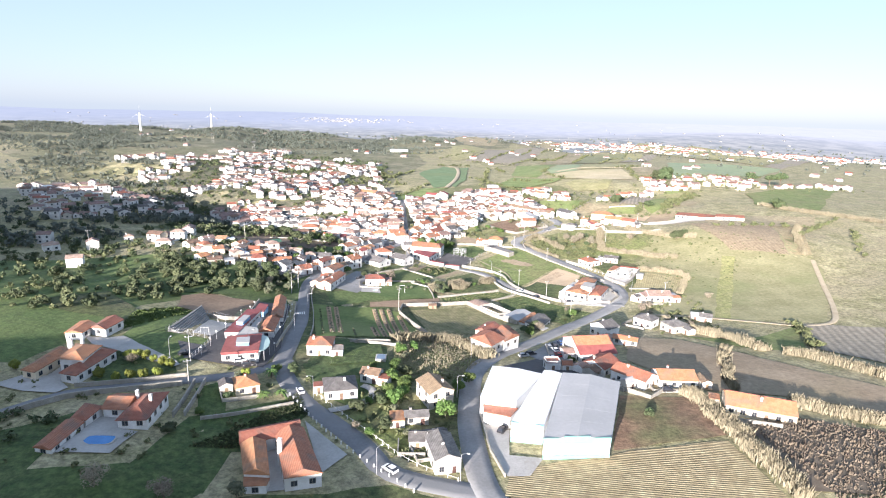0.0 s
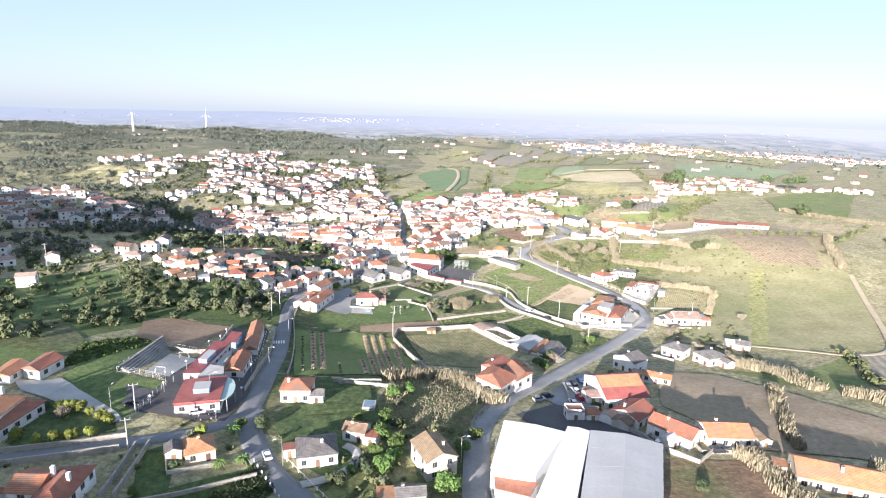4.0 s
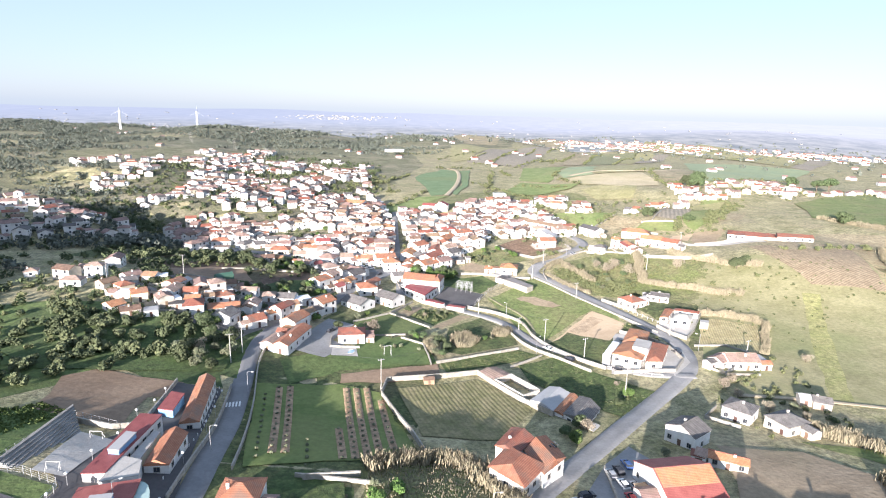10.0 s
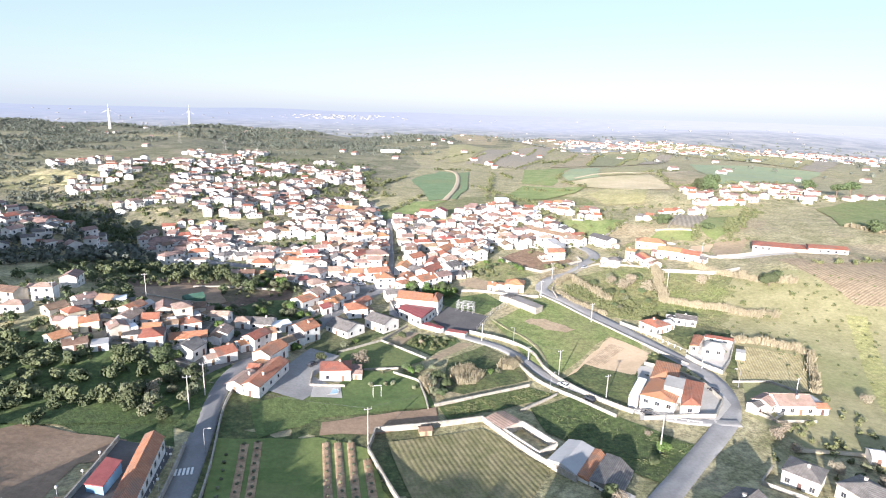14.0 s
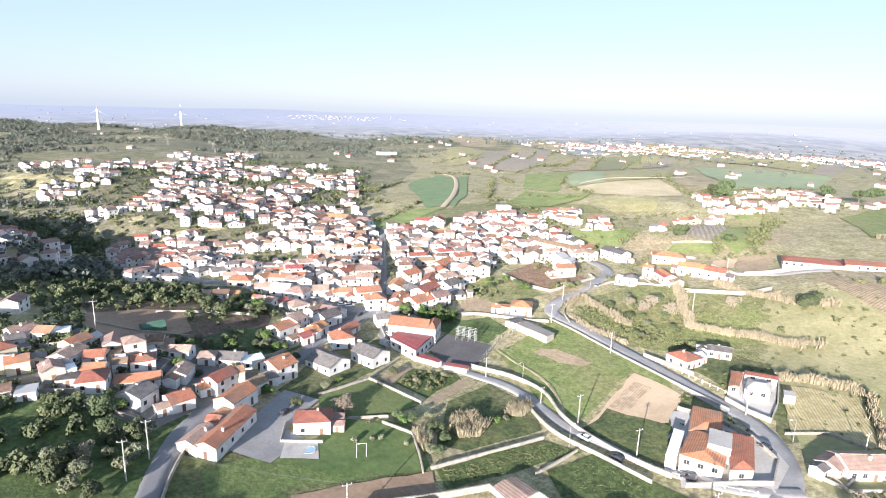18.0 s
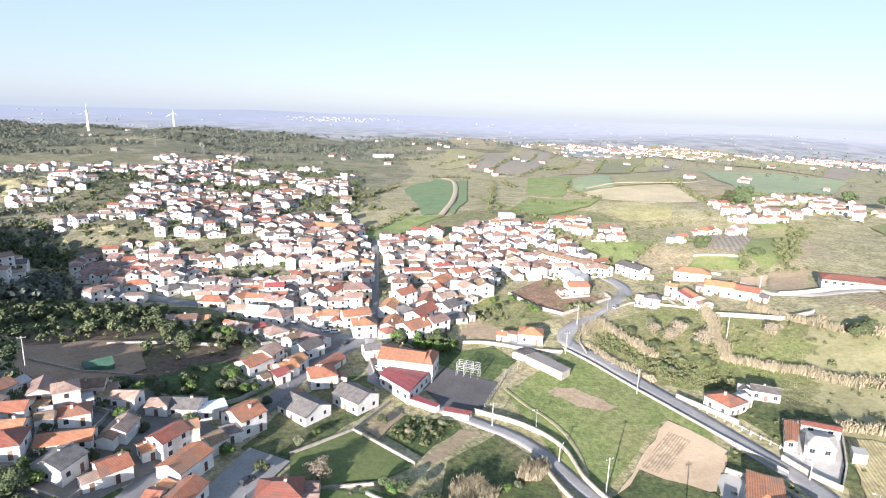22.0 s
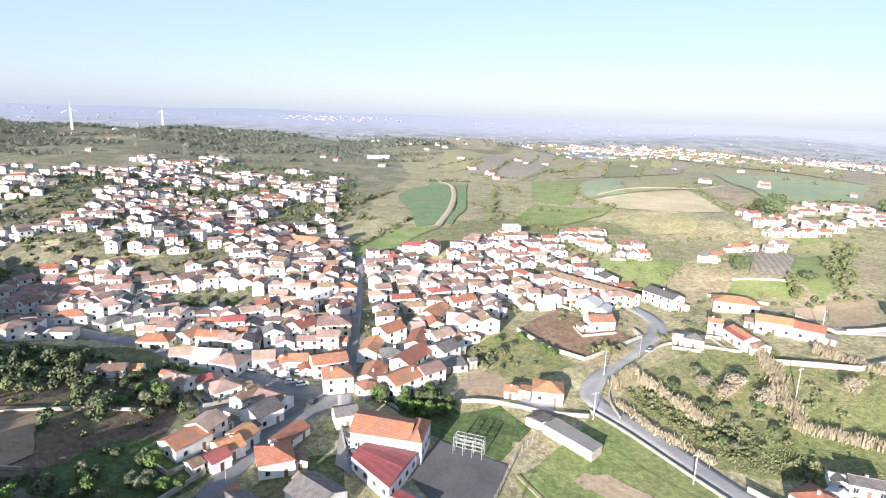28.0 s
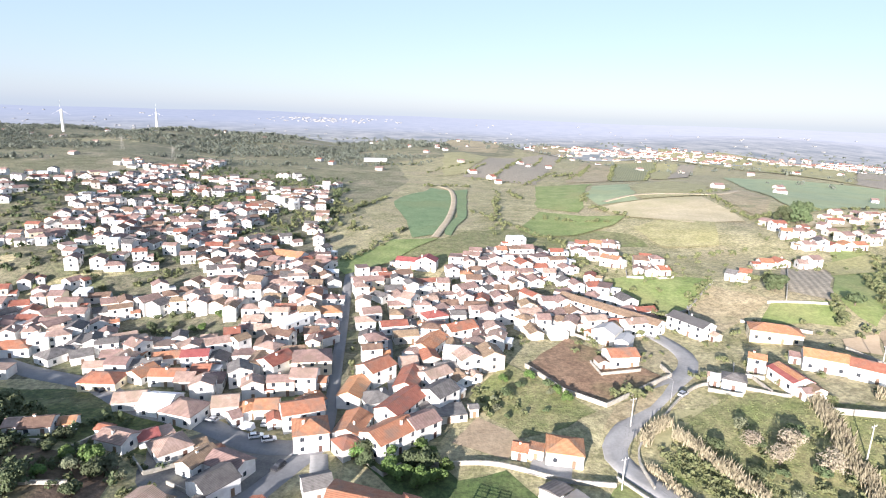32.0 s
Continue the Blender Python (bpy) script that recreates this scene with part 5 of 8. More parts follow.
# ================= yards, tracks and paths =================
def yard(pts, material, label, lift=0.3):
    return field("yard", pts, material, label, "yard", lift, 5.0, wobble=0.15)


yard([(12, 149), (19.5, 141), (18, 128), (26.5, 127), (22, 119), (16.5, 119), (13.5, 130)], CONCRETE, "pale concrete apron beside the warehouse", 0.34)
yard([(-36, 141), (-22, 126), (-27, 117), (-31, 128)], CONCRETE, "concrete yard beside a house", 0.32)
yard([(-124, 187.5), (-116, 187), (-111.5, 189.6), (-85.4, 171.5), (-82, 168), (-83.0, 165.8), (-107.3, 177.3), (-117.8, 181.3)], CONCRETE, "pale paved drive between the fields", 0.36)
yard([(-127, 150), (-123, 157), (-116.5, 157), (-116.5, 168), (-110.5, 168), (-110.5, 154), (-105.7, 150), (-107, 146.5), (-116.3, 146.7)], CONCRETE, "paved forecourt of the villa", 0.34)
yard([(-87, 116), (-75, 117), (-74, 127.5), (-79, 128), (-80, 133), (-87, 134)], CONCRETE, "paved terrace round the swimming pool", 0.30)
yard([(-81, 191), (-80.5, 173), (-57, 172), (-56.5, 190), (-64, 222), (-69, 250), (-84, 252), (-80, 222), (-90, 200)], TARMAC, "dark tarmac school yard", 0.30)
yard([(-90.6, 196.2), (-91.6, 215.4), (-80.7, 212), (-82.2, 194.4)], CONCRETE, "grey concrete sports pitch beside the school", 0.42)
yard([(22, 186), (34, 170), (56, 165.5), (54, 177), (43, 190), (36, 196)], TARMAC, "dark asphalt yard behind the warehouse", 0.3)
yard([(-92, 188), (-83, 173), (-62, 170), (-57, 177), (-60, 178)], TARMAC, "dark tarmac before the school", 0.28)
yard([(43, 217), (52, 227), (58, 214), (50, 196), (38, 190), (33, 200)], ASPHALT, "asphalt car park beside the workshop", 0.30)
yard([(-4.5, 363), (2.9, 379), (21.3, 368), (14.5, 351), (4, 349)], TARMAC, "dark tarmac playing court", 0.34)
yard([(-56, 287), (-44, 284), (-38, 296), (-44, 300), (-38, 318), (-50, 322), (-54, 305)], ASPHALT, "grey yard between white houses", 0.42)
yard([(-42.6, 293.9), (-33.8, 295.3), (-31.9, 287.4), (-42, 286.4)], CONCRETE, "pale terrace round a garden pool", 0.48)
yard([(27, 394), (37, 390), (40, 400), (31, 404)], ASPHALT, "grey drive beside an orange-roofed house", 0.40)
yard([(63, 281), (85, 277), (95, 288), (96, 300), (84, 318), (74, 318)], CONCRETE, "paved garden round a large house", 0.26)
yard([(95, 323), (102, 311), (109, 319.5), (119, 336), (105, 339.5)], CONCRETE, "paved courtyard of a white compound", 0.44)
yard([(-24, 366), (-19, 362), (-14, 372), (-20, 388), (-26, 392)], ASPHALT, "asphalt forecourt beside the hall", 0.44)
for pts, w, label in (([(23.5, 364), (29.7, 352.8), (34, 347.4), (38.8, 337.3), (40.4, 327), (40.2, 318)], 1.6, "beaten earth track across a green meadow"),
                      ([(100, 262), (110, 261), (128, 258), (147, 253), (162, 247)], 2.2, "pale earth track along the pasture"),
                      ([(226, 342), (212, 310), (194, 272), (180, 251), (163, 247)], 2.6, "pale farm track along a hedge"),
                      ([(-24, 165), (-21, 163), (-20, 158), (-24, 152), (-31, 148)], 2.6, "concrete garden path"),
                      ([(150, 446), (176, 434), (215, 428), (260, 432)], 5.0, "country road along a white wall")):
    ribbon("track", pts, w, (MEADOWTRACK if "meadow" in label else TRACK) if "track" in label else CONCRETE, label, "track", lift=0.40, edge=0.08)
ribbon("track", [(2, 617), (12, 685), (18, 774), (16, 847), (5, 870)], 5.0, TRACK, "pale track across the cereal field", "track", lift=0.9, step=15)
ribbon("track", [(140, 735), (180, 760), (250, 770), (300, 830)], 5.0, TRACK, "pale farm track over the rise", "track", lift=1.0, step=15)

# ================= walls =================
for pts, h, sm in (
        ([(62, 285), (52, 295.5), (44, 307), (39, 318), (36, 331), (26, 342), (12, 349.5)], 1.5, True),
        ([(56, 283), (46, 295), (36, 306), (30.5, 318), (29, 327)], 1.3, True),
        ([(-19, 269), (-4, 273), (13, 279), (24, 263), (35, 247)], 1.8, False),
        ([(-19, 269), (-20, 259), (-8, 232), (-3, 216)], 1.8, False),
        ([(-2, 286), (6.5, 290.6), (31.5, 304.3)], 1.0, False),
        ([(26, 286), (40, 298)], 0.9, False),
        ([(-17, 306.7), (-7.7, 301.6), (-5.3, 291.9), (-4, 284)], 1.1, False),
        ([(-66, 293), (-65, 274), (-57, 243), (-51, 216), (-49, 203)], 1.1, True),
        ([(-38.9, 320.6), (-24.1, 334.7), (-5.6, 320.0)], 1.0, False),
        ([(-24.1, 334.7), (-14.7, 353.4)], 1.1, False),
        ([(-27.6, 308.2), (-15.5, 310.7)], 0.7, False),
        ([(34, 448), (44, 432), (55, 423), (81, 440), (80, 447)], 1.4, False),
        ([(-1, 397), (18, 398), (36, 391), (48, 389)], 1.2, True),
        ([(57, 388), (57, 400), (64, 410), (89, 434), (111, 424)], 1.0, True),
        ([(77, 319), (86, 312), (92, 302), (93, 290), (86, 280), (64, 281)], 1.4, False),
        ([(79, 357), (91, 340)], 1.5, False),
        ([(94.5, 323.5), (98, 316), (102.4, 310.4), (109.2, 319.0), (119.6, 336.7), (104, 340)], 1.6, False),
        ([(103, 304), (116, 304), (122, 297)], 0.8, False),
        ([(-69.9, 136.9), (-71.0, 145.6), (-72.6, 157.0)], 1.5, False),
        ([(-67.4, 138.1), (-68.6, 147.7), (-70.0, 158.3)], 1.5, False),
        ([(-104.5, 150.8), (-95.7, 153.4), (-85.4, 156.6), (-76.6, 160.6)], 1.1, False),
        ([(-113, 129), (-107, 138), (-102.5, 143.4), (-96.3, 146.6), (-86.4, 150.2), (-75.4, 155)], 1.5, False),
        ([(-62.8, 137.1), (-54.6, 141.5), (-41.5, 150)], 1.0, False),
        ([(16, 119), (13.5, 130), (12, 148), (15, 170)], 0.9, False),
        ([(-58, 190), (-61, 222), (-67, 252)], 1.4, True),
        ([(-84, 252), (-80, 222), (-86, 219), (-97, 221)], 1.6, False),
        ([(158, 438), (183, 438), (209, 427)], 2.2, False),
        ([(115, 415), (142, 408), (158, 412)], 2.0, False),
        ([(42, 215), (40, 193), (43, 190), (54, 177), (58, 166)], 1.1, False),
        ([(-32, 201), (-19, 204.5)], 1.4, False),
        ([(-14, 201), (-34, 202)], 1.0, False),
        ([(82, 510), (95, 491), (110, 498), (134, 526)], 1.2, False),
        ([(127, 486), (139, 477), (147, 471)], 1.2, False),
        ([(112, 502), (102, 467)], 1.2, False),
        ([(144, 498), (168, 489)], 1.2, False),
        ([(152, 498), (179, 543)], 1.2, False),
        ([(150, 457), (155, 439), (168, 438)], 1.2, False),
        ([(44, 495), (60, 472), (77, 459)], 1.2, False),
        ([(49, 392), (57.5, 379.5), (69, 360), (81.5, 337), (93, 317.5)], 0.9, True),
        ([(-22, 372), (-27, 390)], 1.2, False),
        ([(-74, 330), (-60, 345), (-54, 358)], 1.3, False),
        ([(-115, 372), (-98, 378), (-80, 382)], 1.0, False),
        ([(-128, 352), (-108, 346), (-92, 350)], 0.9, False)):
    wall_run("garden_wall", pts, h, 0.3, WALLWASH, "weathered white garden wall with a flat coping", smooth=sm)


def posts(pts, gap, label, height=1.0, size=0.22, rail=True):
    """White masonry posts joined by rails along a plan line."""
    line = smooth_line(pts, gap)
    top = thing("fence", Matrix.Identity(4), label, "fence", "roadside fences")
    me = mesh_of("post", *box_vf(-size / 2, -size / 2, -0.5, size / 2, size / 2, height), WHITE)
    zs = heights(line[:, 0], line[:, 1])
    for p, z in zip(line, zs):
        piece("post", me, top, pose(p[0], p[1], z + 0.1))
    if rail:
        v, f = tube_vf([(p[0], p[1], z + height * 0.8) for p, z in zip(line, zs)], [0.06] * len(line), 4)
        piece("rail", mesh_of("rail", v, f, WHITE), top)


posts([(-36.5, 157), (-27, 146.5), (-16, 134.5), (-7, 124.5), (5, 117)], 2.4, "white masonry posts with rails along the road")
posts([(-44, 155.5), (-33, 141), (-24.5, 131), (-15, 121.5), (-5, 112.5)], 2.4, "row of short white posts beside the road", 0.8, 0.35, False)
posts([(47, 303), (56, 293), (67, 283), (80, 276.5)], 3.0, "white parapet posts along the lane", 1.0, 0.3)
posts([(82, 352), (92, 335), (101, 321)], 2.5, "white posts with rails before a garden", 1.1, 0.25)
posts([(-62, 197), (-64, 222), (-70, 250)], 3.0, "white posts before the school", 0.9, 0.2, False)


def mesh_fence(pts, label, height=2.2):
    line = straight_line(pts, 2.5)
    top = thing("fence", Matrix.Identity(4), label, "fence", "wire fences")
    zs = heights(line[:, 0], line[:, 1])
    me = mesh_of("post", *tube_vf([(0, 0, -0.5), (0, 0, height)], [0.07, 0.07], 5), STEEL)
    for p, z in zip(line, zs):
        piece("post", me, top, pose(p[0], p[1], z))
    for k in range(4):
        v, f = tube_vf([(p[0], p[1], z + height * (k + 1) / 4 - 0.05) for p, z in zip(line, zs)], [0.03] * len(line), 3)
        piece("rail", mesh_of("rail", v, f, STEEL), top)


mesh_fence([(15.5, 352), (21.5, 366), (24, 372), (33, 382)], "grey steel fence beside the playing court")
mesh_fence([(-98.8, 195.8), (-91.4, 195.0), (-81.8, 191.3), (-80.4, 188.4), (-80.3, 173.0)], "grey steel fence round the sports pitch")
mesh_fence([(-99.8, 196.2), (-98.4, 223.7), (-85, 220)], "grey steel fence above the stepped stand")

# ================= special buildings =================
def quad_wing(parent, corners, base, eave, rise, wallmat, roofmat, along=True, over=0.4, hip=0.0, windows=True, name="wall"):
    """A wing on four plan corners (front left, front right, back right, back left), with walls and a roof as parts."""
    c = [np.array(p, float) for p in corners]
    v = [(p[0], p[1], base - 2.0) for p in c] + [(p[0], p[1], base + eave) for p in c]
    f = list(BOXF)
    mid = sum(c) / 4
    o = [mid + (p - mid) * (1 + over / max(np.linalg.norm(p - mid), 1)) for p in c]
    if along:
        a, b = (c[0] + c[1]) / 2, (c[2] + c[3]) / 2
        oa, ob_ = (o[0] + o[1]) / 2, (o[2] + o[3]) / 2
    else:
        a, b = (c[3] + c[0]) / 2, (c[1] + c[2]) / 2
        oa, ob_ = (o[3] + o[0]) / 2, (o[1] + o[2]) / 2
    if rise > 0 and hip == 0:
        f = [q for q in f if q != (4, 5, 6, 7)]
        v += [(a[0], a[1], base + eave + rise), (b[0], b[1], base + eave + rise)]
        f += [(4, 5, 8), (6, 7, 9), (5, 6, 9, 8), (7, 4, 8, 9)] if along else [(7, 4, 8), (5, 6, 9), (4, 5, 9, 8), (6, 7, 8, 9)]
    w = piece(name, mesh_of(name, v, f, wallmat), parent, parent.matrix_world.inverted())
    if rise > 0:
        if hip:
            oa, ob_ = oa + (ob_ - oa) * hip, ob_ + (oa - ob_) * hip
        e = base + eave - 0.05
        t = 0.18
        rv = [(p[0], p[1], e) for p in o] + [(p[0], p[1], e + t) for p in o] + [(oa[0], oa[1], e + t + rise), (ob_[0], ob_[1], e + t + rise)]
        rf = [(0, 3, 2, 1), (0, 1, 5, 4), (1, 2, 6, 5), (2, 3, 7, 6), (3, 0, 4, 7)]
        rf += [(4, 5, 8), (6, 7, 9), (5, 6, 9, 8), (7, 4, 8, 9)] if along else [(7, 4, 8), (5, 6, 9), (4, 5, 9, 8), (6, 7, 8, 9)]
    else:
        rv = [(p[0], p[1], base + eave + 0.004) for p in o] + [(p[0], p[1], base + eave + 0.25) for p in o]
        rf = BOXF
    r = piece("roof", mesh_of("roof", rv, rf, roofmat), parent, parent.matrix_world.inverted())
    if windows:
        for p, q in ((c[0], c[1]), (c[1], c[2]), (c[3], c[0])):
            d = q - p
            n = int(np.linalg.norm(d) / 3.4)
            ang = math.degrees(math.atan2(d[1], d[0]))
            for i in range(n):
                m = p + d * (i + 0.5) / n
                win = add_window(parent, 0, 0, 0, 0, 1.3, 1.2)
                win.matrix_local = parent.matrix_world.inverted() @ pose(m[0], m[1], base + eave * 0.38, 0, 0, ang)
    return w, r


def building(name, x, y, label, category):
    return thing(name, pose(x, y, zt(x, y)), label, category)


def band(parent, p, q, z0, z1, material, out=0.05, name="wall_band"):
    """A coloured sheet strip on a wall between two plan points."""
    p, q = np.array(p, float), np.array(q, float)
    d = (q - p) / np.linalg.norm(q - p)
    n = np.array([d[1], -d[0]])
    a, b, c, e = p + n * out, q + n * out, q - n * 0.02, p - n * 0.02
    v = [(k[0], k[1], z) for z in (z0, z1) for k in (a, b, c, e)]
    return piece(name, mesh_of(name, v, BOXF, material), parent, parent.matrix_world.inverted())


wh = building("warehouse", 35, 145, "large warehouse with grey and white sheet roofs and green bands", "warehouse")
G1 = [(26, 127), (42.9, 128.2), (54.3, 159.5), (38.2, 165)]
quad_wing(wh, G1, 7.2, 5.6, 0.9, WHITESHEET, METAL, True, 0.3, windows=False)
quad_wing(wh, [(19, 135.5), (27.2, 134), (38.0, 165.3), (32.8, 167.3)], 7.0, 5.4, 0.35, WHITESHEET, WHITESHEET, True, 0.2, windows=False)
quad_wing(wh, [(11.8, 149), (21.6, 147.2), (31.8, 164.6), (16.8, 169.5)], 6.4, 6.0, 0.5, WHITESHEET, WHITESHEET, True, 0.2, windows=False)
quad_wing(wh, [(12.6, 144.6), (19.6, 142.2), (22.2, 147), (12.6, 148.9)], 6.6, 3.4, 0.0, WHITE, TERRA, True, 0.1, windows=False, name="office_wall")
for z0, z1, m_ in ((5.4, 8.5, GREENBAND), (11.7, 13.35, GREENBAND)):
    band(wh, G1[0], G1[1], z0, z1, m_, 0.38)
band(wh, (31, 127.3), (37.5, 127.8), 13.3, 13.8, GREENBAND, 0.36)
band(wh, (19, 135.5), (27.2, 134), 5.4, 8.2, GREENBAND, 0.3)
band(wh, (19, 135.5), (27.2, 134), 11.9, 12.7, GREENBAND, 0.3)
for k in range(1, 5):
    t_ = k / 5
    a_ = np.array(G1[0]) * (1 - t_) + np.array(G1[3]) * t_
    b_ = np.array(G1[1]) * (1 - t_) + np.array(G1[2]) * t_
    m_ = (a_ + b_) / 2
    vv, ff = tube_vf([(a_[0], a_[1], 13.02), (m_[0], m_[1], 13.9), (b_[0], b_[1], 13.02)], [0.01] * 3, 4)
    piece("roof_seam", mesh_of("roof_seam", vv, ff, METAL), wh, wh.matrix_world.inverted())

uh = building("farmhouse", -38, 121, "white U-shaped farmhouse with orange tiled roofs and a courtyard", "house")
quad_wing(uh, [(-42.6, 112.2), (-37, 112), (-41.8, 125), (-47.2, 123.3)], 7.9, 3.6, 1.5, WHITE, TERRA)
quad_wing(uh, [(-41.6, 109), (-37, 109.6), (-37, 112), (-42.6, 112.2)], 7.9, 2.5, 0.0, WHITE, TERRA, over=0.2)
quad_wing(uh, [(-47.2, 123.3), (-34.5, 129.2), (-36.4, 135.4), (-49.4, 129.3)], 7.9, 3.6, 1.5, WHITE, TERRA, False)
quad_wing(uh, [(-33.2, 110.6), (-25.6, 113), (-34, 131), (-40, 127.6)], 7.9, 3.8, 1.7, WHITE, TERRA)
box_part("chimney", (0.6, -1.2, 0, 1.6, -0.2, 7.0), WHITE, uh)
yard([(-37, 110), (-33.3, 110.8), (-39.5, 127), (-42, 125)], CONCRETE, "paved courtyard between white wings", 0.3)

ph = building("bungalow", -77, 128, "white bungalow with hipped orange roofs beside a pool", "house")
HB = zt(-80, 132)
quad_wing(ph, [(-79.4, 128.4), (-72.5, 129.1), (-73.7, 142.8), (-80.2, 141.6)], HB, 2.7, 1.7, WHITE, TERRA, True, 0.7, hip=0.3)
quad_wing(ph, [(-86.0, 133.6), (-80.0, 133.6), (-80.3, 141.4), (-86.4, 141.2)], HB, 2.7, 1.5, WHITE, TERRA, False, 0.6)
quad_wing(ph, [(-90.9, 128.2), (-87.0, 128.0), (-86.8, 134.6), (-92.0, 136.0)], HB, 2.6, 1.1, WHITE, TERRA, True, 0.4, hip=0.25)
quad_wing(ph, [(-91.6, 116.4), (-87.2, 115.6), (-87.0, 127.0), (-91.9, 127.8)], HB, 2.4, 0.8, WHITE, TERRA)
for x_, y_ in ((2.0, 8.5), (-2.5, 10.5)):
    box_part("chimney", (x_ - 0.35, y_ - 0.35, 2.5, x_ + 0.35, y_ + 0.35, 5.4), WHITE, ph)


def swimming_pool(x, y, w, d, rot, label, water=None):
    sp = thing("swimming_pool", pose(x, y, zt(x, y) + 0.36, 0, 0, rot), label, "pool")
    n = 20
    ring = [((w / 2) * math.copysign(abs(math.cos(a)) ** 0.5, math.cos(a)), (d / 2) * math.copysign(abs(math.sin(a)) ** 0.5, math.sin(a))) for a in [2 * math.pi * i / n for i in range(n)]]
    v = [(p[0] * s, p[1] * s, z) for s, z in ((1, 0.0), (1, 0.12), (1.09, 0.12), (1.09, -0.4)) for p in ring]
    f = [(k * n + i, k * n + (i + 1) % n, (k + 1) * n + (i + 1) % n, (k + 1) * n + i) for k in range(3) for i in range(n)]
    piece("rim", mesh_of("rim", v, f, CONCRETE), sp)
    v = [(p[0], p[1], z) for z in (-0.3, 0.06) for p in ring]
    f = [tuple(range(n, 2 * n))] + [(i, (i + 1) % n, n + (i + 1) % n, n + i) for i in range(n)]
    piece("water", mesh_of("water", v, f, water or POOLBLUE), sp)


swimming_pool(-80.2, 121.8, 6.8, 3.8, 2, "small blue swimming pool with a pale rim")
swimming_pool(-37.3, 290.8, 7.0, 3.4, 8, "raised pool terrace with pale grey-blue water by the lawn", PALEWATER)

vl = building("villa", -113, 163, "cream villa with orange hipped roofs and a raised middle storey", "house")
VB = zt(-112, 162)
quad_wing(vl, [(-122.3, 155.2), (-117.5, 153.8), (-116.7, 169.5), (-122.5, 172.0)], VB, 3.0, 1.2, CREAM, TERRA, True, 0.5, hip=0.1)
quad_wing(vl, [(-110.3, 154.0), (-104.6, 152.4), (-103.1, 170.1), (-109.6, 172.0)], VB, 3.0, 1.4, WHITE, TERRA, True, 0.6, hip=0.2)
quad_wing(vl, [(-113.4, 158.8), (-106.2, 158.4), (-106.9, 168.6), (-115.0, 169.4)], VB, 5.2, 1.4, WHITE, TERRA, True, 0.6, hip=0.3)
for x_, y_ in ((-2, 4), (0.6, 5.5), (-4, 6)):
    box_part("chimney", (x_ - 0.4, y_ - 0.4, 4, x_ + 0.4, y_ + 0.4, 8.0), WHITE, vl)
ch_ = building("cottage", -124, 197, "white cottage with a red tiled roof and gabled porch", "house")
quad_wing(ch_, [(-122.5, 189.3), (-116.7, 187.9), (-115.7, 197.3), (-123.0, 199.8)], zt(-120, 194), 3.0, 1.3, WHITE, TERRA)
quad_wing(ch_, [(-128.6, 184.3), (-122.9, 184.6), (-123.0, 193.1), (-130.0, 195.2)], zt(-126, 190), 2.6, 0.9, WHITE, TERRA)

sc = building("school", -70, 205, "school buildings with red flat roofs and orange gabled halls", "school")
SB = zt(-67, 182)
quad_wing(sc, [(-70.7, 172.8), (-59.7, 175.7), (-63.0, 189.7), (-73.6, 186.4)], SB, 3.8, 0.0, WHITE, REDROOF, over=0.4)
quad_wing(sc, [(-77.3, 192.9), (-72.4, 193.3), (-71.7, 217.3), (-77.4, 217.5)], zt(-74, 205), 3.8, 0.0, WHITE, REDROOF, over=0.3)
quad_wing(sc, [(-67.0, 198.6), (-61.6, 199.2), (-63.0, 212.0), (-68.6, 212.6)], zt(-65, 205), 3.0, 1.4, WHITE, TERRA)
quad_wing(sc, [(-69.8, 222.0), (-64.9, 223.3), (-70.2, 248.0), (-75.6, 249.0)], zt(-70, 235), 3.4, 1.5, WHITE, TERRA)
quad_wing(sc, [(-78.8, 229.2), (-74.4, 228.4), (-75.4, 237.6), (-79.6, 238.8)], zt(-77, 233), 2.8, 0.0, PAINTBLUE, REDROOF, over=0.3, windows=False)
quad_wing(sc, [(-72.2, 190.4), (-65.2, 193.0), (-67.2, 198.2), (-72.2, 199.6)], zt(-69, 194), 3.0, 0.0, WHITE, CONCRETE, over=0.2, windows=False)
quad_wing(sc, [(-71.2, 199.8), (-68.6, 199.6), (-69.4, 211.5), (-71.4, 212.0)], zt(-70, 205), 2.8, 0.0, CREAM, CONCRETE, over=0.1, windows=False)
quad_wing(sc, [(-75.4, 199.8), (-72.8, 199.6), (-72.6, 206.7), (-75.2, 207.1)], zt(-74, 205) + 4.05, 1.1, 0.0, PAINTBLUE, METAL, over=0.15, windows=False, name="skylight_wall")
quad_wing(sc, [(-67.7, 178.1), (-63.7, 178.9), (-64.9, 183.4), (-68.9, 182.5)], SB + 4.05, 1.1, 0.0, PAINTBLUE, METAL, over=0.15, windows=False, name="skylight_wall")
band(sc, (-70.7, 172.8), (-59.7, 175.7), SB + 3.0, SB + 3.75, REDROOF, 0.04)
arc = [(-61.4 + 3.4 * math.sin(a) + 1.6 * math.cos(a), 182.8 - 7.0 * math.cos(a)) for a in [math.pi * i / 10 for i in range(11)]]
v_ = [(p[0], p[1], z) for z in (SB + 3.3, SB + 3.6) for p in arc]
n_ = len(arc)
piece("canopy", mesh_of("canopy", v_, [tuple(range(n_))[::-1], tuple(range(n_, 2 * n_))] + [(i, (i + 1) % n_, n_ + (i + 1) % n_, n_ + i) for i in range(n_)], PALEGLASS), sc, sc.matrix_world.inverted(), "pale green glazed canopy")
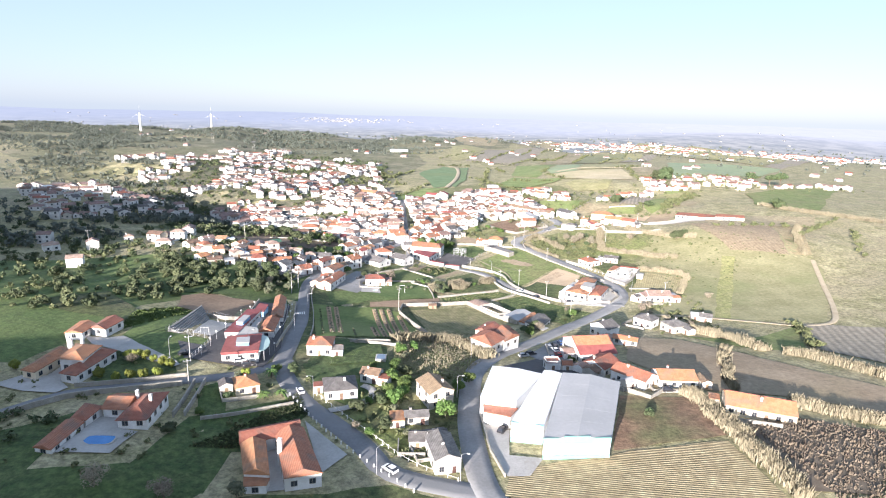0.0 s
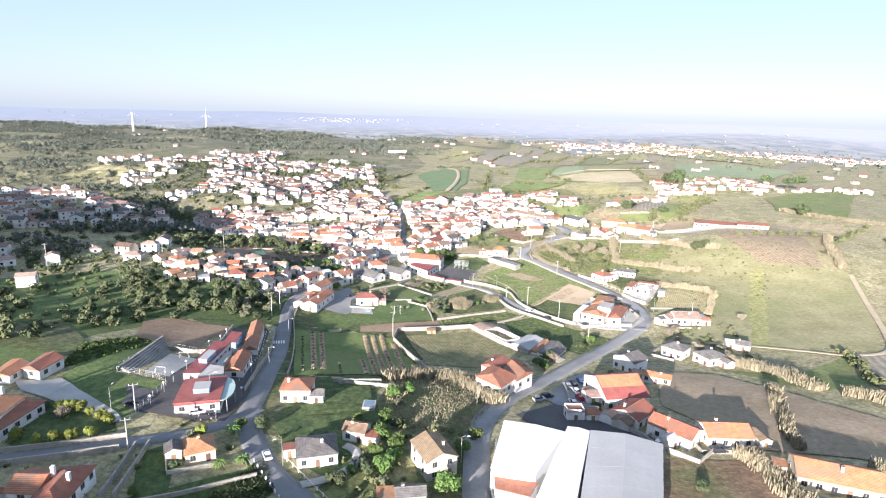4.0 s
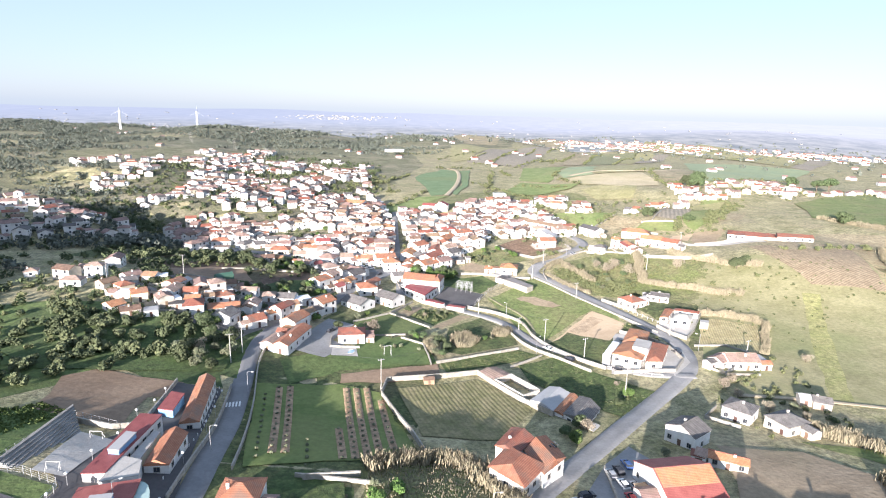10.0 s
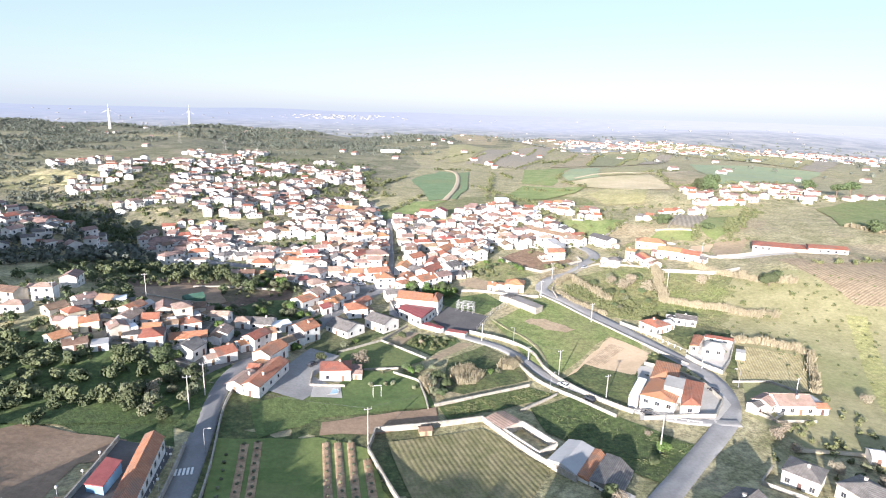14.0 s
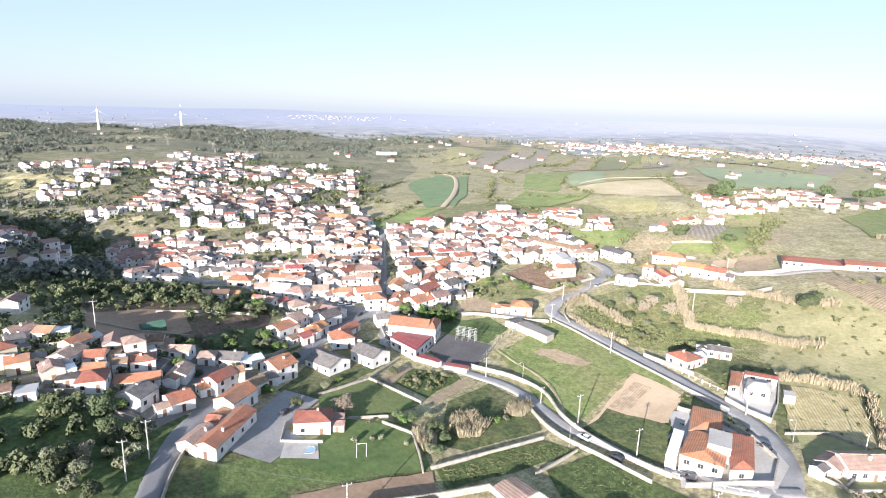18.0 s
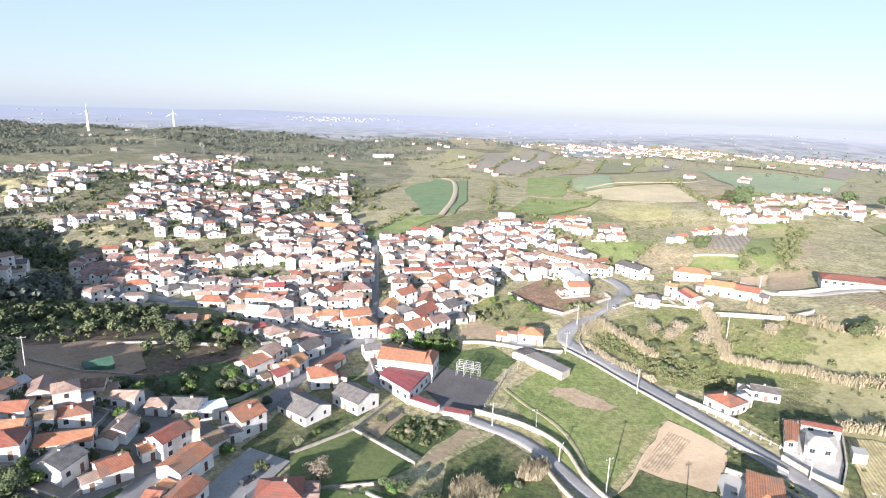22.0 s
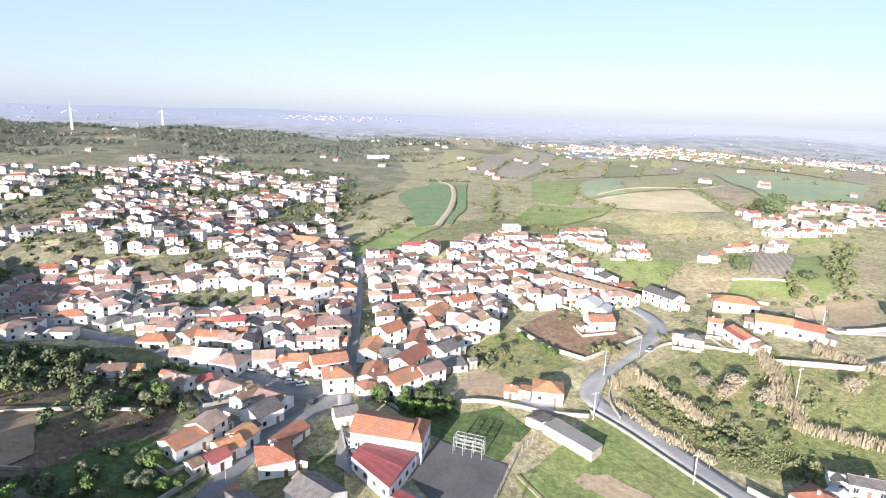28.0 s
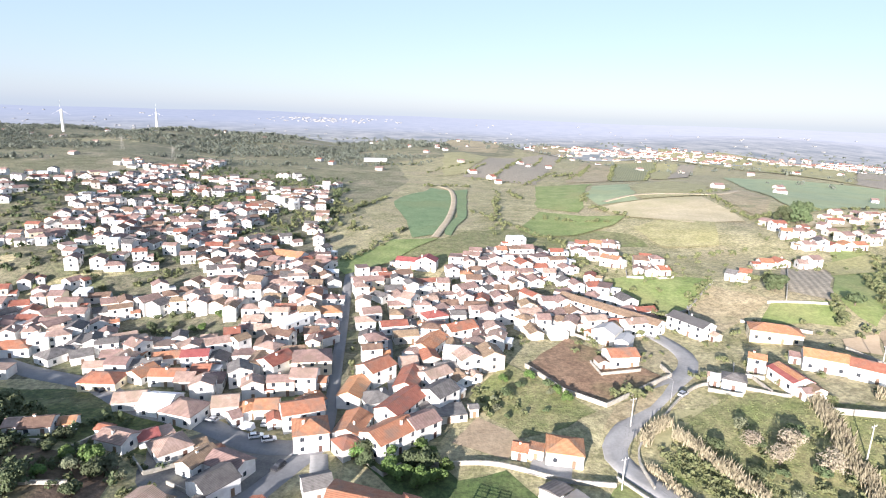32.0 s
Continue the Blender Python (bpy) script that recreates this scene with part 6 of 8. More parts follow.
for i in (2, 5, 8):
    piece("canopy_post", mesh_of("canopy_post", *tube_vf([(arc[i][0] - 0.2, arc[i][1], SB - 1), (arc[i][0] - 0.2, arc[i][1], SB + 3.3)], [0.12, 0.12], 6), STEEL), sc, sc.matrix_world.inverted())

st = building("stepped_stand", -95, 208, "grey concrete stepped stand above the sports pitch", "stand")
for k in range(9):
    t0, t1 = k / 9, (k + 1) / 9
    c_ = [(-99.4 + 8.6 * t0, 197.4 - 1.6 * t0), (-99.4 + 8.6 * t1, 197.4 - 1.6 * t1), (-97.9 + 6.1 * t1, 222.8 - 7.3 * t1), (-97.9 + 6.1 * t0, 222.8 - 7.3 * t0)]
    v_ = [(p[0], p[1], z) for z in (5.5, 11.4 - k * 0.42) for p in c_]
    piece("step", mesh_of("step", v_, BOXF, DARKCONC), st, st.matrix_world.inverted())


def yard_lamp(x, y):
    p = thing("yard_lamp", pose(x, y, zt(x, y)), "short grey lamp post with a white globe", "lamp post", "school yard lamps")
    piece("mast", mesh_of("mast", *tube_vf([(0, 0, -0.5), (0, 0, 2.9)], [0.06, 0.05], 6), STEEL), p)
    piece("globe", mesh_of("globe", *tube_vf([(0, 0, 2.85), (0, 0, 2.95), (0, 0, 3.2), (0, 0, 3.42), (0, 0, 3.5)], [0.1, 0.28, 0.36, 0.26, 0.06], 10), WHITE), p)


for x, y in ((-79.6, 191.5), (-79.0, 184.5), (-78.6, 176.0), (-59.2, 171.6), (-57.6, 186.5), (-60.6, 204.0), (-62.6, 222.0), (-64.2, 232.0), (-66.4, 243.0), (-83.0, 226.0), (-81.6, 233.0), (-82.4, 241.0), (-79.9, 201.0), (-79.6, 211.0)):
    yard_lamp(x, y)

hl = building("village_hall", -10, 373, "long white hall with an orange tiled roof and red annex", "hall")
quad_wing(hl, [(-20.8, 372.2), (-5, 368.6), (-3.4, 379), (-19.3, 384.5)], -2.6, 6.6, 2.0, WHITE, TERRA, False, 0.5)
quad_wing(hl, [(-5, 368.4), (-1.6, 367.4), (0.6, 378), (-3.4, 379.6)], -2.6, 6.9, 1.9, WHITE, TERRA, True, 0.5, hip=0.3)
quad_wing(hl, [(-19.3, 364.5), (-8.8, 352.4), (-2.8, 366.8), (-16.8, 371)], -3, 4.6, 0.5, WHITE, REDROOF, False, 0.2)
quad_wing(hl, [(-8.6, 353), (-0.4, 348.2), (1, 350), (-6.4, 355.6)], -4, 2.8, 0.0, WHITE, REDROOF, over=0.1, windows=False)
quad_wing(hl, [(2, 347), (10, 344.5), (11.2, 347), (3, 349.8)], -4.6, 2.8, 0.0, WHITE, REDROOF, over=0.1, windows=False)

oh = building("villa", 75, 291, "large white house with orange tiled roofs and a roof terrace", "house")
quad_wing(oh, [(65.0, 288.2), (74.0, 282.9), (81.9, 295.0), (73.5, 300.8)], -2.4, 4.0, 1.3, WHITE, TERRA, True, 0.6, hip=0.2)
quad_wing(oh, [(72.3, 299.9), (82.1, 301.0), (86.6, 310.4), (79.6, 314.0)], -2.2, 4.1, 1.2, WHITE, TERRA, True, 0.5, hip=0.2)
quad_wing(oh, [(75.4, 281.6), (81.5, 281.8), (89.3, 296.7), (83.1, 300.2)], -2.4, 4.0, 1.2, WHITE, TERRA, True, 0.5, hip=0.15)
quad_wing(oh, [(72.8, 289.6), (77.8, 287.0), (81.7, 294.4), (76.8, 297.2)], 1.6, 2.4, 0.0, WHITE, CONCRETE, over=0.25, windows=False, name="terrace_wall")
quad_wing(oh, [(61.6, 289.4), (64.2, 288.2), (71.6, 301.2), (69.2, 302.8)], -3, 3.4, 0.0, WHITE, WHITESHEET, over=0.1, windows=False)

ls = building("long_shed", 41, 381, "long low shed with a flat grey roof beside the lane", "shed")
quad_wing(ls, [(43.5, 368.6), (47.2, 372), (37.6, 385.8), (33.0, 381.8)], -0.6, 2.6, 0.0, WALLWASH, FIBRE, over=0.2, windows=False)
quad_wing(ls, [(28.6, 386.2), (32.6, 383.2), (36.6, 386.2), (32.6, 389)], -0.6, 2.6, 0.5, WHITE, DARKROOF, windows=False)
rn = building("ruined_barn", 30, 264, "roofless old barn with bare walls and rubble", "barn")
RC = [(19, 271.5), (27.5, 260), (33.5, 264.5), (25, 276)]
for p_, q_ in zip(RC, RC[1:] + RC[:1]):
    p_, q_ = np.array(p_), np.array(q_)
    d_ = (q_ - p_) / np.linalg.norm(q_ - p_)
    nn = np.array([-d_[1], d_[0]]) * 0.22
    v_ = [(k[0], k[1], z) for z in (-7, -2.0) for k in (p_ - nn, q_ - nn, q_ + nn, p_ + nn)]
    piece("wall", mesh_of("wall", v_, BOXF, STONE), rn, rn.matrix_world.inverted())
quad_wing(rn, [(14, 278), (19, 271.5), (25, 276), (20, 282)], -5, 2.6, 0.6, STONE, OLDTILE, False, 0.2, windows=False)

cp = building("white_compound", 108, 326, "white walled compound with a pale hipped house and red-roofed rooms", "house")
quad_wing(cp, [(100.8, 324.1), (108.1, 322.1), (112.7, 329.4), (106.1, 331.7)], 0.2, 3.0, 1.1, WHITE, PALETILE, False, 0.4, hip=0.3)
quad_wing(cp, [(96.7, 326.5), (100.1, 326.3), (106.5, 336.0), (103.3, 338.0)], 0.4, 2.5, 0.6, WHITE, TERRA, True, 0.2)
quad_wing(cp, [(106.6, 335.2), (115.8, 331.4), (118.0, 334.7), (108.4, 338.6)], 0.8, 2.4, 0.5, WHITE, TERRA, False, 0.2)
quad_wing(cp, [(112.5, 321.5), (115.6, 320.4), (117.4, 323.8), (114.2, 325.0)], 0.4, 2.2, 0.0, WHITE, CONCRETE, over=0.1, windows=False)
rh = building("roadside_house", 20.5, 211, "white house with weathered orange hipped wings and solar panels", "house")
quad_wing(rh, [(11.6, 206.2), (18.9, 198.7), (25.0, 207.0), (17.0, 214.9)], 2.9, 4.2, 1.9, WHITE, TERRA, True, 0.5, hip=0.25)
quad_wing(rh, [(24.4, 204.4), (30.6, 211.4), (27.6, 220.6), (21.4, 213.6)], 2.6, 4.1, 1.7, WHITE, TERRA, True, 0.5)
quad_wing(rh, [(13.9, 215.7), (18.4, 212.0), (24.5, 218.6), (19.0, 224.3)], 2.8, 4.0, 1.4, WHITE, TERRA, True, 0.4)
box_part("chimney", (-3.2, 6.0, 2.0, -2.5, 6.7, 7.2), WHITE, rh)
for k in range(4):
    m_ = rh.matrix_world.inverted() @ pose(27.1 + k * 0.75, 213.0 + k * 1.05, 7.55, -20, 20, -40)
    piece("solar_panel", mesh_of("solar_panel", *box_vf(-0.85, -0.5, 0, 0.85, 0.5, 0.08), GLASSDARK), rh, m_)
sb = building("storage_barn", 39, 252, "white barn with a grey sheet roof and tiled middle bay", "barn")
quad_wing(sb, [(29.0, 255.2), (35.2, 248.5), (43.0, 260.8), (36.8, 265.0)], -4.6, 3.3, 0.9, WHITE, METAL, True, 0.2)
quad_wing(sb, [(35.3, 248.3), (37.6, 245.6), (45.2, 257.4), (43.1, 260.6)], -4.4, 3.2, 0.7, WHITE, TERRA, True, 0.1, windows=False)
quad_wing(sb, [(37.8, 245.4), (43.4, 238.4), (50.0, 249.2), (45.4, 257.0)], -3.6, 3.2, 1.3, WHITE, DARKROOF, True, 0.3)
quad_wing(sb, [(41.6, 240.0), (44.8, 236.2), (47.6, 239.8), (44.2, 243.0)], -3.2, 2.2, 0.0, WHITE, CONCRETE, over=0.1, windows=False)
ob2 = building("farmhouse", 200, 447, "long white farmhouse with orange roofs behind a wall", "house")
quad_wing(ob2, [(180, 442), (206, 433), (212, 446), (187, 455)], zt(197, 444), 2.9, 1.4, WHITE, TERRA, False, 0.5, hip=0.15)
quad_wing(ob2, [(206, 432), (226, 428), (230, 438), (212, 444)], zt(215, 435), 2.8, 1.2, WHITE, TERRA, False, 0.3)
fb = building("shed", -93, 1165, "long white farm shed among far trees", "shed")
quad_wing(fb, [(-110, 1160), (-76, 1162), (-76, 1175), (-112, 1173)], zt(-93, 1165), 4, 1.2, WHITE, WHITESHEET, False, 0.3, windows=False)
# ================= plants =================
def crown_vf(rnd, lobes, size, count, leaf, squash=0.8):
    """A crown of many small leaf clumps set over uneven lobes, with gaps."""
    cs = [(Vector((rnd.uniform(-0.55, 0.55), rnd.uniform(-0.55, 0.55), rnd.uniform(-0.35, 0.5))) * size, rnd.uniform(0.38, 0.62) * size) for _ in range(lobes)]
    v, f = [], []
    for i in range(count):
        c, r = rnd.choice(cs)
        d = Vector((rnd.gauss(0, 1), rnd.gauss(0, 1), rnd.gauss(0.15, 1))).normalized()
        p = c + d * r * rnd.uniform(0.72, 1.06)
        p.z *= squash
        q = (d + Vector((rnd.uniform(-1, 1), rnd.uniform(-1, 1), rnd.uniform(-0.6, 1))) * 0.7).normalized().to_track_quat("Z", "Y")
        s, n = leaf * rnd.uniform(0.6, 1.35), len(v)
        a = rnd.uniform(0, 6.28)
        for k, rr in ((0, 1.0), (1.3, 0.75), (2.7, 1.1), (4.0, 0.8), (5.2, 0.95)):
            v.append(tuple(p + q @ Vector((s * rr * math.cos(a + k), s * rr * math.sin(a + k), s * 0.35 * (k % 2 - 0.4)))))
        f.append((n, n + 1, n + 2, n + 3, n + 4))
    return v, f


def trunk_vf(rnd, height, size, r):
    parts = [tube_vf([(0, 0, -0.8), (rnd.uniform(-.1, .1), rnd.uniform(-.1, .1), height * 0.5), (0.1, 0, height)], [r * 1.25, r, r * 0.7], 7)]
    for k in range(5):
        a = 6.28 * k / 5 + rnd.uniform(-.4, .4)
        e = (math.cos(a) * size * 0.55, math.sin(a) * size * 0.55, height + size * rnd.uniform(0.1, 0.6))
        parts.append(tube_vf([(0, 0, height * 0.75), (e[0] * 0.5, e[1] * 0.5, height + size * 0.1), e], [r * 0.5, r * 0.32, r * 0.12], 5))
    return joined(*parts)


TREES = {}


def tree_kind(key, label, category, leafmat, height, size, lobes, count, leaf, squash, r=0.2, seed=0):
    rnd = random.Random(seed)
    t = thing("sapling" if key == "sapling" else "tree", pose(0, -3000, -200), label, category, "trees")
    piece("trunk", mesh_of("trunk", *trunk_vf(rnd, height, size, r), BARK), t)
    cv, cf = crown_vf(rnd, lobes, size, count, leaf, squash)
    cv = [(a, b, c + height + size * 0.35) for a, b, c in cv]
    piece("crown", mesh_of("crown", cv, cf, leafmat), t)
    TREES[key] = t
    return t


tree_kind("oak", "rounded dark evergreen oak with an uneven crown", "tree", LEAF, 1.6, 3.2, 9, 1330, 0.30, 0.85, 0.25, 1)
tree_kind("oak2", "broad dark green tree with a ragged crown", "tree", LEAF, 1.2, 2.6, 7, 988, 0.29, 0.8, 0.2, 2)
tree_kind("light", "light green leafy tree with a loose crown", "tree", LEAFLIGHT, 1.5, 2.6, 8, 1064, 0.27, 0.95, 0.18, 3)
tree_kind("olive", "silvery olive tree with a thin crown", "tree", LEAFGREY, 1.2, 2.2, 7, 722, 0.24, 0.8, 0.18, 4)
tree_kind("pine", "tall umbrella pine with a flat dark crown", "tree", LEAF, 5.5, 4.2, 10, 1615, 0.36, 0.5, 0.3, 5)
tree_kind("gold", "small clipped yellow-green garden tree", "tree", LEAFGOLD, 0.7, 1.35, 5, 608, 0.19, 1.25, 0.1, 6)
tree_kind("bare", "bare grey winter tree with fine twigs", "tree", TWIG, 1.6, 2.6, 8, 798, 0.16, 0.9, 0.2, 7)
tree_kind("sapling", "young orchard sapling on the lawn", "sapling", LEAFGREY, 0.5, 0.55, 4, 70, 0.2, 1.0, 0.04, 8)
TREE_COUNT = [0]


def plant(key, x, y, s=1.0, rot=None):
    rnd = random.Random(int(x * 31 + y * 17))
    t = copy_thing(TREES[key], Matrix.Identity(4))
    sz = s * rnd.uniform(0.85, 1.15)
    t.matrix_basis = pose(x, y, zt(x, y), 0, 0, rnd.uniform(0, 360)) @ Matrix.Diagonal((sz * rnd.uniform(0.9, 1.1), sz, sz * rnd.uniform(0.9, 1.1), 1))
    TREE_COUNT[0] += 1
    return t


UNDERLIGHT = surface("olive-green leaves", (0.075, 0.095, 0.042), (0.14, 0.155, 0.075), 6.0, 0.9, 0.0)
FARGROVE = []


def grove(poly, gap, keys, smin, smax, seed, keep=0.9, avoid=True):
    rnd = random.Random(seed)
    xs, ys = [p[0] for p in poly], [p[1] for p in poly]
    y = min(ys)
    while y < max(ys):
        x = min(xs)
        while x < max(xs):
            px, py = x + rnd.uniform(-.45, .45) * gap, y + rnd.uniform(-.45, .45) * gap
            key, s, ok = rnd.choice(keys), rnd.uniform(smin, smax), rnd.random() < keep
            if ok and inside(px, py, poly) and (not avoid or free(px, py, 2.2, 4.5)):
                if px < -95:
                    FARGROVE.append((px, py, s * 2.9))
                else:
                    plant(key, px, py, s)
            x += gap
        y += gap


grove([(-156, 299), (-133, 295), (-110, 300), (-78, 294), (-76, 276), (-78, 264), (-103, 264), (-125, 259)], 5.6, ["oak", "oak2", "oak", "olive", "oak", "bare"], 0.8, 1.3, 1, 0.7)
grove([(-140, 240), (-108, 262), (-82, 268), (-76, 298), (-104, 302), (-160, 292)], 6.4, ["oak", "oak2", "olive", "oak"], 0.65, 1.1, 21, 0.5)
grove([(-140, 322), (-128, 338), (-108, 343), (-90, 344), (-92, 338), (-112, 330)], 5.0, ["oak", "oak2", "oak"], 1.0, 1.4, 22, 0.9)
grove([(-148, 255), (-125, 262), (-113, 276), (-100, 262), (-116, 250), (-127, 228)], 6.5, ["oak", "oak2", "light", "bare"], 0.7, 1.2, 2, 0.8)
grove([(-118, 413), (-84, 397), (-64, 390), (-71, 378), (-91, 374), (-115, 390)], 6.0, ["oak2", "light", "olive", "oak"], 0.6, 1.0, 3, 0.7)
grove([(-180, 395), (-150, 425), (-120, 428), (-98, 392), (-130, 382), (-170, 385)], 7.0, ["oak", "oak2", "oak"], 0.8, 1.3, 4, 0.85)
grove([(-26, 151), (-15, 181), (-6, 178), (-6, 160), (-12, 147), (-22, 143)], 5.0, ["light", "oak2", "light", "olive"], 0.5, 0.95, 5, 0.8)
grove([(-18, 402), (-4, 408), (3, 404), (10, 396), (5, 388), (-14, 392)], 4.6, ["light", "oak", "light"], 0.8, 1.1, 6, 0.95, False)
grove([(-187, 232), (-181, 259), (-131, 238), (-127, 212), (-147, 209), (-168, 209)], 9.0, ["olive", "oak2", "oak", "bare"], 0.7, 1.2, 7, 0.6)
grove([(-90, 343), (-64, 338), (-57, 352), (-60, 366), (-80, 362)], 5.0, ["oak2", "light", "olive"], 0.6, 0.9, 23, 0.8)
grove([(-120, 296), (-112, 330), (-94, 342), (-66, 332), (-62, 316), (-76, 296)], 7.0, ["oak2", "light", "olive"], 0.5, 0.9, 24, 0.8)
grove(GARDEN, 6.0, ["light", "olive", "oak2"], 0.6, 0.9, 8, 0.7, False)
grove([(28, 446), (34, 446), (46, 424), (40, 414), (20, 420), (16, 430)], 5.5, ["light", "oak2", "olive"], 0.4, 0.75, 9, 0.6)
grove([(68, 400), (92, 426), (105, 410), (95, 370), (82, 368)], 8.0, ["olive", "bare", "light", "oak2"], 0.5, 1.0, 10, 0.55)
grove([(112, 232), (124, 246), (100, 262), (94, 250)], 7.0, ["oak2", "bare", "olive"], 0.4, 0.8, 11, 0.6)
for key, x, y, s in (("light", 2, 147, 1.0), ("light", 6, 164, 0.9), ("light", 9.5, 170, 0.8), ("oak2", -47, 171, 0.8), ("olive", -43, 108, 1.0), ("bare", -72, 106, 1.3), ("bare", -57, 105, 1.2),
                     ("oak2", -67, 129, 0.7), ("light", -64, 140, 0.6), ("oak2", -60, 150, 0.6), ("olive", -62, 163, 0.7), ("light", -52, 170, 0.7), ("oak2", 60.5, 150, 0.6), ("light", 38, 229, 0.9), ("oak2", 36, 234, 0.9),
                     ("oak2", 41, 239, 0.9), ("bare", 43, 236, 0.8), ("oak2", -12.5, 310, 0.75), ("oak2", -8, 309, 0.8), ("olive", -3, 312, 0.8), ("oak2", -1, 304, 0.9), ("olive", -3.2, 299, 0.85), ("oak2", 2, 299.5, 0.8), ("light", -11, 307.6, 0.6), ("olive", -2.6, 293, 0.7), ("oak2", 0.4, 293, 0.7), ("light", 18, 312, 0.5), ("olive", 21, 313.5, 0.5), ("bare", -29.7, 311, 1.25), ("oak2", -44, 313, 0.7), ("olive", -38, 326, 0.7), ("light", -34, 331, 0.5), ("oak2", -16, 340, 0.6), ("olive", 2, 341, 0.5), ("olive", -2, 338, 0.5), ("bare", -8, 335, 0.5), ("sapling", -23.6, 295.7, 2.0), ("sapling", -18.5, 297.2, 2.0), ("sapling", -16.5, 298.5, 2.0), ("sapling", -8.8, 295.8, 1.8), ("sapling", -20.9, 306.4, 1.6),
                     ("oak2", -52, 345, 0.7), ("light", -54, 318, 0.7), ("oak", 242, 640, 2.6), ("oak", 248, 647, 2.4), ("oak", 236, 645, 2.0), ("oak", 152, 507, 1.6), ("oak2", 175, 489, 1.6), ("oak", 365, 690, 2.2), ("pine", 360, 640, 1.6), ("pine", 368, 634, 1.5),
                     ("light", -14, 194, 0.8), ("light", -10, 198, 0.8), ("olive", -12, 188, 0.8), ("olive", -15, 200, 0.7), ("oak2", 60, 149, 0.45), ("oak2", 62, 196, 0.6), ("oak2", 57, 190, 0.6), ("bare", 92, 396, 1.5), ("bare", 97, 401, 1.3), ("bare", 88, 403, 1.2), ("bare", 102, 392, 1.3), ("oak2", 84, 392, 0.8), ("oak2", 99, 380, 0.7), ("olive", 84, 374, 0.8), ("bare", 131, 396, 1.2), ("oak2", 160, 388, 1.4), ("oak2", 166, 392, 1.2), ("bare", 140, 290, 0.8), ("oak", 283, 486, 1.6), ("light", -29, 303, 0.45),
                     ("bare", 104, 250, 0.8), ("bare", 62, 272, 0.5), ("oak2", 58, 256, 0.7), ("light", 63, 262, 0.7), ("bare", 98, 268, 0.9), ("bare", 103, 272, 0.8), ("olive", 60, 222, 0.7), ("light", 47, 192, 0.6),
                     ("olive", 60, 193, 0.6), ("oak2", -104, 172, 0.6), ("bare", -97, 168, 0.7), ("olive", -100, 170, 0.5), ("light", -22, 176, 0.7), ("oak2", -14, 140, 0.7), ("olive", -8, 137, 0.6), ("light", -18, 136, 0.6), ("bare", -22, 139, 0.6)):
    plant(key, x, y, s)
for x, y in ((-100.6, 156.6), (-94.9, 155.2), (-91.5, 156.6), (-88.1, 157.8), (-84.8, 159.4), (-100.0, 171.6), (-97.3, 171.8), (-94.3, 170.8), (-91.0, 169.3), (-87.1, 167.2), (-83.6, 165.4), (-128, 160), (-60, 164)):
    plant("gold", x, y, 1.2)
def palm(x, y, height, seed):
    """A short palm: ringed trunk and a head of arching fronds."""
    r_ = random.Random(seed)
    p = thing("palm_tree", pose(x, y, zt(x, y), 0, 0, r_.uniform(0, 360)), "short garden palm with arching green fronds", "tree", "palms")
    piece("trunk", mesh_of("trunk", *tube_vf([(0, 0, -0.4), (0.05, 0, height * 0.5), (0, 0.05, height)], [0.3, 0.24, 0.28], 8), BARK), p)
    v, f = [], []
    for k in range(22):
        a, tilt, ln_ = 6.283 * k / 22 + r_.uniform(-0.15, 0.15), r_.uniform(0.1, 0.9), r_.uniform(2.0, 2.8)
        n = len(v)
        for i in range(5):
            t_ = i / 4
            d_, z_ = ln_ * t_ * math.cos(tilt * 0.6), height + ln_ * (math.sin(tilt) * t_ - 0.75 * t_ * t_)
            w_ = 0.28 * math.sin(math.pi * (0.15 + 0.8 * t_))
            for sgn in (-1, 0, 1):
                v.append((d_ * math.cos(a) - sgn * w_ * math.sin(a), d_ * math.sin(a) + sgn * w_ * math.cos(a), z_ - abs(sgn) * w_ * 0.5))
        f += [(n + i * 3 + j, n + i * 3 + j + 1, n + i * 3 + j + 4, n + i * 3 + j + 3) for i in range(4) for j in range(2)]
    piece("crown", mesh_of("crown", v, f, LEAFLIGHT), p)


for i, (x, y, h) in enumerate(((-50.7, 152.0, 1.8), (-46.2, 154.4, 1.6), (-52.6, 166.0, 2.4))):
    palm(x, y, h, 300 + i)
ORCHARDSOIL = surface("bare brown orchard soil", (0.33, 0.215, 0.13), (0.44, 0.315, 0.20), 3.0, 0.95, 0.5, tufts=0.35)
for (x0, y0), (x1, y1), strip in (((-53.0, 256.4), (-42.3, 211.9), True), ((-50.0, 258.5), (-39.2, 212.5), True), ((-32.2, 262.2), (-21.5, 212.9), True), ((-28.9, 262.5), (-18.4, 213.7), True),
                                  ((-25.4, 263.0), (-15.3, 214.6), True), ((-19.7, 254.9), (-12.5, 221.3), True), ((-29.5, 233.1), (-24.6, 212.1), True), ((-55.6, 249.7), (-45.4, 209.4), False), ((-36.0, 222.0), (-32.6, 207.0), False)):
    if strip:
        ribbon("orchard_row", [(x0, y0), ((x0 + x1) / 2, (y0 + y1) / 2), (x1, y1)], 2.2, ORCHARDSOIL, "bare brown strip of an orchard row", "row", lift=0.42, edge=0.1)
    n_ = max(4, int(math.hypot(x1 - x0, y1 - y0) / 3.6))
    for i in range(n_ + 1):
        plant("sapling", x0 + (x1 - x0) * i / n_, y0 + (y1 - y0) * i / n_, 0.9)


